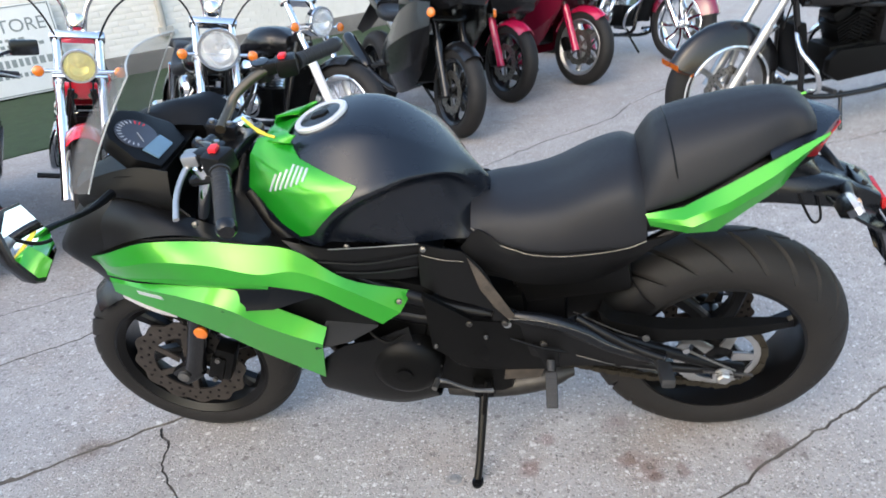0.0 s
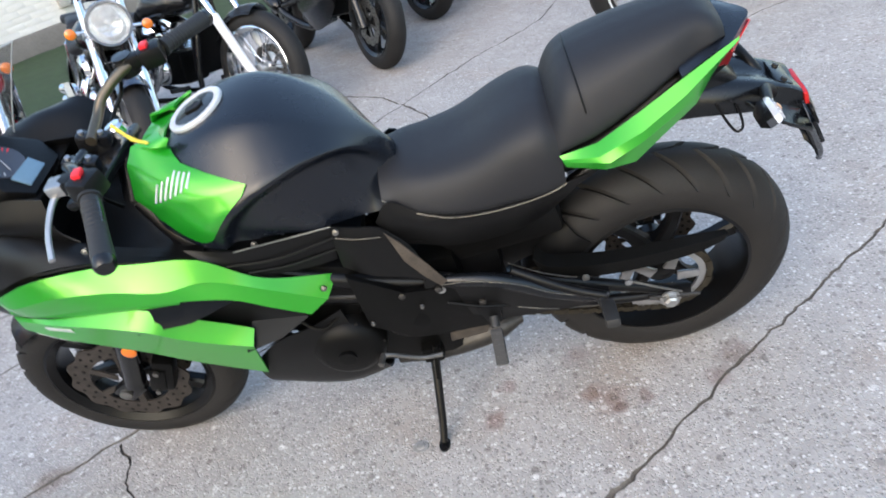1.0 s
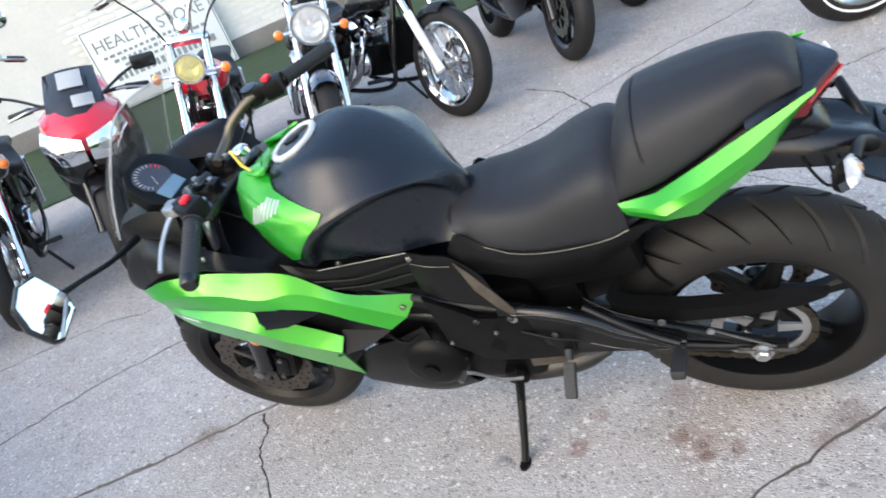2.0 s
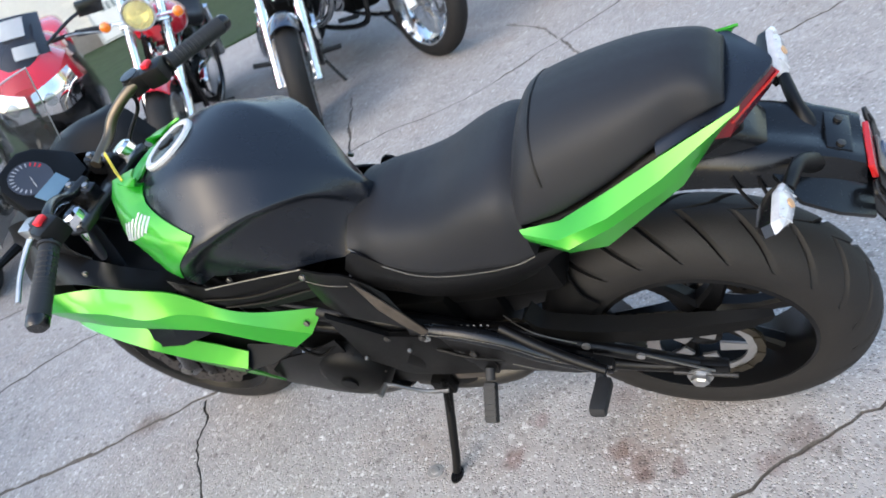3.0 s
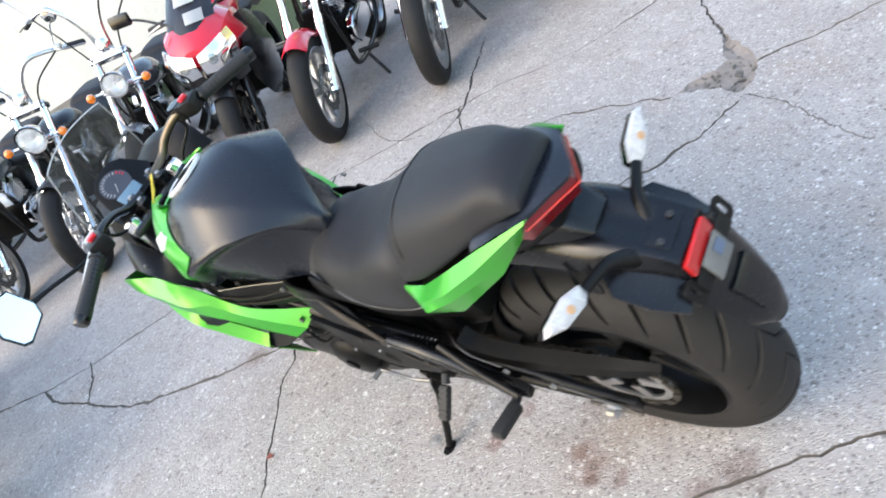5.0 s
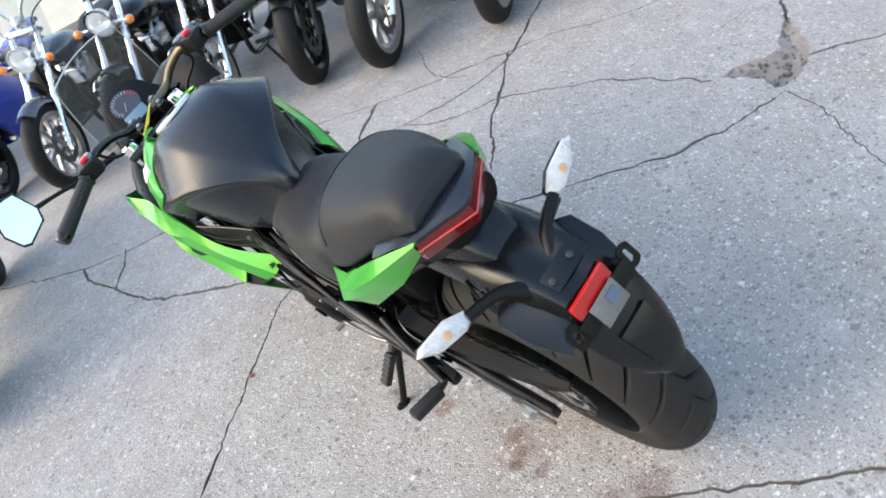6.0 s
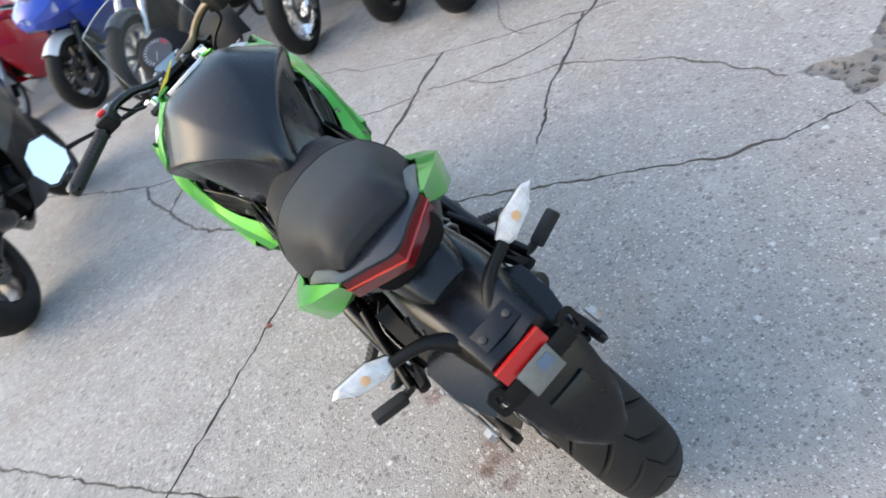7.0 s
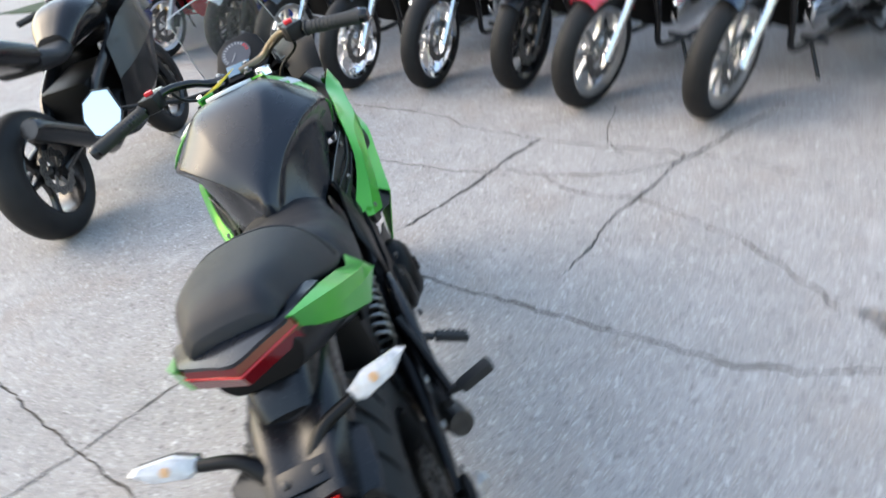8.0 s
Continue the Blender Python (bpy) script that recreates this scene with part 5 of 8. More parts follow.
    part("side_cover", side_shell([
        [(0.088, -0.142, 0.722), (0.135, -0.150, 0.714), (0.178, -0.150, 0.702), (0.206, -0.146, 0.668), (0.226, -0.144, 0.630)],
        [(0.082, -0.148, 0.676), (0.130, -0.160, 0.662), (0.180, -0.160, 0.645), (0.218, -0.160, 0.615), (0.250, -0.160, 0.575)],
        [(0.076, -0.146, 0.612), (0.130, -0.165, 0.590), (0.195, -0.166, 0.565), (0.238, -0.168, 0.545), (0.276, -0.168, 0.528)]], 0.005, 5, 4, s), PLASTIC, bike, "black plastic frame cover")
    bm = bmesh.new()
    slab(bm, mir([(0.080, -0.168, 0.612), (0.180, -0.166, 0.520), (0.262, -0.160, 0.512), (0.401, -0.155, 0.453), (0.345, -0.155, 0.350), (0.240, -0.162, 0.360), (0.164, -0.168, 0.373), (0.080, -0.168, 0.440)], s), (0, 0.012, 0), 0.004)
    part("pivot_cover", bm, ENGINE, bike, "black cover over the swingarm pivot")
    part("seat_side_panel", side_shell([
        [(0.175, -0.132, 0.700), (0.215, -0.132, 0.745), (0.27, -0.136, 0.704), (0.353, -0.146, 0.688), (0.48, -0.146, 0.692), (0.60, -0.128, 0.700)],
        [(0.19, -0.140, 0.672), (0.23, -0.142, 0.690), (0.28, -0.144, 0.668), (0.36, -0.146, 0.655), (0.47, -0.142, 0.655), (0.56, -0.122, 0.655)],
        [(0.215, -0.128, 0.620), (0.25, -0.128, 0.610), (0.30, -0.128, 0.590), (0.37, -0.124, 0.580), (0.45, -0.118, 0.585), (0.51, -0.105, 0.600)]], 0.004, 4, 4, s), PLASTIC, bike, "black plastic panel below the seat")
    part("belly_pan", side_shell([
        [(-0.205, -0.172, 0.400), (-0.13, -0.180, 0.460), (-0.05, -0.172, 0.475), (0.03, -0.160, 0.500)],
        [(-0.22, -0.165, 0.335), (-0.13, -0.176, 0.370), (-0.04, -0.176, 0.380), (0.04, -0.165, 0.400)],
        [(-0.215, -0.130, 0.262), (-0.12, -0.140, 0.232), (-0.03, -0.140, 0.215), (0.06, -0.128, 0.225)],
        [(-0.19, -0.030, 0.222), (-0.11, -0.030, 0.192), (-0.03, -0.030, 0.180), (0.06, -0.030, 0.190)]], 0.004, 5, 4, s), PLASTIC, bike, "black belly pan")
part("inner_liner", shell([
    [(-0.52, -0.165, 0.790), (-0.40, -0.180, 0.800), (-0.29, -0.185, 0.785), (-0.17, -0.165, 0.745)],
    [(-0.52, -0.10, 0.76), (-0.40, -0.11, 0.765), (-0.29, -0.11, 0.760), (-0.17, -0.10, 0.745)],
    [(-0.52, 0.10, 0.76), (-0.40, 0.11, 0.765), (-0.29, 0.11, 0.760), (-0.17, 0.10, 0.745)],
    [(-0.52, 0.165, 0.790), (-0.40, 0.180, 0.800), (-0.29, 0.185, 0.785), (-0.17, 0.165, 0.745)]], 0.004, 4, 3), PLASTIC, bike, "black fairing liner round the steering head")
# Screws of the fairing and small bolts that catch the light.
for x, y, z in ((0.028, -0.176, 0.592), (-0.060, -0.166, 0.742), (0.1, -0.158, 0.72), (-0.36, -0.189, 0.838)):
    for s in (1, -1):
        bm = bmesh.new()
        lathe(bm, [(0.001, -0.003), (0.0065, -0.003), (0.0065, 0.002), (0.001, 0.004)], (x, y * s, z), (0, -s, 0.25), 12)
        part("screw", bm, STEEL, bike)
bm = bmesh.new()
slab(bm, [(-0.560, -0.197, 0.672), (-0.490, -0.221, 0.672), (-0.490, -0.218, 0.660), (-0.560, -0.194, 0.660)], (0, 0.002, 0), 0)
part("badge", bm, SILVER, bike, "small silver badge")

# Nose with headlights, instrument pod and windscreen.
nose = body([
    (-0.80, [(0, 0.735), (0.03, 0.733), (0.06, 0.722), (0.07, 0.70), (0.04, 0.675)]),
    (-0.75, [(0, 0.785), (0.05, 0.78), (0.09, 0.755), (0.105, 0.705), (0.07, 0.64)]),
    (-0.68, [(0, 0.850), (0.06, 0.845), (0.108, 0.80), (0.128, 0.712), (0.10, 0.60)]),
    (-0.60, [(0, 0.885), (0.06, 0.88), (0.112, 0.845), (0.150, 0.74), (0.12, 0.60)]),
    (-0.53, [(0, 0.880), (0.06, 0.875), (0.10, 0.85), (0.15, 0.74), (0.12, 0.62)])], 4, 4)
part("nose_cowl", nose, PLASTIC, bike, "black nose cowl")
for s in (1, -1):
    part("headlight", side_shell([
        [(-0.650, -0.135, 0.630), (-0.615, -0.142, 0.606), (-0.575, -0.141, 0.582), (-0.535, -0.134, 0.556)],
        [(-0.650, -0.138, 0.600), (-0.615, -0.143, 0.578), (-0.580, -0.142, 0.554), (-0.545, -0.132, 0.528)],
        [(-0.640, -0.125, 0.575), (-0.610, -0.130, 0.556), (-0.585, -0.128, 0.536), (-0.560, -0.120, 0.516)]], 0.006, 5, 4, s), WHITE_LENS, bike, "clear headlight lens")
    bm = bmesh.new()
    lathe(bm, [(0.001, -0.004), (0.017, -0.004), (0.018, 0.004), (0.012, 0.008), (0.001, 0.009)], (-0.506, -0.128 * s, 0.470), (0, -s, 0), 20)
    part("side_reflector", bm, AMBER, bike, "round amber side reflector")
    part("nose_side", side_shell([
        [(-0.70, -0.05, 0.862), (-0.62, -0.085, 0.905), (-0.50, -0.105, 0.935), (-0.42, -0.115, 0.925)],
        [(-0.69, -0.075, 0.845), (-0.60, -0.11, 0.872), (-0.50, -0.130, 0.880), (-0.42, -0.140, 0.865)],
        [(-0.67, -0.090, 0.830), (-0.57, -0.10, 0.865), (-0.46, -0.130, 0.842), (-0.40, -0.135, 0.820)]], 0.004, 4, 3, s), PLASTIC, bike, "black dash side panel")
# Dash cover behind the screen and the far inner wing.
bm = shell([[(-0.69, -0.06, 0.868), (-0.55, -0.105, 0.915), (-0.44, -0.118, 0.915)], [(-0.71, 0, 0.872), (-0.58, 0, 0.905), (-0.46, 0, 0.898)], [(-0.69, 0.06, 0.868), (-0.55, 0.105, 0.915), (-0.44, 0.118, 0.915)]], 0.004, 5, 5)
part("dash_cover", bm, PLASTIC, bike)
bm = shell([[(-0.63, 0.08, 0.915), (-0.605, 0.16, 0.940), (-0.598, 0.222, 0.918)], [(-0.53, 0.095, 0.925), (-0.51, 0.165, 0.955), (-0.51, 0.222, 0.938)],
            [(-0.44, 0.105, 0.900), (-0.428, 0.165, 0.930), (-0.425, 0.214, 0.944)], [(-0.39, 0.11, 0.850), (-0.375, 0.165, 0.870), (-0.365, 0.200, 0.860)]], 0.004, 5, 4)
part("dash_wing", bm, PLASTIC, bike)
pod = pose(-0.529, 0.003, 0.9624, 0, 37, 0)
dash = new("instrument_pod")
dash.empty_display_size = 0.05
dash.parent = bike
dash.matrix_basis = pod
bm = bmesh.new()
slab(bm, [(-0.062, -0.035, -0.014), (-0.035, -0.068, -0.014), (0.035, -0.092, -0.014), (0.088, -0.074, -0.014), (0.094, 0.052, -0.014), (0.045, 0.084, -0.014), (-0.035, 0.062, -0.014), (-0.062, 0.035, -0.014)], (0, 0, 0.042), 0.010)
part("housing", bm, PLASTIC, dash)
bm = bmesh.new()
lathe(bm, [(0.001, 0.007), (0.045, 0.007), (0.045, 0.0095), (0.001, 0.0095)], (0.004, -0.016, 0), (0, 0, 1), 40)
part("tachometer", bm, DIAL, dash, "grey analogue tachometer dial")
bm = bmesh.new()
slab(bm, [(0.036, -0.058, 0.0105), (0.074, -0.060, 0.0105), (0.078, 0.008, 0.0105), (0.044, 0.014, 0.0105)], (0, 0, 0.004), 0.001)
part("display", bm, LCD, dash, "blue-grey LCD display")
bm = bmesh.new()
for k in range(15):
    a = radians(300 - 210 * k / 14)
    d = Vector((math.cos(a), math.sin(a), 0))
    e = Vector((-d.y, d.x, 0))
    c0 = Vector((0.004, -0.016, 0.0100))
    slab(bm, [c0 + d * 0.032 + e * 0.0012, c0 + d * 0.041 + e * 0.0014, c0 + d * 0.041 - e * 0.0014, c0 + d * 0.032 - e * 0.0012], (0, 0, 0.001), 0, index=1 if k > 11 else 0)
tube(bm, [(0.004, -0.016, 0.013), (0.028, -0.034, 0.013)], 0.0010, 5)
part("dial_marks", bm, [DIAL_MARK, RED_KEY], dash)
bm = bmesh.new()
rows = []
for v in [k / 10 for k in range(11)]:
    row = []
    for u in [k / 12 * 2 - 1 for k in range(13)]:
        bx, bz = -0.735 + 0.135 * u * u, 0.855 + 0.045 * u * u
        wide = 0.142 * (1 - v) + 0.112 * v + 0.006 * math.sin(math.pi * v)
        tx, tz = -0.452 + 0.034 * u * u, 1.152 - 0.012 * u * u
        row.append(Vector((bx + (tx - bx) * v - (0.035 - 0.027 * u * u) * math.sin(math.pi * v), wide * u, bz + (tz - bz) * v)))
    rows.append(row)
grid(bm, rows)
bmesh.ops.recalc_face_normals(bm, faces=bm.faces[:])
bmesh.ops.solidify(bm, geom=bm.faces[:], thickness=0.003)
screen = part("windscreen", bm, SMOKE, bike, "smoked clear windscreen")
bm = bmesh.new()
tube(bm, [r[0] for r in rows] + rows[-1][1:-1] + [r[-1] for r in rows[::-1]], 0.0017, 6)
part("edge", bm, SCREEN_EDGE, screen, "pale polished screen edge")

# Mirror on its stalk.
for s in (1,):
    mirror = new("mirror")
    mirror.empty_display_size = 0.03
    mirror.parent = bike
    c = Vector((-0.515, -0.435 * s, 0.992))
    face = Vector((0.94, 0.12 * s, 0.30)).normalized()
    side = face.cross(Vector((0, 0, 1))).normalized() * s
    up = side.cross(face).normalized() * s
    if up.z < 0:
        up = -up
    shape = [(0.052, 0.052), (0.010, 0.066), (-0.034, 0.048), (-0.058, 0.000), (-0.052, -0.052), (-0.036, -0.064), (0.036, -0.050), (0.056, -0.020)]
    bm = bmesh.new()
    rows = [[c - face * dd + (side * -p[0] * k) + up * p[1] * k for p in shape] for dd, k in ((0.045, 0.45), (0.03, 0.85), (0.006, 1.02), (0, 1.0))]
    vs = grid(bm, rows, True)
    cap(bm, vs[0]), cap(bm, vs[-1])
    part("housing", bm, GLOSS, mirror)
    bm = bmesh.new()
    slab(bm, [c + face * 0.002 + side * -p[0] * 0.92 + up * p[1] * 0.92 for p in shape], face * 0.003, 0)
    part("mirror_glass", bm, MIRROR, mirror, "silvered mirror glass")
    bm = bmesh.new()
    tube(bm, [c - face * 0.03 - Vector((0, -0.045 * s, 0.01)), (-0.535, -0.33 * s, 0.955), (-0.545, -0.23 * s, 0.915), (-0.55, -0.14 * s, 0.895)], [0.008, 0.006, 0.0065, 0.011], 8, 4)
    part("stalk", bm, PLASTIC, mirror)

# Handlebars, controls, fork.
bm = bmesh.new()
block(bm, (-0.317, -0.031, 0.912), (0.075, 0.225, 0.022), Matrix.Rotation(radians(-8), 4, "Z") @ Matrix.Rotation(radians(-12), 4, "Y"), 0.008)
part("triple_clamp", bm, GLOSS, bike)
bm = bmesh.new()
block(bm, (-0.275, 0, 0.70), (0.08, 0.22, 0.035), Matrix.Rotation(radians(-10), 4, "Y"), 0.008)
part("triple_clamp", bm, GLOSS, bike)
for s in (1, -1):
    bm = bmesh.new()
    lathe(bm, [(0.001, -0.004), (0.024, -0.004), (0.024, 0.020), (0.018, 0.026), (0.001, 0.026)], (-0.3175 - 0.0125 * s, -0.0315 - 0.0875 * s, 0.921), (-0.2, 0, 1), 20)
    part("fork_cap", bm, CHROME, bike, "chromed fork cap")
    bm = bmesh.new()
    block(bm, (-0.340, -0.020 - 0.041 * s, 0.938), (0.068, 0.028, 0.044), Matrix.Rotation(radians(14), 4, "Y"), 0.007)
    part("bar_clamp", bm, GLOSS, bike)
    for dx in (-0.019, 0.019):
        bm = bmesh.new()
        lathe(bm, [(0.001, 0), (0.006, 0), (0.006, 0.006), (0.001, 0.007)], (-0.337 + dx, -0.020 - 0.041 * s, 0.959 - 0.25 * dx), (0.24, 0, 1), 10)
        part("clamp_bolt", bm, ALLOY, bike)
    bm = bmesh.new()
    bar = [(-0.335, -0.040, 0.954), (-0.336, -0.090, 0.962), (-0.314, -0.130, 0.988), (-0.270, -0.180, 1.008), (-0.240, -0.222, 1.003), (-0.212, -0.270, 0.993), (-0.190, -0.33, 0.982)] if s > 0 else [
        (-0.333, 0.000, 0.954), (-0.336, 0.070, 0.962), (-0.322, 0.108, 0.985), (-0.280, 0.150, 1.006), (-0.238, 0.186, 1.010), (-0.206, 0.216, 1.003), (-0.175, 0.30, 0.989)]
    tube(bm, bar, 0.0112, 12, 4)
    part("handlebar", bm, GLOSS if s > 0 else BRONZE, bike, "black handlebar half" if s > 0 else "bronze-tinted handlebar half")
    g0, g1 = (Vector((-0.226, -0.250, 0.995)), Vector((-0.176, -0.382, 0.970))) if s > 0 else (Vector((-0.206, 0.216, 1.003)), Vector((-0.152, 0.348, 0.981)))
    bm = bmesh.new()
    tube(bm, [g0, g0.lerp(g1, 0.04), g0.lerp(g1, 0.06), g0.lerp(g1, 0.95), g1], [0.020, 0.020, 0.0165, 0.017, 0.019, 0.018], 16, 6)
    grip = part("grip", bm, GRIP, bike, "ribbed black rubber grip")
    for k in range(9):
        bm = bmesh.new()
        lathe(bm, [(0.0172, -0.0022), (0.0182, 0), (0.0172, 0.0022)], g0.lerp(g1, 0.15 + 0.075 * k), g1 - g0, 16)
        part("rib", bm, GRIP, grip)
    bm = bmesh.new()
    lathe(bm, [(0.001, -0.006), (0.016, -0.006), (0.0185, 0.002), (0.0185, 0.018), (0.014, 0.024), (0.001, 0.024)], g1, g1 - g0, 18)
    part("bar_end", bm, GLOSS, grip)
    bm = bmesh.new()
    block(bm, g0.lerp(g1, -0.22), (0.050, 0.050, 0.044), Matrix.Rotation(radians(-18 * s), 4, "Z"), 0.010)
    block(bm, g0.lerp(g1, -0.22) + Vector((-0.03, 0.012 * s, 0.004)), (0.045, 0.030, 0.030), Matrix.Rotation(radians(-18 * s), 4, "Z"), 0.007)
    sw = part("switch_housing", bm, PLASTIC, bike)
    bm = bmesh.new()
    block(bm, g0.lerp(g1, -0.22) + Vector((-0.004, 0.004 * s, 0.026)), (0.016, 0.022, 0.010), None, 0.003)
    part("switch", bm, RED_KEY, sw, "red thumb switch")
    bm = bmesh.new()
    shift = Vector((0, 0, 0)) if s > 0 else Vector((0.020, 0, 0.008))
    tube(bm, [Vector((x, y if s > 0 else -0.034 - y, z)) + shift for x, y, z in ((-0.290, -0.200, 1.002), (-0.306, -0.231, 0.991), (-0.308, -0.285, 0.972), (-0.294, -0.338, 0.953))], [0.009, 0.0072, 0.0062, 0.0065], 10, 4, flat=0.7)
    block(bm, g0.lerp(g1, -0.30) + Vector((-0.052, 0, 0.004)), (0.034, 0.036, 0.024), None, 0.006)
    part("lever", bm, ALLOY, bike, "polished alloy lever")
    # Cables from the controls down past the steering head.
    bm = bmesh.new()
    tube(bm, [g0.lerp(g1, -0.32) + Vector((-0.06, 0.02 * s, 0)), (-0.315, -0.165 * s, 0.955), (-0.345, -0.10 * s, 0.91), (-0.33, -0.05 * s, 0.82)], 0.0045, 7, 6)
    part("cable", bm, PLASTIC, bike)
    # Fork leg, caliper, lower casting.
    top, low = Vector((-0.3175 - 0.0125 * s, -0.0315 - 0.0875 * s, 0.915)), Vector((-0.588, -0.095 * s, 0.320))
    bm = bmesh.new()
    tube(bm, [top, top.lerp(low, 0.55)], 0.0205, 14)
    part("fork_tube", bm, CHROME, bike)
    bm = bmesh.new()
    tube(bm, [top.lerp(low, 0.52), top.lerp(low, 0.56), top.lerp(low, 0.92), low], [0.030, 0.029, 0.026, 0.028], 16, 4)
    block(bm, (-0.618, -0.088 * s, 0.292), (0.075, 0.030, 0.060), Matrix.Rotation(radians(-30), 4, "Y"), 0.010)
    part("fork_slider", bm, GLOSS, bike, "black fork slider")
    bm = bmesh.new()
    block(bm, (-0.508, -0.080 * s, 0.325), (0.055, 0.050, 0.115), Matrix.Rotation(radians(25), 4, "Y"), 0.012)
    block(bm, (-0.523, -0.102 * s, 0.320), (0.040, 0.018, 0.085), Matrix.Rotation(radians(25), 4, "Y"), 0.006)
    caliper = part("brake_caliper", bm, ENGINE, bike, "black front brake caliper")
    bm = bmesh.new()
    for dz in (-0.035, 0.035):
        lathe(bm, [(0.001, 0), (0.007, 0), (0.007, 0.008), (0.001, 0.009)], (-0.523 + dz * 0.45, -0.110 * s, 0.320 + dz), (0, -s, 0), 10)
        part("bolt", bm, STEEL, caliper)
        bm = bmesh.new()
    lathe(bm, [(0.001, 0), (0.016, 0), (0.016, 0.012), (0.010, 0.014), (0.001, 0.014)], (-0.628, -0.100 * s, 0.291), (0, -s, 0), 16)
    part("axle_nut", bm, STEEL, caliper)
    bm = bmesh.new()
    tube(bm, [(-0.53, -0.105 * s, 0.40), (-0.49, -0.115 * s, 0.50), (-0.44, -0.09 * s, 0.62), (-0.38, -0.06 * s, 0.72)], 0.005, 7, 5)
    part("brake_hose", bm, GRIP, bike)
bm = bmesh.new()
rows = []
for k in range(15):
    a = radians(-38 + 110 * k / 14)
    rr = 0.312
    rows.append([Vector((-0.628 + math.sin(a) * (rr - 0.045 * abs(u) ** 2.2), u * 0.075, 0.291 + math.cos(a) * (rr - 0.045 * abs(u) ** 2.2))) for u in [j / 8 * 2 - 1 for j in range(9)]])
grid(bm, rows)
bmesh.ops.recalc_face_normals(bm, faces=bm.faces[:])
bmesh.ops.solidify(bm, geom=bm.faces[:], thickness=0.003)
part("front_fender", bm, GLOSS, bike, "gloss black front fender")
# Ignition lock and key.
bm = bmesh.new()
lathe(bm, [(0.001, 0), (0.019, 0), (0.019, 0.014), (0.014, 0.018), (0.001, 0.018)], (-0.345, -0.016, 0.882), (-0.1, 0, 1), 20)
part("ignition_lock", bm, STEEL, bike)
bm = bmesh.new()
lathe(bm, [(0.001, 0), (0.024, 0), (0.025, 0.03), (0.022, 0.036), (0.001, 0.038)], (-0.275, 0.175, 0.985), (0, 0, 1), 20)
part("fluid_reservoir", bm, PLASTIC, bike)
bm = bmesh.new()
lathe(bm, [(0.001, 0), (0.021, 0), (0.021, 0.005), (0.001, 0.006)], (-0.275, 0.175, 1.023), (0, 0, 1), 20)
part("reservoir_cap", bm, GLOSS, bike)

# Engine and frame.
bm = bmesh.new()
block(bm, (0.085, 0, 0.36), (0.36, 0.26, 0.24), Matrix.Rotation(radians(6), 4, "Y"), 0.03)
engine = part("engine", bm, ENGINE, bike, "black twin-cylinder engine")
for nm, c, size, turn, bev in (("cylinder_block", (-0.02, 0, 0.52), (0.20, 0.28, 0.22), 18, 0.02), ("cylinder_head", (-0.06, 0, 0.66), (0.22, 0.26, 0.16), 18, 0.02), ("gearbox", (0.20, 0, 0.46), (0.20, 0.22, 0.16), 0, 0.03)):
    bm = bmesh.new()
    block(bm, c, size, Matrix.Rotation(radians(turn), 4, "Y"), bev)
    part(nm, bm, ENGINE, engine)
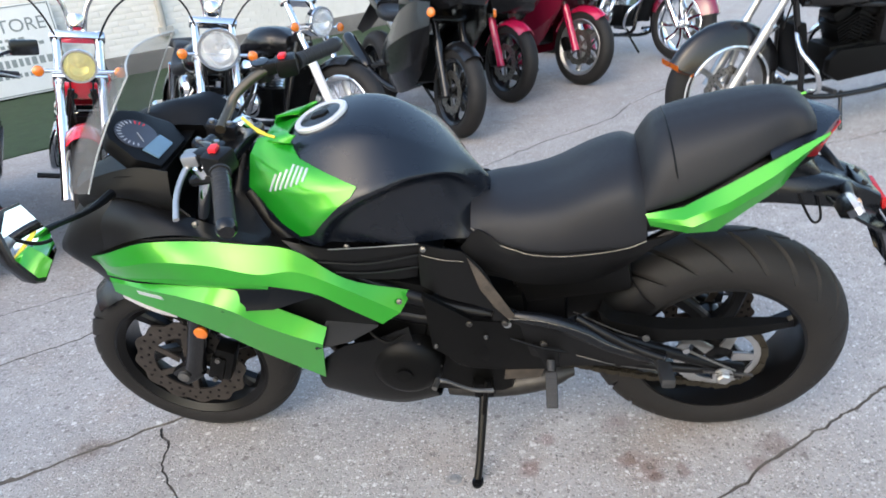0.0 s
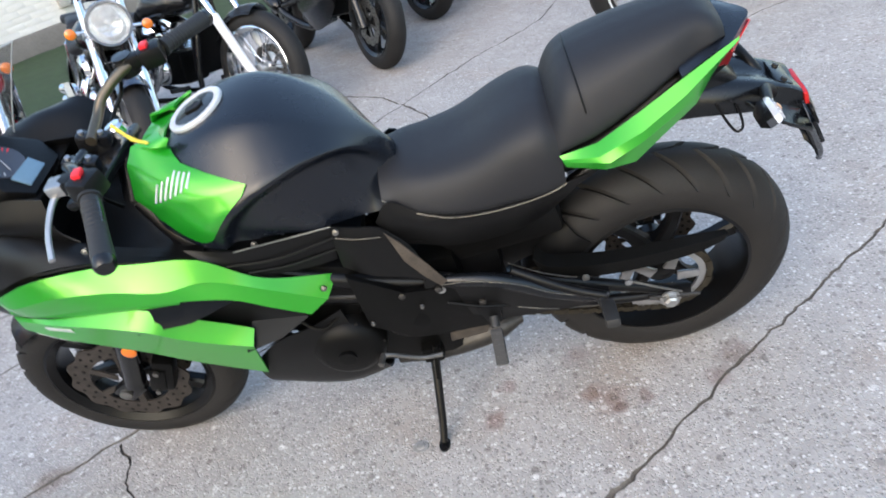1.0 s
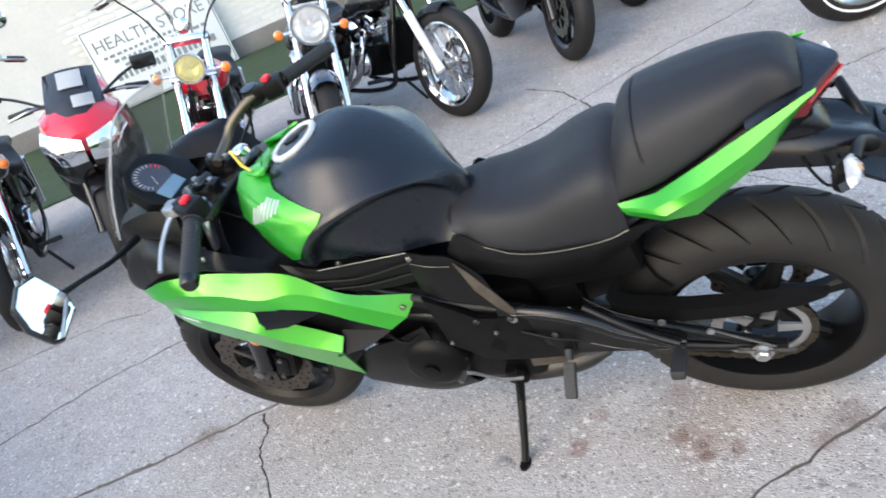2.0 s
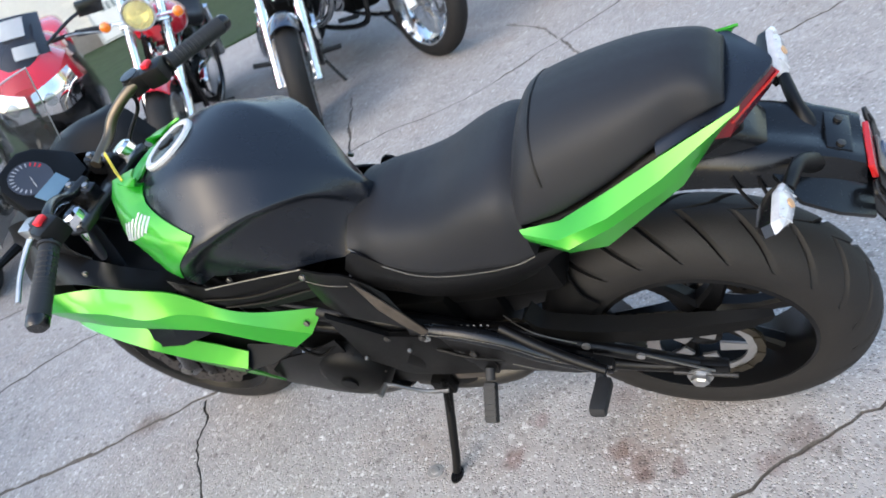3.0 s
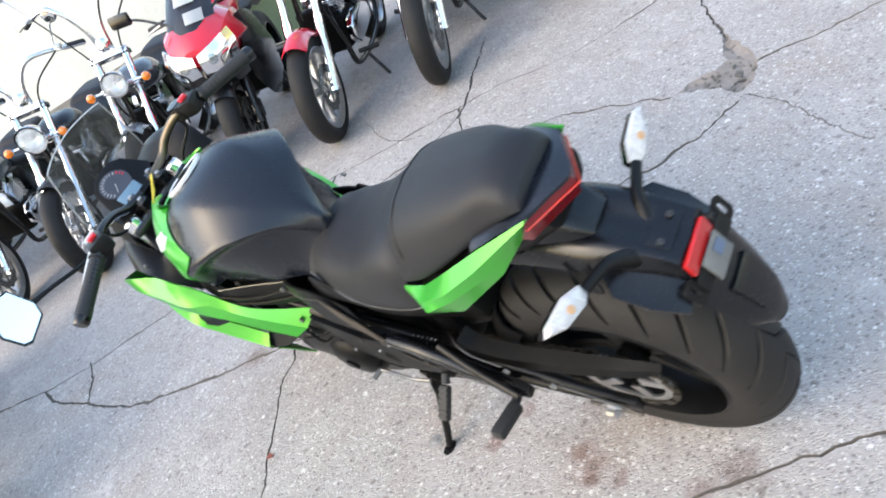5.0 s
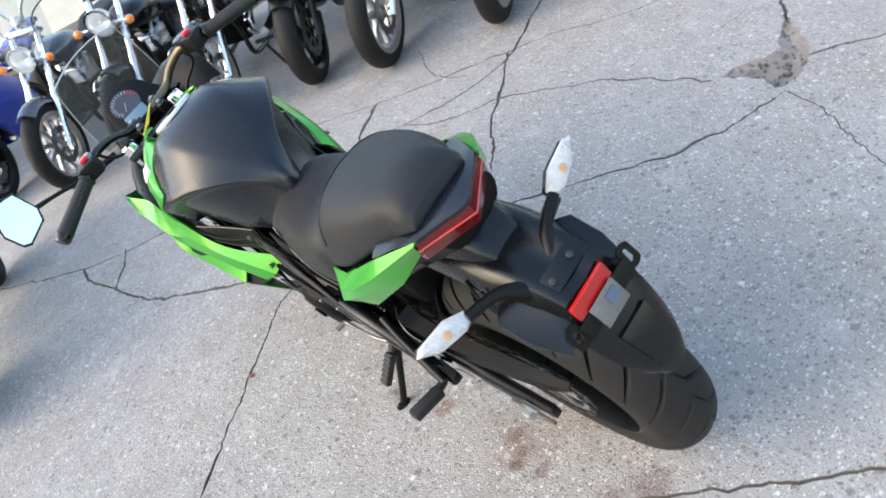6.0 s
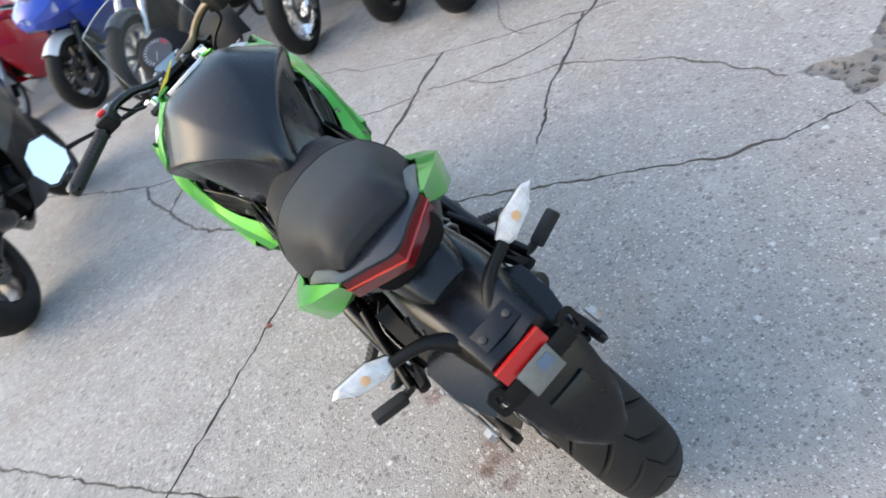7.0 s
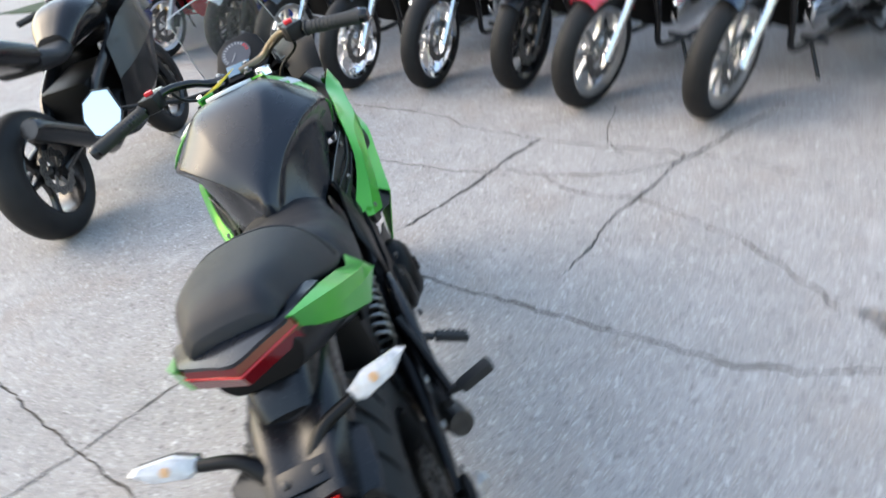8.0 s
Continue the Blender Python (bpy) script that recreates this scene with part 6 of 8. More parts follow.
for s in (1, -1):
    bm = bmesh.new()
    lathe(bm, [(0.001, 0.075), (0.055, 0.073), (0.075, 0.062), (0.088, 0.045), (0.090, 0.0), (0.001, 0)], (0.005, -0.118 * s, 0.375), (0, -s, 0), 32)
    lathe(bm, [(0.001, 0.055), (0.045, 0.053), (0.058, 0.042), (0.062, 0.0), (0.001, 0)], (0.165, -0.118 * s, 0.420), (0, -s, 0), 28)
    part("engine_cover", bm, ENGINE, engine, "round black engine cover")
    bm = bmesh.new()
    lathe(bm, [(0.001, 0), (0.020, 0), (0.020, 0.006), (0.001, 0.007)], (0.005, -0.193 * s, 0.375), (0, -s, 0), 20)
    part("filler_plug", bm, ENGINE, engine)
    for k in range(6):
        a = 2 * math.pi * k / 6
        bm = bmesh.new()
        lathe(bm, [(0.001, 0), (0.005, 0), (0.005, 0.007), (0.001, 0.008)], (0.005 + 0.083 * math.cos(a), -0.160 * s, 0.375 + 0.083 * math.sin(a)), (0, -s, 0), 8)
        part("cover_bolt", bm, DULL_STEEL, engine)
    bm = bmesh.new()
    tube(bm, mir([(-0.27, -0.07, 0.84), (-0.20, -0.115, 0.74), (-0.06, -0.135, 0.63), (0.10, -0.135, 0.55), (0.25, -0.130, 0.495), (0.33, -0.12, 0.44)], s), 0.021, 12, 4)
    tube(bm, mir([(-0.25, -0.06, 0.74), (-0.15, -0.12, 0.60), (0.0, -0.13, 0.52), (0.25, -0.125, 0.46)], s), 0.018, 12, 4)
    tube(bm, mir([(0.16, -0.12, 0.66), (0.36, -0.115, 0.60), (0.56, -0.105, 0.665), (0.80, -0.075, 0.80)], s), 0.014, 10, 4)
    part("frame_tube", bm, SATIN, bike, "satin black frame tube")
    bm = bmesh.new()
    slab(bm, mir([(0.235, -0.156, 0.560), (0.275, -0.156, 0.525), (0.37, -0.156, 0.500), (0.42, -0.156, 0.482), (0.53, -0.165, 0.420), (0.605, -0.175, 0.412), (0.600, -0.175, 0.385), (0.52, -0.165, 0.372), (0.40, -0.146, 0.365), (0.31, -0.146, 0.350), (0.25, -0.150, 0.400), (0.215, -0.156, 0.480)], s), (0, 0.020, 0), 0.006)
    plate = part("pivot_plate", bm, PLASTIC, bike, "black swingarm pivot plate")
    for x, z in ((0.254, 0.512), (0.174, 0.514), (0.335, 0.445)):
        bm = bmesh.new()
        lathe(bm, [(0.001, 0), (0.008, 0), (0.008, 0.006), (0.005, 0.008), (0.001, 0.008)], (x, -0.167 * s, z), (0, -s, 0), 12)
        part("bolt", bm, DULL_STEEL, plate)
    # Swingarm of two joined tubes, axle block, adjuster.
    bm = bmesh.new()
    tube(bm, mir([(0.34, -0.115, 0.435), (0.46, -0.128, 0.435), (0.58, -0.132, 0.385), (0.74, -0.128, 0.312)], s), [0.024, 0.020, 0.015, 0.012], 12, 5)
    tube(bm, mir([(0.34, -0.115, 0.420), (0.50, -0.126, 0.350), (0.62, -0.130, 0.318), (0.76, -0.128, 0.300)], s), [0.020, 0.016, 0.012, 0.010], 12, 5)
    block(bm, (0.748, -0.128 * s, 0.304), (0.075, 0.022, 0.040), Matrix.Rotation(radians(8), 4, "Y"), 0.008)
    part("swingarm", bm, SATIN, bike, "satin black tubular swingarm")
    bm = bmesh.new()
    lathe(bm, [(0.001, 0), (0.017, 0), (0.017, 0.014), (0.012, 0.018), (0.001, 0.018)], (0.735, -0.150 * s, 0.308), (0, -s, 0), 6)
    lathe(bm, [(0.001, 0), (0.023, 0), (0.023, 0.004), (0.001, 0.004)], (0.735, -0.149 * s, 0.308), (0, -s, 0), 24)
    part("axle_nut", bm, ALLOY, bike, "bright axle nut")
    bm = bmesh.new()
    tube(bm, mir([(0.69, -0.15, 0.322), (0.80, -0.15, 0.306)], s), 0.004, 8)
    part("chain_adjuster", bm, DULL_STEEL, bike)
    # Rider peg, passenger peg on a looped hanger.
    bm = bmesh.new()
    slab(bm, mir([(0.31, -0.164, 0.44), (0.37, -0.164, 0.43), (0.365, -0.170, 0.375), (0.335, -0.170, 0.370)], s), (0, 0.012, 0), 0.004)
    part("peg_bracket", bm, SATIN, bike)
    bm = bmesh.new()
    tube(bm, mir([(0.348, -0.172, 0.392), (0.348, -0.192, 0.378)], s), 0.010, 10)
    mid_y = -0.230 if s > 0 else 0.208
    turn = Matrix.Rotation(radians(32 * s), 4, "X")
    block(bm, (0.348, mid_y, 0.356), (0.027, 0.080, 0.017), turn, 0.005)
    peg = part("foot_peg", bm, GRIP, bike, "ribbed rubber foot peg")
    for k in range(6):
        bm = bmesh.new()
        block(bm, Vector((0.348, mid_y, 0.356)) + turn.to_3x3() @ Vector((0, -0.030 + 0.012 * k, 0.009)), (0.025, 0.006, 0.003), turn, 0)
        part("rib", bm, GRIP, peg)
    bm = bmesh.new()
    tube(bm, mir([(0.41, -0.150, 0.503), (0.47, -0.168, 0.470), (0.53, -0.182, 0.438), (0.592, -0.195, 0.415)], s), 0.0105, 10, 5)
    hanger = part("peg_hanger", bm, SATIN, bike, "looped black passenger peg hanger")
    bm = bmesh.new()
    tube(bm, mir([(0.582, -0.195, 0.410), (0.584, -0.215, 0.412)], s), 0.010, 10)
    block(bm, (0.592, -0.252 if s > 0 else 0.230, 0.426), (0.030, 0.080, 0.022), Matrix.Rotation(radians(-17 * s), 4, "X"), 0.007)
    part("peg", bm, GRIP, hanger, "folding passenger foot peg")
    for p in ((0.560, -0.158, 0.443), (0.648, -0.155, 0.398)):
        bm = bmesh.new()
        lathe(bm, [(0.001, 0), (0.008, 0), (0.008, 0.005), (0.001, 0.006)], mir([p], s)[0], (0, -s, 0), 10)
        part("bolt", bm, ALLOY, hanger)
bm = bmesh.new()
block(bm, (0.40, 0, 0.60), (0.26, 0.17, 0.20), Matrix.Rotation(radians(-6), 4, "Y"), 0.02)
block(bm, (0.33, 0, 0.46), (0.12, 0.16, 0.20), None, 0.02)
part("battery_box", bm, PLASTIC, bike, "black battery box and inner guard")
# Stout rail from the pivot to the passenger peg, and a row of small bright studs above it.
for s in (1, -1):
    bm = bmesh.new()
    tube(bm, mir([(0.258, -0.160, 0.528), (0.300, -0.164, 0.522), (0.360, -0.167, 0.508), (0.420, -0.169, 0.478), (0.480, -0.172, 0.438), (0.560, -0.176, 0.405), (0.600, -0.178, 0.398)], s), [0.010, 0.015, 0.017, 0.017, 0.015, 0.013], 14, 5)
    part("frame_rail", bm, FENDER_BLACK, bike, "gloss black frame rail")
for k in range(11):
    bm = bmesh.new()
    lathe(bm, [(0.001, 0), (0.0032, 0), (0.0028, 0.003), (0.001, 0.004)], (0.236 + 0.0137 * k, -0.130, 0.491 - 0.0010 * k), (0, -0.7, 0.7), 8)
    part("stud", bm, STEEL, bike)
# Spring of the offset rear shock, seen low between tank and wheel.
bm = bmesh.new()
tube(bm, [(0.30 + 0.0026 * k, 0.085 + math.cos(k * 0.62) * 0.030, 0.555 - 0.0005 * k + math.sin(k * 0.62) * 0.030) for k in range(80)], 0.005, 6)
part("shock_spring", bm, STEEL, bike)
# Chain guard and hugger.
part("chain_guard", shell([
    [(0.470, -0.100, 0.512), (0.492, -0.106, 0.484), (0.540, -0.106, 0.470), (0.600, -0.102, 0.452), (0.665, -0.097, 0.442), (0.742, -0.094, 0.437), (0.818, -0.092, 0.434), (0.872, -0.088, 0.426)],
    [(0.460, -0.138, 0.510), (0.485, -0.140, 0.481), (0.536, -0.140, 0.465), (0.595, -0.134, 0.446), (0.661, -0.127, 0.435), (0.742, -0.120, 0.430), (0.818, -0.112, 0.427), (0.875, -0.100, 0.422)],
    [(0.466, -0.142, 0.482), (0.495, -0.143, 0.450), (0.545, -0.142, 0.432), (0.605, -0.136, 0.412), (0.668, -0.129, 0.402), (0.742, -0.122, 0.398), (0.818, -0.114, 0.402), (0.866, -0.102, 0.408)]], 0.004, 4, 3, 1, True), ENGINE, bike, "black chain guard", sharp=0)
bm = bmesh.new()
rows = []
for k in range(13):
    a = radians(-86 + 44 * k / 12)
    ring = [(-0.090, 0.225), (-0.090, 0.250)] + [(u * 0.088, 0.318 - 0.05 * abs(u) ** 2.5) for u in [j / 8 * 2 - 1 for j in range(9)]] + [(0.090, 0.250), (0.090, 0.225)]
    rows.append([Vector((0.738 + math.sin(a) * r, y, 0.303 + math.cos(a) * r)) for y, r in ring])
grid(bm, rows)
bmesh.ops.recalc_face_normals(bm, faces=bm.faces[:])
bmesh.ops.solidify(bm, geom=bm.faces[:], thickness=0.004)
part("hugger", bm, PLASTIC, bike, "black inner rear mudguard")
# Silencer under the engine.
bm = body([(0.08, [(0, 0.265), (0.07, 0.26), (0.11, 0.235), (0.10, 0.20), (0, 0.185)]), (0.20, [(0, 0.275), (0.08, 0.27), (0.125, 0.24), (0.11, 0.20), (0, 0.18)]), (0.33, [(0, 0.29), (0.08, 0.285), (0.12, 0.255), (0.10, 0.215), (0, 0.20)]), (0.40, [(0, 0.285), (0.05, 0.28), (0.09, 0.26), (0.07, 0.235), (0, 0.23)])], 4, 4)
part("silencer", bm, DULL_STEEL, bike, "dull steel under-engine silencer")
bm = bmesh.new()
tube(bm, [(0.40, 0.09, 0.26), (0.47, 0.13, 0.255), (0.52, 0.15, 0.26)], [0.04, 0.036, 0.030], 16, 4)
part("exhaust_tip", bm, DULL_STEEL, bike)
for y in (-0.06, 0.06):
    bm = bmesh.new()
    tube(bm, [(-0.12, y, 0.60), (-0.20, y, 0.52), (-0.21, y, 0.38), (-0.13, y * 0.8, 0.27), (0.08, y * 0.6, 0.235)], 0.020, 12, 5)
    part("exhaust_pipe", bm, DULL_STEEL, bike)
bm = bmesh.new()
block(bm, (-0.235, 0, 0.56), (0.03, 0.30, 0.26), Matrix.Rotation(radians(-10), 4, "Y"), 0.006)
part("radiator", bm, ENGINE, bike)
# Gear lever and its rod.
bm = bmesh.new()
tube(bm, [(0.205, -0.168, 0.288), (0.165, -0.176, 0.298), (0.130, -0.180, 0.318), (0.100, -0.182, 0.338), (0.078, -0.184, 0.345)], [0.006, 0.0045, 0.0045, 0.006], 8, 4)
tube(bm, [(0.079, -0.182, 0.345), (0.074, -0.212, 0.347)], 0.007, 10)
part("gear_lever", bm, STEEL, bike, "bright alloy gear lever")
bm = bmesh.new()
tube(bm, [(0.38, -0.172, 0.485), (0.46, -0.178, 0.44), (0.545, -0.182, 0.40)], 0.005, 8, 4)
part("linkage_rod", bm, SATIN, bike)
# Side stand, down.
bm = bmesh.new()
tube(bm, [(0.178, -0.130, 0.262), (0.173, -0.165, 0.222), (0.158, -0.240, 0.118), (0.150, -0.270, 0.078)], [0.013, 0.011, 0.010, 0.010], 12, 4)
stand = part("side_stand", bm, SATIN, bike, "black side stand, folded down")
bm = bmesh.new()
slab(bm, [(0.150 + 0.015 * math.cos(a), y, -0.2549 * y + 0.001) for a, y in ((radians(30 * k), -0.276 + 0.023 * math.sin(radians(30 * k))) for k in range(12))], (0, 0.002, 0.009), 0.003)
part("foot", bm, GLOSS, stand)
bm = bmesh.new()
block(bm, (0.178, -0.135, 0.268), (0.05, 0.04, 0.05), None, 0.008)
tube(bm, [(0.19, -0.15, 0.30), (0.175, -0.18, 0.215)], 0.006, 8)
part("stand_bracket", bm, ENGINE, bike)

# Small things on the engine's left side: pivot nut, heat shield, wiring.
bm = bmesh.new()
lathe(bm, [(0.001, 0.007), (0.005, 0.007), (0.006, 0.003), (0.0095, 0.003), (0.0095, 0), (0.001, 0)], (0.258, -0.166, 0.505), (0, -1, 0), 18)
part("pivot_nut", bm, ALLOY, bike, "bright swingarm pivot nut")
bm = bmesh.new()
slab(bm, [(0.240, -0.152, 0.352), (0.335, -0.150, 0.352), (0.320, -0.146, 0.312), (0.232, -0.146, 0.305)], (0, 0.008, 0), 0.003)
part("heat_shield", bm, BROWN_STEEL_SHEEN, bike, "heat-tinted steel exhaust shield")
for pts in ([(0.02, -0.160, 0.480), (-0.02, -0.178, 0.470), (-0.06, -0.170, 0.500), (-0.08, -0.150, 0.560)], [(0.26, -0.166, 0.46), (0.34, -0.172, 0.43), (0.44, -0.160, 0.40), (0.56, -0.150, 0.40)]):
    bm = bmesh.new()
    tube(bm, pts, 0.004, 7, 5)
    part("wire", bm, ENGINE, bike)
for x, z in ((-0.045, 0.318), (0.055, 0.318), (0.09, 0.452), (0.208, 0.476)):
    bm = bmesh.new()
    lathe(bm, [(0.001, 0.006), (0.004, 0.006), (0.0055, 0.002), (0.0055, 0), (0.001, 0)], (x, -0.1745 if z > 0.4 else -0.165, z), (0, -1, 0), 10)
    part("bolt", bm, STEEL, bike)

# Pale lines added as edge highlights: swingarm top, chain guard, lower arm, side cover; a dark splash guard behind the
# battery box.
for line, r in (([(0.404, -0.112, 0.486), (0.437, -0.135, 0.486), (0.469, -0.148, 0.475), (0.497, -0.151, 0.462), (0.519, -0.151, 0.450), (0.542, -0.153, 0.443)], 0.0014),
                ([(0.262, -0.176, 0.530), (0.332, -0.180, 0.524), (0.421, -0.185, 0.492), (0.480, -0.188, 0.452), (0.560, -0.190, 0.417)], 0.0008),
                ([(0.655, -0.152, 0.392), (0.708, -0.149, 0.354), (0.762, -0.146, 0.318)], 0.0028),
                ([(0.406, -0.176, 0.412), (0.474, -0.178, 0.386), (0.534, -0.150, 0.339), (0.586, -0.150, 0.330)], 0.0012),
                ([(0.092, -0.152, 0.700), (0.134, -0.160, 0.692), (0.180, -0.160, 0.684)], 0.0009)):
    bm = bmesh.new()
    tube(bm, line, r, 6, 4)
    part("edge_glint", bm, STEEL, bike, "thin pale line for an edge highlight")
# Tan strip: warm light on the black cover's edge, put in as colour.
bm = bmesh.new()
slab(bm, [(0.190, -0.158, 0.692), (0.212, -0.160, 0.660), (0.246, -0.164, 0.596), (0.280, -0.170, 0.530), (0.262, -0.172, 0.526), (0.236, -0.170, 0.562), (0.208, -0.166, 0.612)], (0, 0.003, 0), 0.001)
part("cover_sheen", bm, BROWN_STEEL_SHEEN, bike, "tan strip for the sheen on the side cover's edge")
bm = bmesh.new()
slab(bm, [(0.340, -0.045, 0.560), (0.500, -0.030, 0.560), (0.500, -0.030, 0.440), (0.340, -0.045, 0.400)], (0, 0.03, 0), 0.004)
part("splash_guard", bm, PLASTIC, bike)

# ---- the row of parked motorcycles ----
ROW = "motorcycles parked in a row"


def parked(name, x, y, heading, lean, label, nose=-0.72):
    """Root of a parked motorcycle whose front tyre stands at x, y and which points along heading (degrees)."""
    m = Matrix.Translation((x, y, 0)) @ Matrix.Rotation(radians(heading - 180), 4, "Z") @ Matrix.Rotation(radians(lean), 4, "X") @ Matrix.Translation((-nose, 0, 0))
    return thing(name, m, label, "motorcycle", ROW)


def bulb_signal(root, p, face=(-1, 0, 0), r=0.028, label="round amber turn signal"):
    bm = bmesh.new()
    lathe(bm, [(0.001, -0.03), (r * 0.6, -0.026), (r, -0.004), (r, 0)], p, face, 16)
    s = part("turn_signal", bm, CHROME, root)
    bm = bmesh.new()
    lathe(bm, [(r * 0.95, 0), (r * 0.9, 0.008), (r * 0.5, 0.015), (0.001, 0.017)], p, face, 16)
    part("lens", bm, AMBER, s, label)


def round_lamp(root, p, r, face, lens=None, shell_mat=CHROME, label="round headlight"):
    """A bucket with a bright bowl, a bulb and a clear or tinted glass in front."""
    bm = bmesh.new()
    lathe(bm, [(0.001, -r * 1.25), (r * 0.45, -r * 1.15), (r * 0.85, -r * 0.7), (r, -r * 0.1), (r * 1.06, 0), (r * 1.04, 0.012), (r * 0.93, 0.012), (r * 0.90, -0.004), (r * 0.72, -r * 0.34), (r * 0.36, -r * 0.55), (0.001, -r * 0.6)], p, face, 32)
    h = part("headlight", bm, shell_mat, root, label)
    bm = bmesh.new()
    lathe(bm, [(0.001, -r * 0.55), (r * 0.13, -r * 0.5), (r * 0.15, -r * 0.2), (0.001, -r * 0.12)], p, face, 12)
    part("bulb", bm, ALLOY, h)
    bm = bmesh.new()
    lathe(bm, [(r * 0.925, 0.004), (r * 0.8, r * 0.10), (r * 0.4, r * 0.18), (0.001, r * 0.20)], p, face, 28)
    part("lens", bm, lens or LAMP_GLASS, h)


LAMP_GLASS = glass("lamp_glass", (0.95, 0.96, 0.97), 0.05, 0.26)
LAMP_GLASS.node_tree.nodes["Principled BSDF"].inputs["Base Color"].default_value = (0.85, 0.86, 0.88, 1)
YELLOW_GLASS = glass("yellowed_lamp_glass", (0.93, 0.90, 0.66), 0.06, 0.3)
YELLOW_GLASS.node_tree.nodes["Principled BSDF"].inputs["Base Color"].default_value = (0.80, 0.76, 0.46, 1)


def fork_legs(root, axle, rake, length, spread, tube_mat, slider_mat, r=0.022, split=0.5):
    d = Vector((math.sin(radians(rake)), 0, math.cos(radians(rake))))
    top = Vector(axle) + d * length
    for s in (-1, 1):
        o = Vector((0, s * spread, 0))
        bm = bmesh.new()
        tube(bm, [Vector(axle) + o + d * length * split, top + o], r, 12)
        part("fork_tube", bm, tube_mat, root)
        bm = bmesh.new()
        tube(bm, [Vector(axle) + o - d * 0.03, Vector(axle) + o + d * 0.05, Vector(axle) + o + d * length * (split + 0.02)], [r * 1.35, r * 1.25, r * 1.3], 12, 3)
        part("fork_slider", bm, slider_mat, root)
    bm = bmesh.new()
    for k in (0.72, 0.97):
        block(bm, Vector(axle) + d * length * k, (0.07, spread * 2 + 0.06, 0.035), Matrix.Rotation(radians(rake), 4, "Y"), 0.008)
    part("fork_yoke", bm, tube_mat, root)
    return top


def fender_arc(root, axle, R, a0, a1, width, mat, name="front_fender", label="", drop=0.05):
    bm = bmesh.new()
    rows = []
    n = 16
    for k in range(n + 1):
        a = radians(a0 + (a1 - a0) * k / n)
        rows.append([Vector((axle[0] + math.sin(a) * (R - drop * abs(u) ** 2.4), axle[1] + u * width, axle[2] + math.cos(a) * (R - drop * abs(u) ** 2.4))) for u in [j / 8 * 2 - 1 for j in range(9)]])
    grid(bm, rows)
    bmesh.ops.recalc_face_normals(bm, faces=bm.faces[:])
    bmesh.ops.solidify(bm, geom=bm.faces[:], thickness=0.004)
    return part(name, bm, mat, root, label)


def engine_twin(root, x, z, metal, case):
    """A V-twin: crankcase, two finned cylinders, round covers."""
    bm = bmesh.new()
    block(bm, (x, 0, z - 0.10), (0.34, 0.20, 0.20), None, 0.04)
    eng = part("engine", bm, case, root, "V-twin engine")
    for s in (-1, 1):
        bm = bmesh.new()
        lathe(bm, [(0.001, 0.05), (0.07, 0.045), (0.09, 0.02), (0.092, 0), (0.001, 0)], (x + 0.03, 0.10 * s, z - 0.10), (0, s, 0), 24)
        part("cover", bm, metal, eng)
        d = Vector((math.sin(radians(24 * s)), 0, math.cos(radians(24 * s))))
        turn = Matrix.Rotation(radians(24 * s), 4, "Y")
        bm = bmesh.new()
        block(bm, Vector((x, 0, z - 0.02)) + d * 0.10, (0.10, 0.11, 0.20), turn, 0.015)
        cyl = part("cylinder", bm, metal, root, "finned cylinder")
        for k in range(8):
            bm = bmesh.new()
            block(bm, Vector((x, 0, z - 0.02)) + d * (0.035 + 0.018 * k), (0.145, 0.15, 0.006), turn, 0)
            part("fin", bm, metal, cyl)
        bm = bmesh.new()
        block(bm, Vector((x, 0, z - 0.02)) + d * 0.205, (0.13, 0.13, 0.05), turn, 0.015)
        part("cylinder_head", bm, metal, cyl)
    bm = bmesh.new()
    lathe(bm, [(0.001, 0.05), (0.05, 0.048), (0.075, 0.03), (0.08, 0), (0.001, 0)], (x, 0.11, z + 0.10), (0, 1, 0), 24)
    part("air_cleaner", bm, metal, eng)


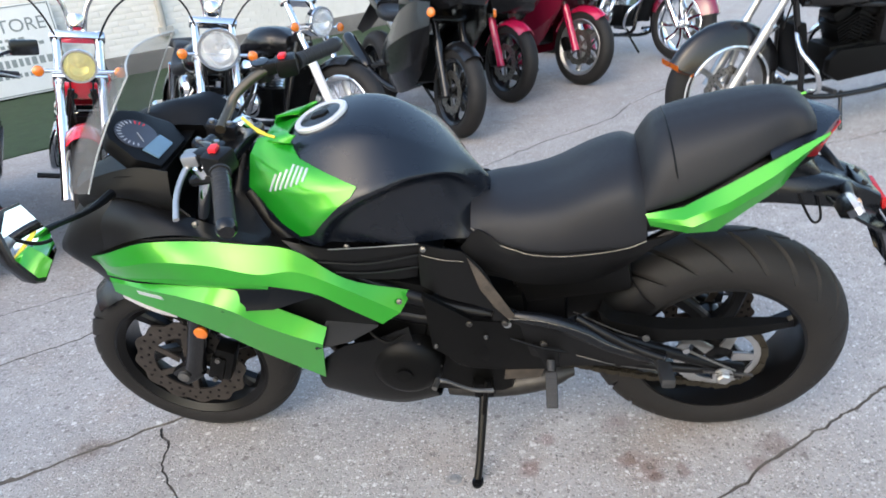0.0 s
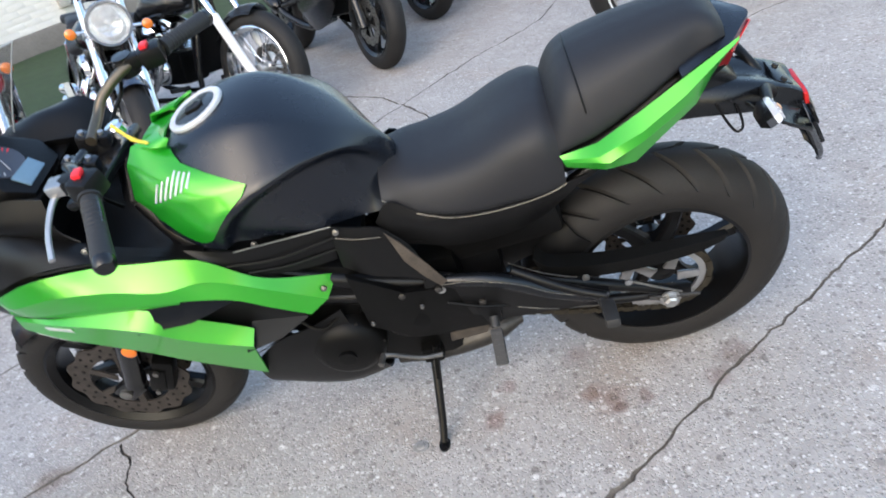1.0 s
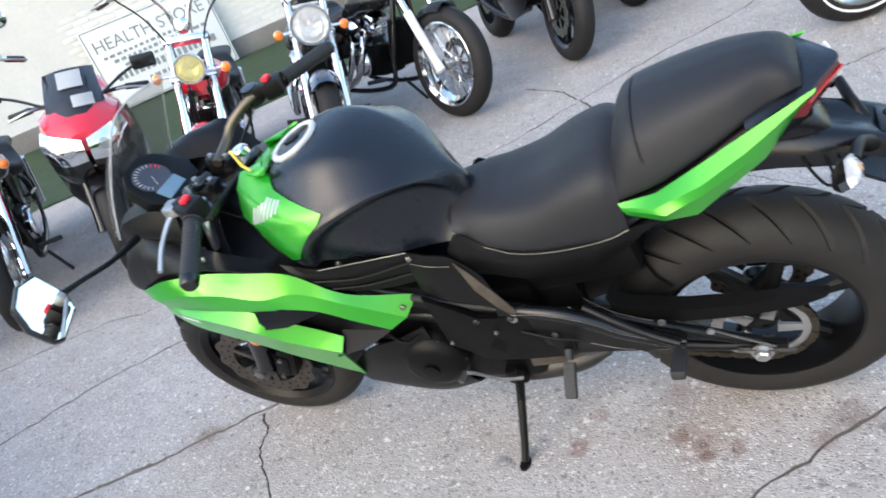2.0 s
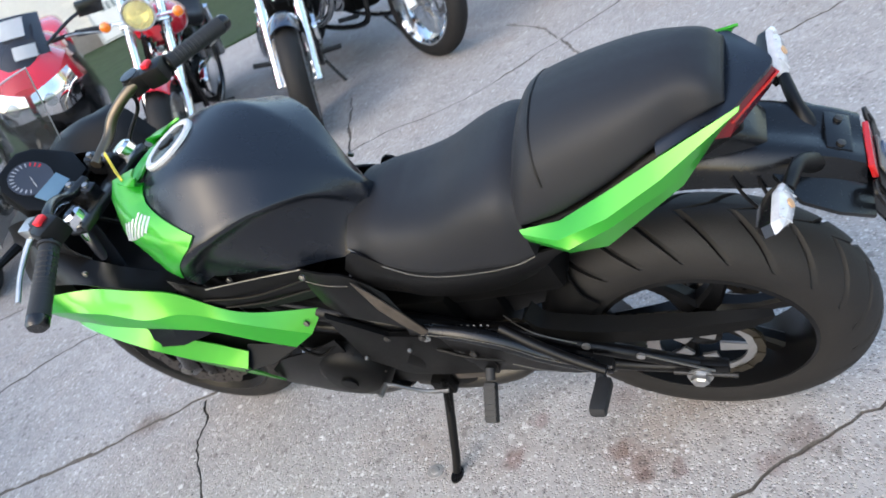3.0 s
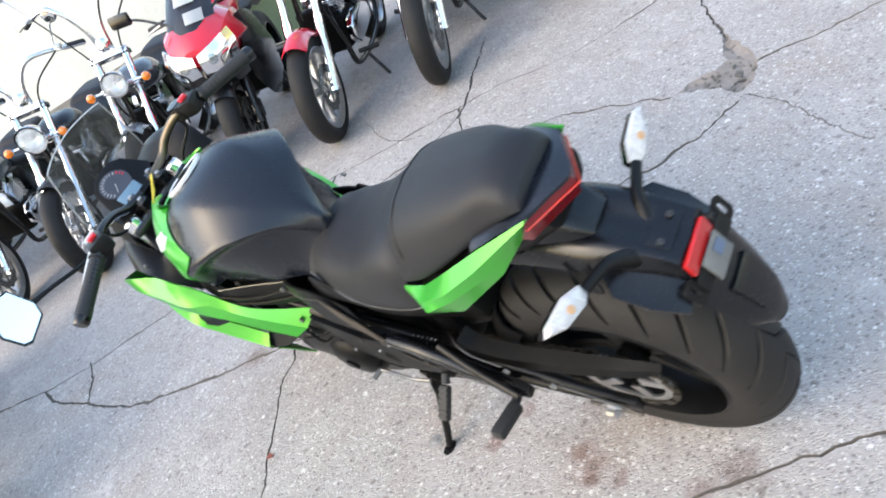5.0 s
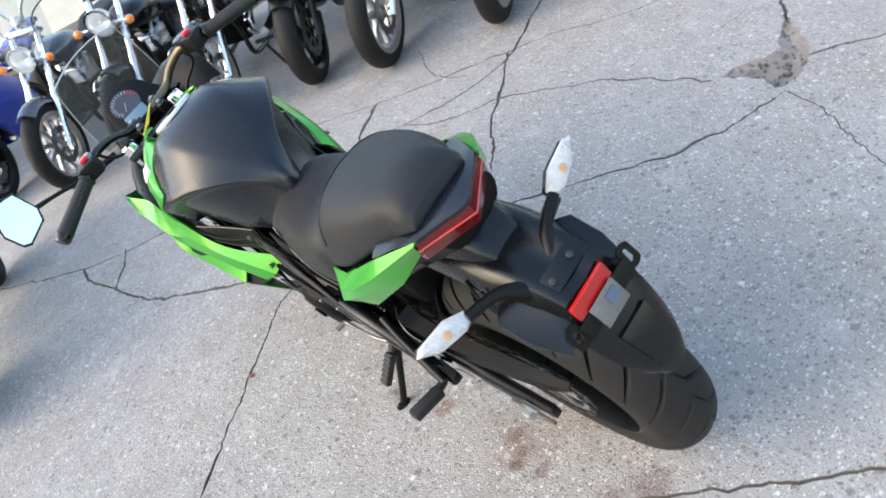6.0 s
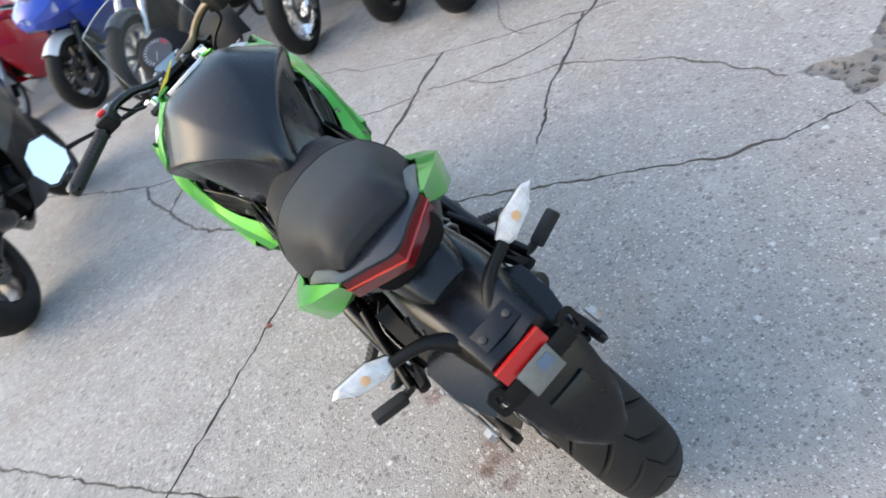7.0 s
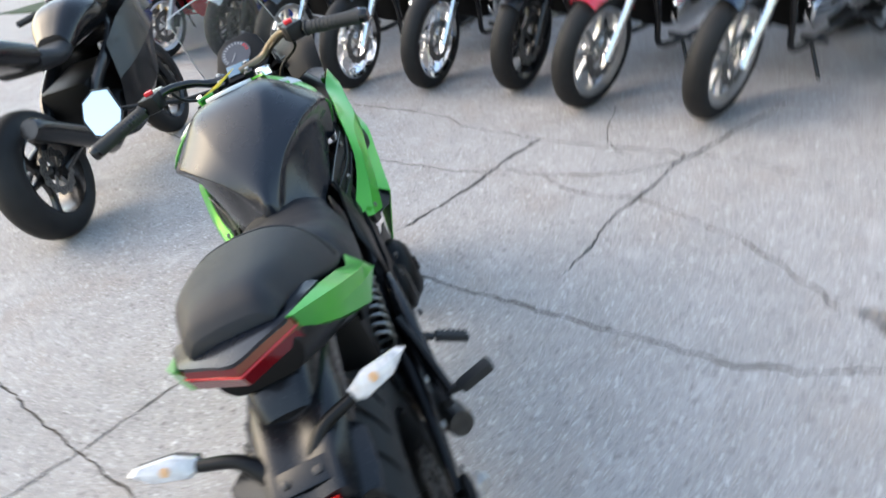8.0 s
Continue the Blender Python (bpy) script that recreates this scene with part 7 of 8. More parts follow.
def cruiser(x, y, heading=-45, lean=9, label="", paint=GLOSS, fender=None, lens=None, bars=0.22, wheel_kind="cast7", white=False,
            fork=CHROME, slider=CHROME, lamp_r=0.085, front_r=0.305, rim=ALLOY, nacelle=False, big=False, metal=CHROME, name="cruiser_motorcycle", screen=False, tall=0.0, trim=False):
    """A cruiser: raked chrome fork, round headlight, teardrop tank, V-twin."""
    root = parked(name, x, y, heading, lean, label)
    fender = fender or paint
    fa, ra = (-0.72, 0, front_r), (0.86, 0, 0.31)
    wheel(root, "front_wheel", fa, front_r, 0.115 if not big else 0.14, front_r - 0.085, rim, "black road tyre" + (" with a whitewall" if white else ""), wheel_kind, 18, white, discs=[(-0.06, 0.13, STEEL)], detail=0, ring_mat=CHROME if wheel_kind == "wire" else None)
    wheel(root, "rear_wheel", ra, 0.31, 0.15, 0.21, rim, "black road tyre", wheel_kind, 18, white, discs=[(-0.07, 0.12, STEEL)], detail=0)
    rake = 30
    top = fork_legs(root, fa, rake, 0.80 + tall, 0.095, fork, slider, split=0.45)
    if trim:
        fen = fender_arc(root, fa, front_r + 0.04, -62, 78, 0.085, fender, label="long front fender", drop=0.12)
        for s in (-1, 1):
            bm = bmesh.new()
            edge = [(fa[0] + math.sin(radians(a)) * (front_r - 0.078), s * 0.087, fa[2] + math.cos(radians(a)) * (front_r - 0.078)) for a in range(-62, 79, 7)]
            tube(bm, edge, 0.007, 8)
            part("trim", bm, CHROME, fen, "chrome fender trim")
        bm = bmesh.new()
        rows = [[(fa[0] + math.sin(radians(a)) * rr, yy, fa[2] + math.cos(radians(a)) * rr) for yy in (-0.085, -0.06, 0, 0.06, 0.085)] for a, rr in ((-60, front_r - 0.07), (-64, front_r - 0.06), (-64, front_r + 0.03), (-60, front_r + 0.046))]
        grid(bm, rows)
        bmesh.ops.solidify(bm, geom=bm.faces[:], thickness=0.006)
        part("fender_light", bm, AMBER, fen, "amber fender tip light")
    else:
        fender_arc(root, fa, front_r + 0.035, (-12 if wheel_kind == "wire" else -26) if not big else -75, 52 if not big else 70, 0.075 if not big else 0.10, fender, label="front fender", drop=0.05 if not big else 0.11)
    d = Vector((math.sin(radians(rake)), 0, math.cos(radians(rake))))
    lamp_at = Vector(fa) + d * (0.60 + tall) + Vector((-0.11, 0, 0.03))
    round_lamp(root, lamp_at, lamp_r, (-1, 0, -0.12), lens)
    bm = bmesh.new()
    tube(bm, [lamp_at + Vector((0.05, -0.17, -0.03)), lamp_at + Vector((0.05, 0.17, -0.03))], 0.008, 8)
    part("signal_bar", bm, CHROME, root)
    for s in (-1, 1):
        bulb_signal(root, lamp_at + Vector((0.03, s * 0.18, -0.03)), (-1, 0, 0))
    # Handlebar with grips, levers, mirrors.
    for s in (-1, 1):
        bm = bmesh.new()
        tube(bm, [top + Vector((0.01, s * 0.03, 0.0)), top + Vector((0.0, s * 0.06, bars * 0.55)), top + Vector((-0.01, s * 0.17, bars)), top + Vector((0.10, s * 0.34, bars - 0.02)), top + Vector((0.22, s * 0.43, bars - 0.05))], 0.0125, 10, 5)
        part("handlebar", bm, CHROME, root)
        bm = bmesh.new()
        tube(bm, [top + Vector((0.13, s * 0.365, bars - 0.03)), top + Vector((0.235, s * 0.44, bars - 0.055))], 0.018, 12)
        part("grip", bm, GRIP, root)
        bm = bmesh.new()
        tube(bm, [top + Vector((0.08, s * 0.31, bars - 0.01)), top + Vector((0.06, s * 0.37, bars - 0.03)), top + Vector((0.17, s * 0.46, bars - 0.06))], 0.007, 8, 4)
        block(bm, top + Vector((0.10, s * 0.335, bars - 0.015)), (0.05, 0.045, 0.04), None, 0.01)
        part("lever", bm, ALLOY, root)
        bm = bmesh.new()
        tube(bm, [top + Vector((0.09, s * 0.32, bars)), top + Vector((0.06, s * 0.37, bars + 0.10)), top + Vector((0.05, s * 0.40, bars + 0.14))], 0.005, 8, 4)
        lathe(bm, [(0.001, -0.02), (0.035, -0.015), (0.045, 0), (0.001, 0)], top + Vector((0.05, s * 0.41, bars + 0.17)), (1, 0, 0.1), 18)
        part("mirror", bm, CHROME, root)
        bm = bmesh.new()
        tube(bm, [top + Vector((0.09, s * 0.32, bars - 0.02)), top + Vector((-0.06, s * 0.16, bars * 0.4)), top + Vector((-0.03, s * 0.07, -0.12)), Vector((-0.40, s * 0.04, 0.60))], 0.005, 6, 5)
        part("cable", bm, PLASTIC, root)
    bm = bmesh.new()
    lathe(bm, [(0.001, 0.03), (0.04, 0.028), (0.045, 0), (0.03, -0.03), (0.001, -0.03)], top + Vector((0.0, 0, 0.05)), (0.5, 0, 1), 20)
    part("speedometer", bm, CHROME, root)
    # Tank, seat, rear fender.
    zt = 0.0
    tank = body([(-0.27, [(0, 0.80), (0.04, 0.795), (0.065, 0.765), (0.06, 0.72), (0.03, 0.70)]), (-0.16, [(0, 0.855), (0.08, 0.845), (0.135, 0.79), (0.125, 0.71), (0.04, 0.68)]),
                 (0.0, [(0, 0.855), (0.085, 0.845), (0.14, 0.785), (0.125, 0.70), (0.04, 0.67)]), (0.14, [(0, 0.80), (0.06, 0.79), (0.095, 0.745), (0.09, 0.69), (0.03, 0.665)]), (0.22, [(0, 0.745), (0.03, 0.74), (0.05, 0.72), (0.045, 0.68), (0.02, 0.665)])], 5, 4)
    part("fuel_tank", tank, paint, root, "teardrop fuel tank")
    seat = body([(0.18, [(0, 0.745), (0.07, 0.74), (0.10, 0.71), (0.09, 0.67), (0.03, 0.66)]), (0.36, [(0, 0.70), (0.12, 0.70), (0.165, 0.67), (0.15, 0.62), (0.05, 0.61)]), (0.54, [(0, 0.75), (0.12, 0.74), (0.155, 0.70), (0.14, 0.65), (0.05, 0.64)]),
                 (0.62, [(0, 0.80), (0.10, 0.795), (0.125, 0.765), (0.11, 0.72), (0.04, 0.70)]), (0.95, [(0, 0.80), (0.09, 0.795), (0.11, 0.77), (0.10, 0.74), (0.04, 0.73)])], 5, 4)
    part("seat", seat, VINYL, root, "stepped black seat")
    if big:
        bm = body([(0.98, [(0, 0.98), (0.09, 0.97), (0.12, 0.93), (0.11, 0.83), (0.05, 0.80)]), (1.05, [(0, 1.00), (0.10, 0.99), (0.13, 0.94), (0.12, 0.82), (0.05, 0.79)])], 4, 4)
        part("backrest", bm, VINYL, root)
    fender_arc(root, ra, 0.36, -30, 105, 0.10, fender, "rear_fender", drop=0.09)
    engine_twin(root, 0.04, 0.48, metal, ENGINE)
    for s in (-1, 1):
        bm = bmesh.new()
        tube(bm, [(-0.36, s * 0.05, 0.76), (-0.30, s * 0.11, 0.40), (-0.22, s * 0.13, 0.22), (0.40, s * 0.14, 0.23), (0.58, s * 0.13, 0.45), (0.42, s * 0.10, 0.62), (-0.30, s * 0.04, 0.72)], 0.017, 10, 5)
        part("frame_tube", bm, GLOSS, root)
        bm = bmesh.new()
        tube(bm, [(0.80, s * 0.14, 0.32), (0.70, s * 0.14, 0.66)], 0.026, 12)
        part("shock", bm, CHROME, root)
    # What fills the frame: battery cover, oil cooler, primary case, belt guard, floorboard.
    bm = bmesh.new()
    block(bm, (0.30, 0, 0.54), (0.24, 0.22, 0.26), None, 0.03)
    part("battery_cover", bm, GLOSS, root)
    bm = bmesh.new()
    block(bm, (-0.29, 0, 0.48), (0.05, 0.20, 0.30), Matrix.Rotation(radians(-14), 4, "Y"), 0.01)
    part("oil_cooler", bm, ENGINE, root)
    bm = bmesh.new()
    slab(bm, [(-0.16, -0.13, 0.42), (-0.10, -0.13, 0.47), (0.20, -0.13, 0.46), (0.34, -0.13, 0.40), (0.30, -0.13, 0.31), (-0.08, -0.13, 0.29), (-0.16, -0.13, 0.34)], (0, 0.05, 0), 0.015)
    part("primary_case", bm, metal, root)
    bm = bmesh.new()
    tube(bm, [(0.36, -0.13, 0.47), (0.62, -0.14, 0.45), (0.88, -0.13, 0.40)], [0.02, 0.024, 0.014], 10, 4, flat=0.5)
    part("belt_guard", bm, GLOSS, root)
    bm = bmesh.new()
    tube(bm, [(-0.30, 0, 0.66), (-0.36, 0.14, 0.52), (-0.33, 0.26, 0.42), (-0.27, 0.24, 0.30), (-0.22, 0.10, 0.24)], 0.013, 10, 4)
    tube(bm, [(-0.30, 0, 0.66), (-0.36, -0.14, 0.52), (-0.33, -0.26, 0.42), (-0.27, -0.24, 0.30), (-0.22, -0.10, 0.24)], 0.013, 10, 4)
    part("engine_guard", bm, CHROME, root, "chromed engine guard") if big else bm.free()
    for k in (0, 1):
        bm = bmesh.new()
        tube(bm, [(0.0 + 0.12 * k, 0.09, 0.58), (-0.05 + 0.12 * k, 0.17, 0.45), (0.10 + 0.1 * k, 0.19, 0.27 - 0.0 * k), (0.5, 0.20, 0.24 + 0.075 * k), (1.05, 0.20, 0.26 + 0.075 * k)], [0.020, 0.020, 0.022, 0.036, 0.036], 12, 5)
        part("exhaust_pipe", bm, CHROME, root, "chromed exhaust pipe")
    for s in (-1, 1):
        bm = bmesh.new()
        tube(bm, [(-0.18, s * 0.13, 0.27), (-0.18, s * 0.26, 0.28)], 0.014, 10)
        part("foot_peg", bm, GRIP, root)
    bm = bmesh.new()
    tube(bm, [(-0.02, -0.12, 0.22), (-0.08, -0.24, 0.04)], 0.011, 10)
    part("side_stand", bm, GLOSS, root)
    if screen:
        bm = bmesh.new()
        rows = []
        for v in range(7):
            rows.append([top + Vector((-0.10 + 0.05 * (u / 5) ** 2 + 0.16 * v / 6, u / 5 * 0.20, -0.10 + 0.5 * v / 6)) for u in range(-5, 6)])
        grid(bm, rows)
        bmesh.ops.solidify(bm, geom=bm.faces[:], thickness=0.003)
        part("windscreen", bm, CLEAR, root)
    return root


def sport(x, y, heading=-45, lean=9, label="", paint=RED_PAINT, accent=GLOSS, fork=ALLOY, slider=GLOSS, lamps=True, rim=GLOSS, tags=False, fender=None, screen=SMOKE, signal=False, bare=False, lift=0.0, lower=None, eyes=False, name="sport_motorcycle"):
    """A faired sport motorcycle."""
    root = parked(name, x, y, heading, lean, label)
    fa, ra = (-0.72, 0, 0.30), (0.68, 0, 0.31)
    wheel(root, "front_wheel", fa, 0.30, 0.12, 0.215, rim, "black sport tyre", "cast5", 20, discs=[(-0.06, 0.14, STEEL), (0.06, 0.14, STEEL)], detail=0)
    wheel(root, "rear_wheel", ra, 0.312, 0.165, 0.215, rim, "black sport tyre", "cast5", 20, discs=[(0.08, 0.11, STEEL)], detail=0)
    fork_legs(root, fa, 24, 0.68, 0.098, fork, slider, 0.024, 0.5)
    fender_arc(root, fa, 0.325, -40, 66, 0.072, fender or accent, label="front mudguard")
    for s in (-1, 1):
        bm = bmesh.new()
        block(bm, (-0.60, s * 0.085, 0.32), (0.05, 0.05, 0.11), Matrix.Rotation(radians(24), 4, "Y"), 0.01)
        part("brake_caliper", bm, ENGINE, root)
    if not bare:
        nose = body([(-0.92, [(0, 0.83), (0.04, 0.825), (0.07, 0.80), (0.075, 0.77), (0.04, 0.74)]), (-0.84, [(0, 0.90), (0.08, 0.885), (0.15, 0.84), (0.165, 0.77), (0.10, 0.69)]),
                     (-0.70, [(0, 0.97), (0.10, 0.955), (0.19, 0.89), (0.215, 0.77), (0.13, 0.66)]), (-0.56, [(0, 0.98), (0.11, 0.965), (0.20, 0.90), (0.235, 0.76), (0.15, 0.66)]), (-0.44, [(0, 0.93), (0.11, 0.92), (0.19, 0.88), (0.23, 0.76), (0.15, 0.68)])], 3, 1)
        bmesh.ops.translate(nose, verts=nose.verts, vec=(0, 0, lift))
        part("nose_fairing", nose, paint, root, "front fairing", sharp=24)
        for s in (-1, 1):
            part("side_fairing", shell([
                [(-0.66, -0.20, 0.86), (-0.48, -0.225, 0.86), (-0.25, -0.22, 0.80), (-0.05, -0.20, 0.70)],
                [(-0.68, -0.21, 0.72), (-0.46, -0.255, 0.66), (-0.20, -0.255, 0.58), (0.02, -0.22, 0.52)],
                [(-0.60, -0.17, 0.60), (-0.40, -0.22, 0.44), (-0.12, -0.22, 0.36), (0.06, -0.19, 0.36)],
                [(-0.46, -0.12, 0.46), (-0.34, -0.15, 0.30), (-0.08, -0.14, 0.22), (0.10, -0.12, 0.24)]], 0.004, 5, 2, s, True), lower or paint, root, "side fairing", sharp=0)
            if eyes:
                eye = shell([
                    [(-0.945, -0.012, 0.800), (-0.90, -0.12, 0.835), (-0.79, -0.195, 0.860)],
                    [(-0.955, -0.012, 0.745), (-0.92, -0.135, 0.760), (-0.80, -0.215, 0.785)],
                    [(-0.935, -0.012, 0.690), (-0.90, -0.12, 0.680), (-0.80, -0.195, 0.700)]], 0.008, 5, 5, s)
                lamp = part("headlight", eye, CHROME, root, "large clear headlight")
                bm = bmesh.new()
                lathe(bm, [(0.001, 0.012), (0.022, 0.010), (0.032, 0), (0.026, -0.01), (0.001, -0.012)], (-0.935, -0.085 * s, 0.757), (-1, -0.3 * s, 0.15), 20)
                part("projector", bm, LENS_GLASS, lamp)
                part("chin", shell([
                    [(-0.93, -0.01, 0.690), (-0.90, -0.12, 0.680), (-0.78, -0.20, 0.700)],
                    [(-0.90, -0.01, 0.640), (-0.86, -0.12, 0.620), (-0.74, -0.20, 0.640)],
                    [(-0.84, -0.01, 0.600), (-0.78, -0.11, 0.560), (-0.66, -0.17, 0.560)]], 0.006, 4, 4, s), GLOSS, root)
            elif lamps:
                eye = shell([
                    [(-0.925, -0.02, 0.825), (-0.85, -0.11, 0.845), (-0.76, -0.175, 0.87)],
                    [(-0.935, -0.02, 0.79), (-0.875, -0.12, 0.79), (-0.775, -0.20, 0.815)],
                    [(-0.915, -0.02, 0.755), (-0.86, -0.11, 0.745), (-0.78, -0.19, 0.765)]], 0.006, 4, 4, s)
                bmesh.ops.translate(eye, verts=eye.verts, vec=(0, 0, lift))
                part("headlight", eye, LAMP_GLASS, root, "clear headlight")
        bm = bmesh.new()
        rows = []
        for v in range(9):
            vv = v / 8
            rows.append([Vector((-0.83 + 0.10 * (u / 6) ** 2 + vv * 0.33 - 0.05 * math.sin(math.pi * vv), u / 6 * (0.15 - 0.02 * vv), 0.905 + lift - 0.02 * (u / 6) ** 2 + vv * 0.20)) for u in range(-6, 7)])
        grid(bm, rows)
        bmesh.ops.recalc_face_normals(bm, faces=bm.faces[:])
        bmesh.ops.solidify(bm, geom=bm.faces[:], thickness=0.003)
        sc = part("windscreen", bm, screen, root, "sport windscreen")
        if tags:
            for ya, yb, va, vb in ((-0.07, 0.05, 0.55, 0.90), (-0.10, 0.0, 0.12, 0.38)):
                bm = bmesh.new()
                rows = []
                for vv in [va + (vb - va) * k / 4 for k in range(5)]:
                    rows.append([Vector((-0.836 + 0.10 * (yy / 0.15) ** 2 + vv * 0.33 - 0.05 * math.sin(math.pi * vv), yy, 0.917 + lift - 0.02 * (yy / 0.15) ** 2 + vv * 0.20)) for yy in [ya + (yb - ya) * k / 4 for k in range(5)]])
                grid(bm, rows)
                bmesh.ops.solidify(bm, geom=bm.faces[:], thickness=0.001)
                part("price_tag", bm, DECAL_WHITE, sc, "white paper price tag")
    else:
        round_lamp(root, (-0.62, 0, 0.84), 0.085, (-1, 0, -0.1), None, accent)
    for s in (-1, 1):
        bm = bmesh.new()
        tube(bm, [(-0.66, s * 0.13, 0.95), (-0.62, s * 0.26, 1.02), (-0.60, s * 0.34, 1.05)], 0.008, 8, 3)
        block(bm, (-0.60, s * 0.385, 1.06), (0.035, 0.13, 0.075), Matrix.Rotation(radians(-12 * s), 4, "Z"), 0.015)
        part("mirror", bm, accent, root)
        bm = bmesh.new()
        tube(bm, [(-0.40, s * 0.10, 0.93), (-0.36, s * 0.22, 0.93), (-0.30, s * 0.36, 0.91)], 0.0115, 10, 3)
        part("handlebar", bm, GLOSS, root)
        bm = bmesh.new()
        tube(bm, [(-0.345, s * 0.25, 0.927), (-0.295, s * 0.37, 0.908)], 0.018, 12)
        part("grip", bm, GRIP, root)
        bm = bmesh.new()
        tube(bm, [(-0.39, s * 0.20, 0.93), (-0.41, s * 0.26, 0.93), (-0.36, s * 0.37, 0.90)], 0.007, 8, 3)
        part("lever", bm, ALLOY, root)
        if signal:
            bm = bmesh.new()
            lathe(bm, [(0.001, 0.012), (0.022, 0.009), (0.03, 0), (0.028, -0.01), (0.001, -0.012)], (-0.74, s * 0.232, 0.80), (-0.6, s * 0.9, 0.1), 18)
            part("turn_signal", bm, AMBER, root, "oval amber turn signal")
    tank = body([(-0.36, [(0, 0.90), (0.07, 0.89), (0.11, 0.84), (0.10, 0.78), (0.05, 0.76)]), (-0.24, [(0, 0.97), (0.09, 0.955), (0.155, 0.89), (0.15, 0.80), (0.06, 0.76)]), (-0.06, [(0, 0.955), (0.09, 0.94), (0.15, 0.87), (0.12, 0.78), (0.06, 0.74)]), (0.08, [(0, 0.83), (0.05, 0.825), (0.085, 0.79), (0.09, 0.74), (0.05, 0.72)])], 5, 4)
    part("fuel_tank", tank, paint, root, "fuel tank")
    seat = body([(0.06, [(0, 0.80), (0.06, 0.795), (0.09, 0.76), (0.08, 0.73), (0.04, 0.72)]), (0.24, [(0, 0.79), (0.10, 0.785), (0.14, 0.75), (0.12, 0.71), (0.05, 0.70)]), (0.42, [(0, 0.84), (0.10, 0.83), (0.13, 0.78), (0.11, 0.73), (0.05, 0.72)])], 5, 4)
    part("rider_seat", seat, VINYL, root)
    tail = body([(0.40, [(0, 0.86), (0.09, 0.855), (0.13, 0.82), (0.12, 0.75), (0.05, 0.73)]), (0.58, [(0, 0.93), (0.08, 0.92), (0.115, 0.88), (0.105, 0.81), (0.05, 0.79)]), (0.76, [(0, 0.95), (0.05, 0.945), (0.08, 0.915), (0.07, 0.87), (0.03, 0.86)]), (0.88, [(0, 0.935), (0.02, 0.93), (0.035, 0.915), (0.03, 0.895), (0.01, 0.89)])], 5, 4)
    part("tail", tail, paint, root, "raised tail section")
    bm = bmesh.new()
    slab(bm, [(0.86, -0.06, 0.91), (0.86, 0.06, 0.91), (0.90, 0.03, 0.89), (0.90, -0.03, 0.89)], (0.0, 0, 0.03), 0.004)
    part("tail_light", bm, RED_LENS, root)
    bm = bmesh.new()
    slab(bm, [(0.66, -0.08, 0.83), (0.66, 0.08, 0.83), (1.02, 0.06, 0.62), (1.06, 0, 0.58), (1.02, -0.06, 0.62)], (0.006, 0, 0.008), 0.003)
    part("rear_fender", bm, PLASTIC, root)
    bm = bmesh.new()
    block(bm, (-0.02, 0, 0.45), (0.42, 0.28, 0.34), Matrix.Rotation(radians(8), 4, "Y"), 0.04)
    part("engine", bm, ENGINE, root)
    for s in (-1, 1):
        bm = bmesh.new()
        lathe(bm, [(0.001, 0.05), (0.06, 0.045), (0.08, 0.02), (0.082, 0), (0.001, 0)], (0.02, s * 0.14, 0.40), (0, s, 0), 24)
        part("engine_cover", bm, ENGINE, root)
        bm = bmesh.new()
        tube(bm, [(-0.40, s * 0.06, 0.86), (-0.20, s * 0.16, 0.72), (0.12, s * 0.15, 0.56), (0.24, s * 0.13, 0.44)], 0.028, 10, 4, flat=1.4)
        part("frame_beam", bm, GLOSS, root)
        bm = bmesh.new()
        tube(bm, [(0.22, s * 0.12, 0.42), (0.45, s * 0.125, 0.37), (0.70, s * 0.125, 0.31)], 0.026, 10, 4)
        part("swingarm", bm, GLOSS, root)
        bm = bmesh.new()
        tube(bm, [(0.20, s * 0.15, 0.40), (0.22, s * 0.25, 0.39)], 0.012, 10)
        part("foot_peg", bm, GRIP, root)
    bm = bmesh.new()
    tube(bm, [(-0.20, 0.05, 0.30), (0.15, 0.08, 0.22), (0.38, 0.16, 0.30), (0.46, 0.185, 0.36)], 0.026, 12, 4)
    tube(bm, [(0.44, 0.185, 0.35), (0.50, 0.19, 0.385), (0.80, 0.20, 0.53), (0.86, 0.20, 0.56)], [0.035, 0.055, 0.055, 0.045], 16, 4)
    part("silencer", bm, GLOSS if accent is GLOSS else ALLOY, root, "upswept silencer")
    bm = bmesh.new()
    tube(bm, [(0.10, -0.12, 0.26), (0.06, -0.26, 0.055)], 0.011, 10)
    part("side_stand", bm, GLOSS, root)
    return root


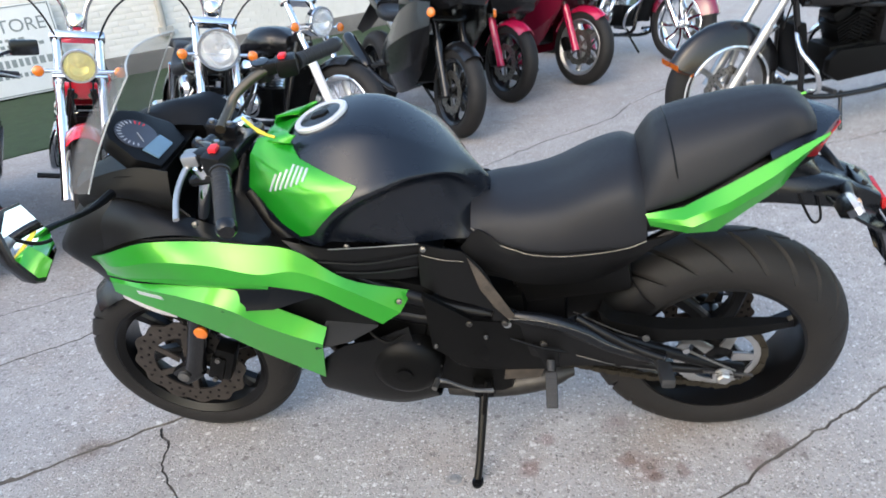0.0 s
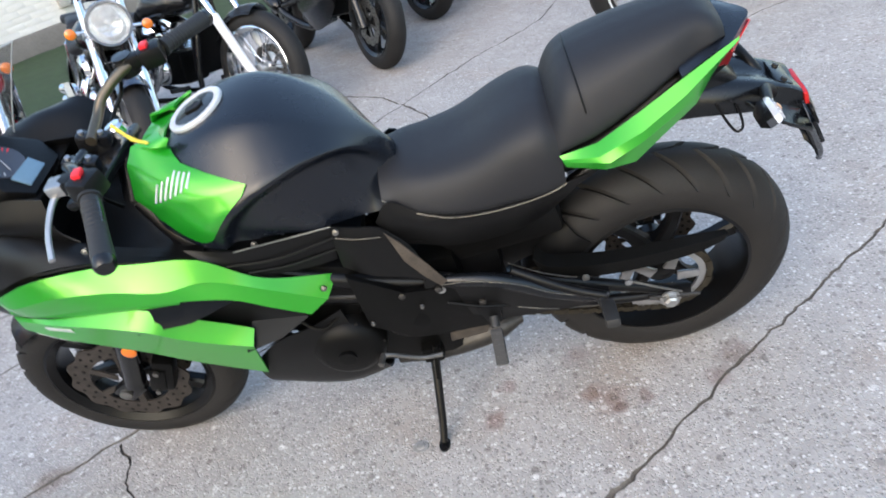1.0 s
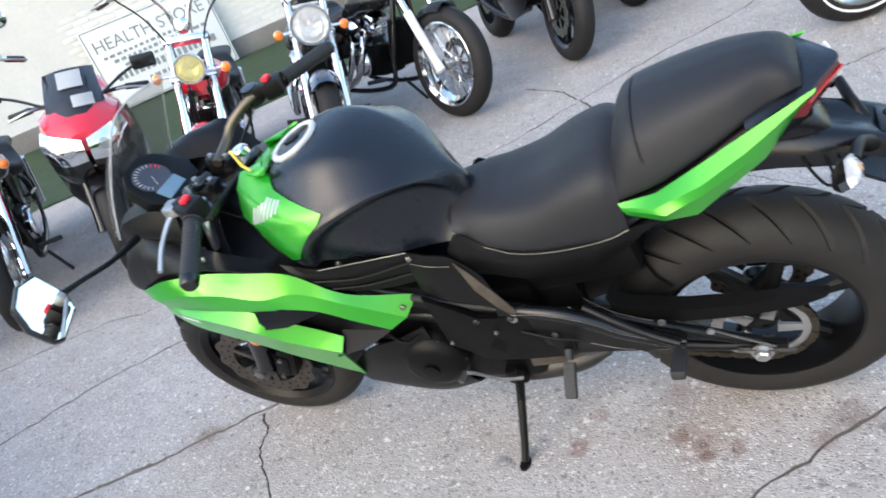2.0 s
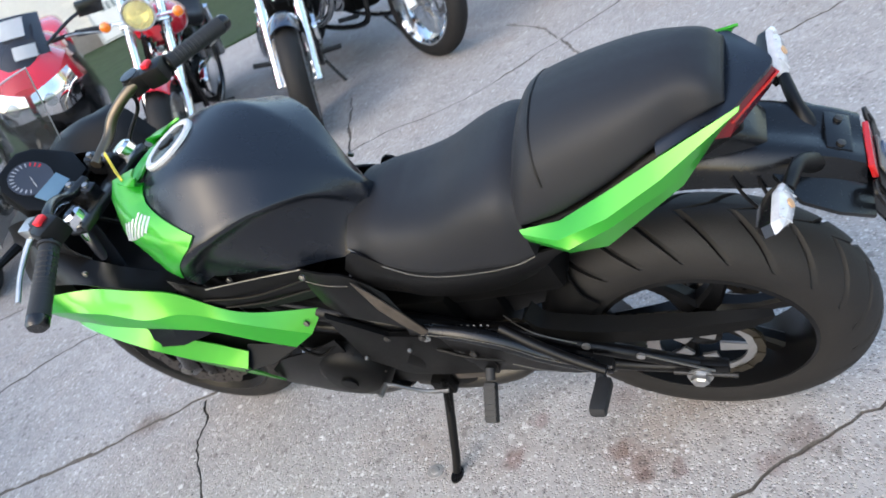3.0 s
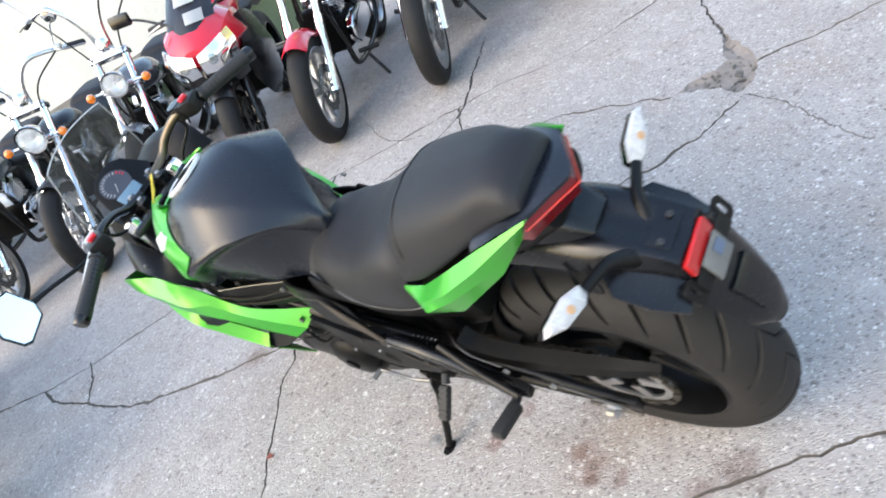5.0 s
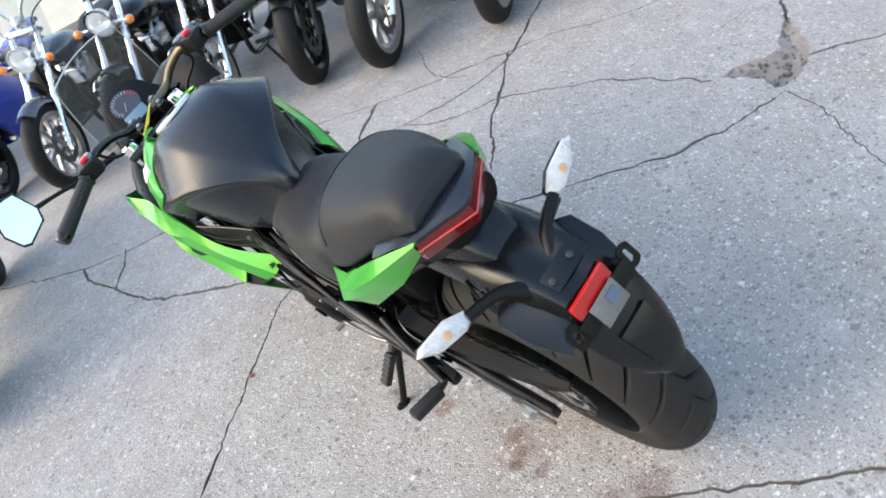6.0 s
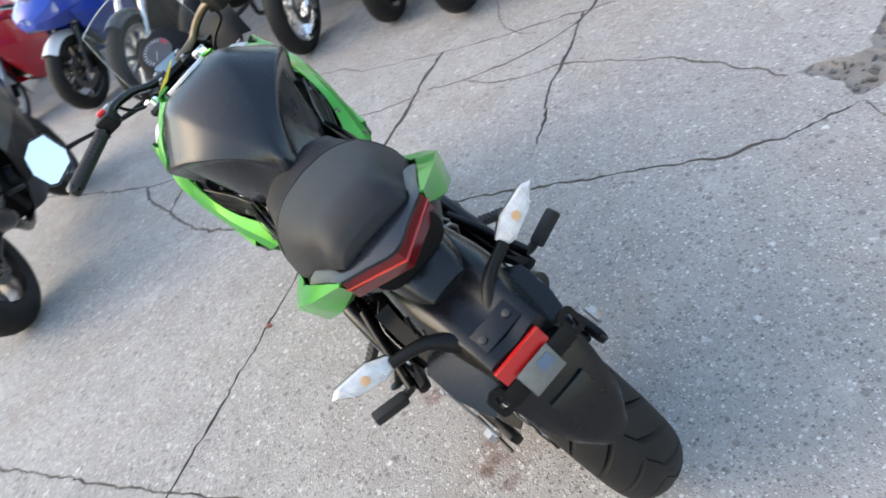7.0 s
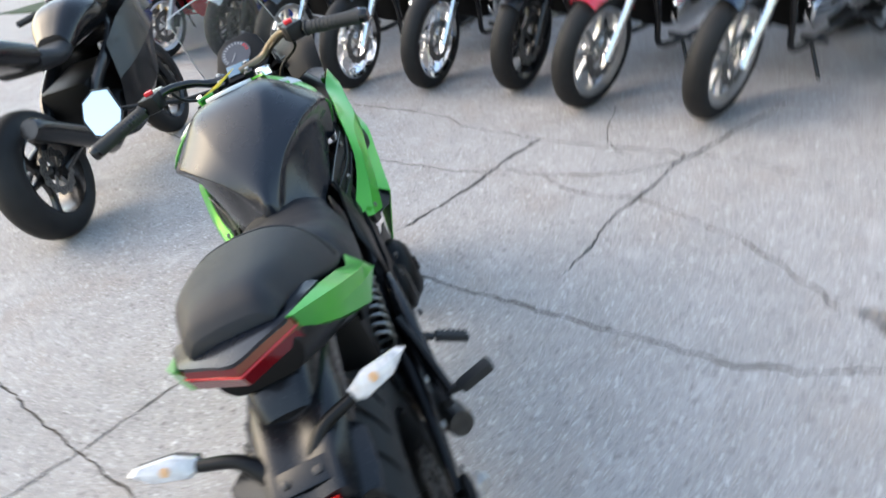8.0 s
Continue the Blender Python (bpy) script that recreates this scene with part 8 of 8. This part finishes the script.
cruiser(-3.26, 0.20, -42, 9, "black cruiser with chrome fork and amber signals", GLOSS, bars=0.24, wheel_kind="wire", rim=ALLOY)
cruiser(-2.88, 0.67, -43, 9, "dark chopper with high chrome handlebars", GREY_PAINT, bars=0.34, wheel_kind="wire", rim=ALLOY, lamp_r=0.075)
sport(-2.46, 1.13, -47, 9, "red sport motorcycle with paper price tags", RED_PAINT, GLOSS, tags=True, fender=GLOSS, lower=GLOSS, eyes=True, screen=DARK_SCREEN)
cruiser(-1.93, 1.34, -58, 11, "red cruiser with yellowish headlight and chrome fork", RED_PAINT, RED_PAINT, tall=0.04, lens=YELLOW_GLASS, bars=0.26, wheel_kind="cast7", lamp_r=0.078)
cruiser(-1.40, 1.77, -58, 11, "black cruiser with big chrome headlight", GLOSS, NAVY, bars=0.20, wheel_kind="cast9", lamp_r=0.105)
cruiser(-0.90, 2.47, -30, 9, "black cruiser with wire-spoked wheel and pale fork legs", GLOSS, GLOSS, bars=0.20, wheel_kind="wire", slider=WHITE_PAINT, front_r=0.325)
sport(-0.31, 3.06, -55, 9, "black sport motorcycle with amber signals", GLOSS, GLOSS, fork=GLOSS, signal=True, lift=0.16)
sport(-0.02, 4.02, -50, 9, "dark sport motorcycle with crimson fork legs", GLOSS, CRIMSON, slider=CRIMSON, rim=GLOSS, lamps=False)
sport(0.55, 4.45, -45, 9, "maroon sport tourer with silver wheels", MAROON, CRIMSON, slider=CRIMSON, rim=ALLOY, fender=CRIMSON, lamps=False)
cruiser(1.42, 5.10, -45, 9, "maroon touring cruiser with bright wheel", MAROON, MAROON, bars=0.18, wheel_kind="cast9", front_r=0.32, big=True, rim=CHROME)
cruiser(1.24, 2.58, 202, 8, "black touring cruiser with long chromed fender trim", GLOSS, GLOSS, trim=True, metal=ENGINE, bars=0.22, wheel_kind="cast5", white=True, front_r=0.32, big=True, fork=ALLOY, slider=ALLOY)
sport(-4.82, -0.64, -42, 9, "blue sport motorcycle with white nose", BLUE_PAINT, WHITE_PAINT)
cruiser(-3.92, -0.22, -42, 9, "dark cruiser with chrome fork and a windscreen", GREY_PAINT, bars=0.2, wheel_kind="cast9", screen=True)
sport(-5.56, -1.33, -36, 9, "red and white sport motorcycle", RED_PAINT, RED_PAINT, rim=WHITE_PAINT, slider=ALLOY)
sport(-6.35, -1.85, -36, 9, "yellow and white sport motorcycle", YELLOW, WHITE_PAINT)
sport(-7.1, -2.5, -36, 9, "dark sport motorcycle at the row's end", GREY_PAINT, GLOSS)
# A black sport motorcycle standing nose away, beside the green one.
sport(-3.17, -0.99, 165, 8, "black sport motorcycle parked with its tail outward", GLOSS, GLOSS)
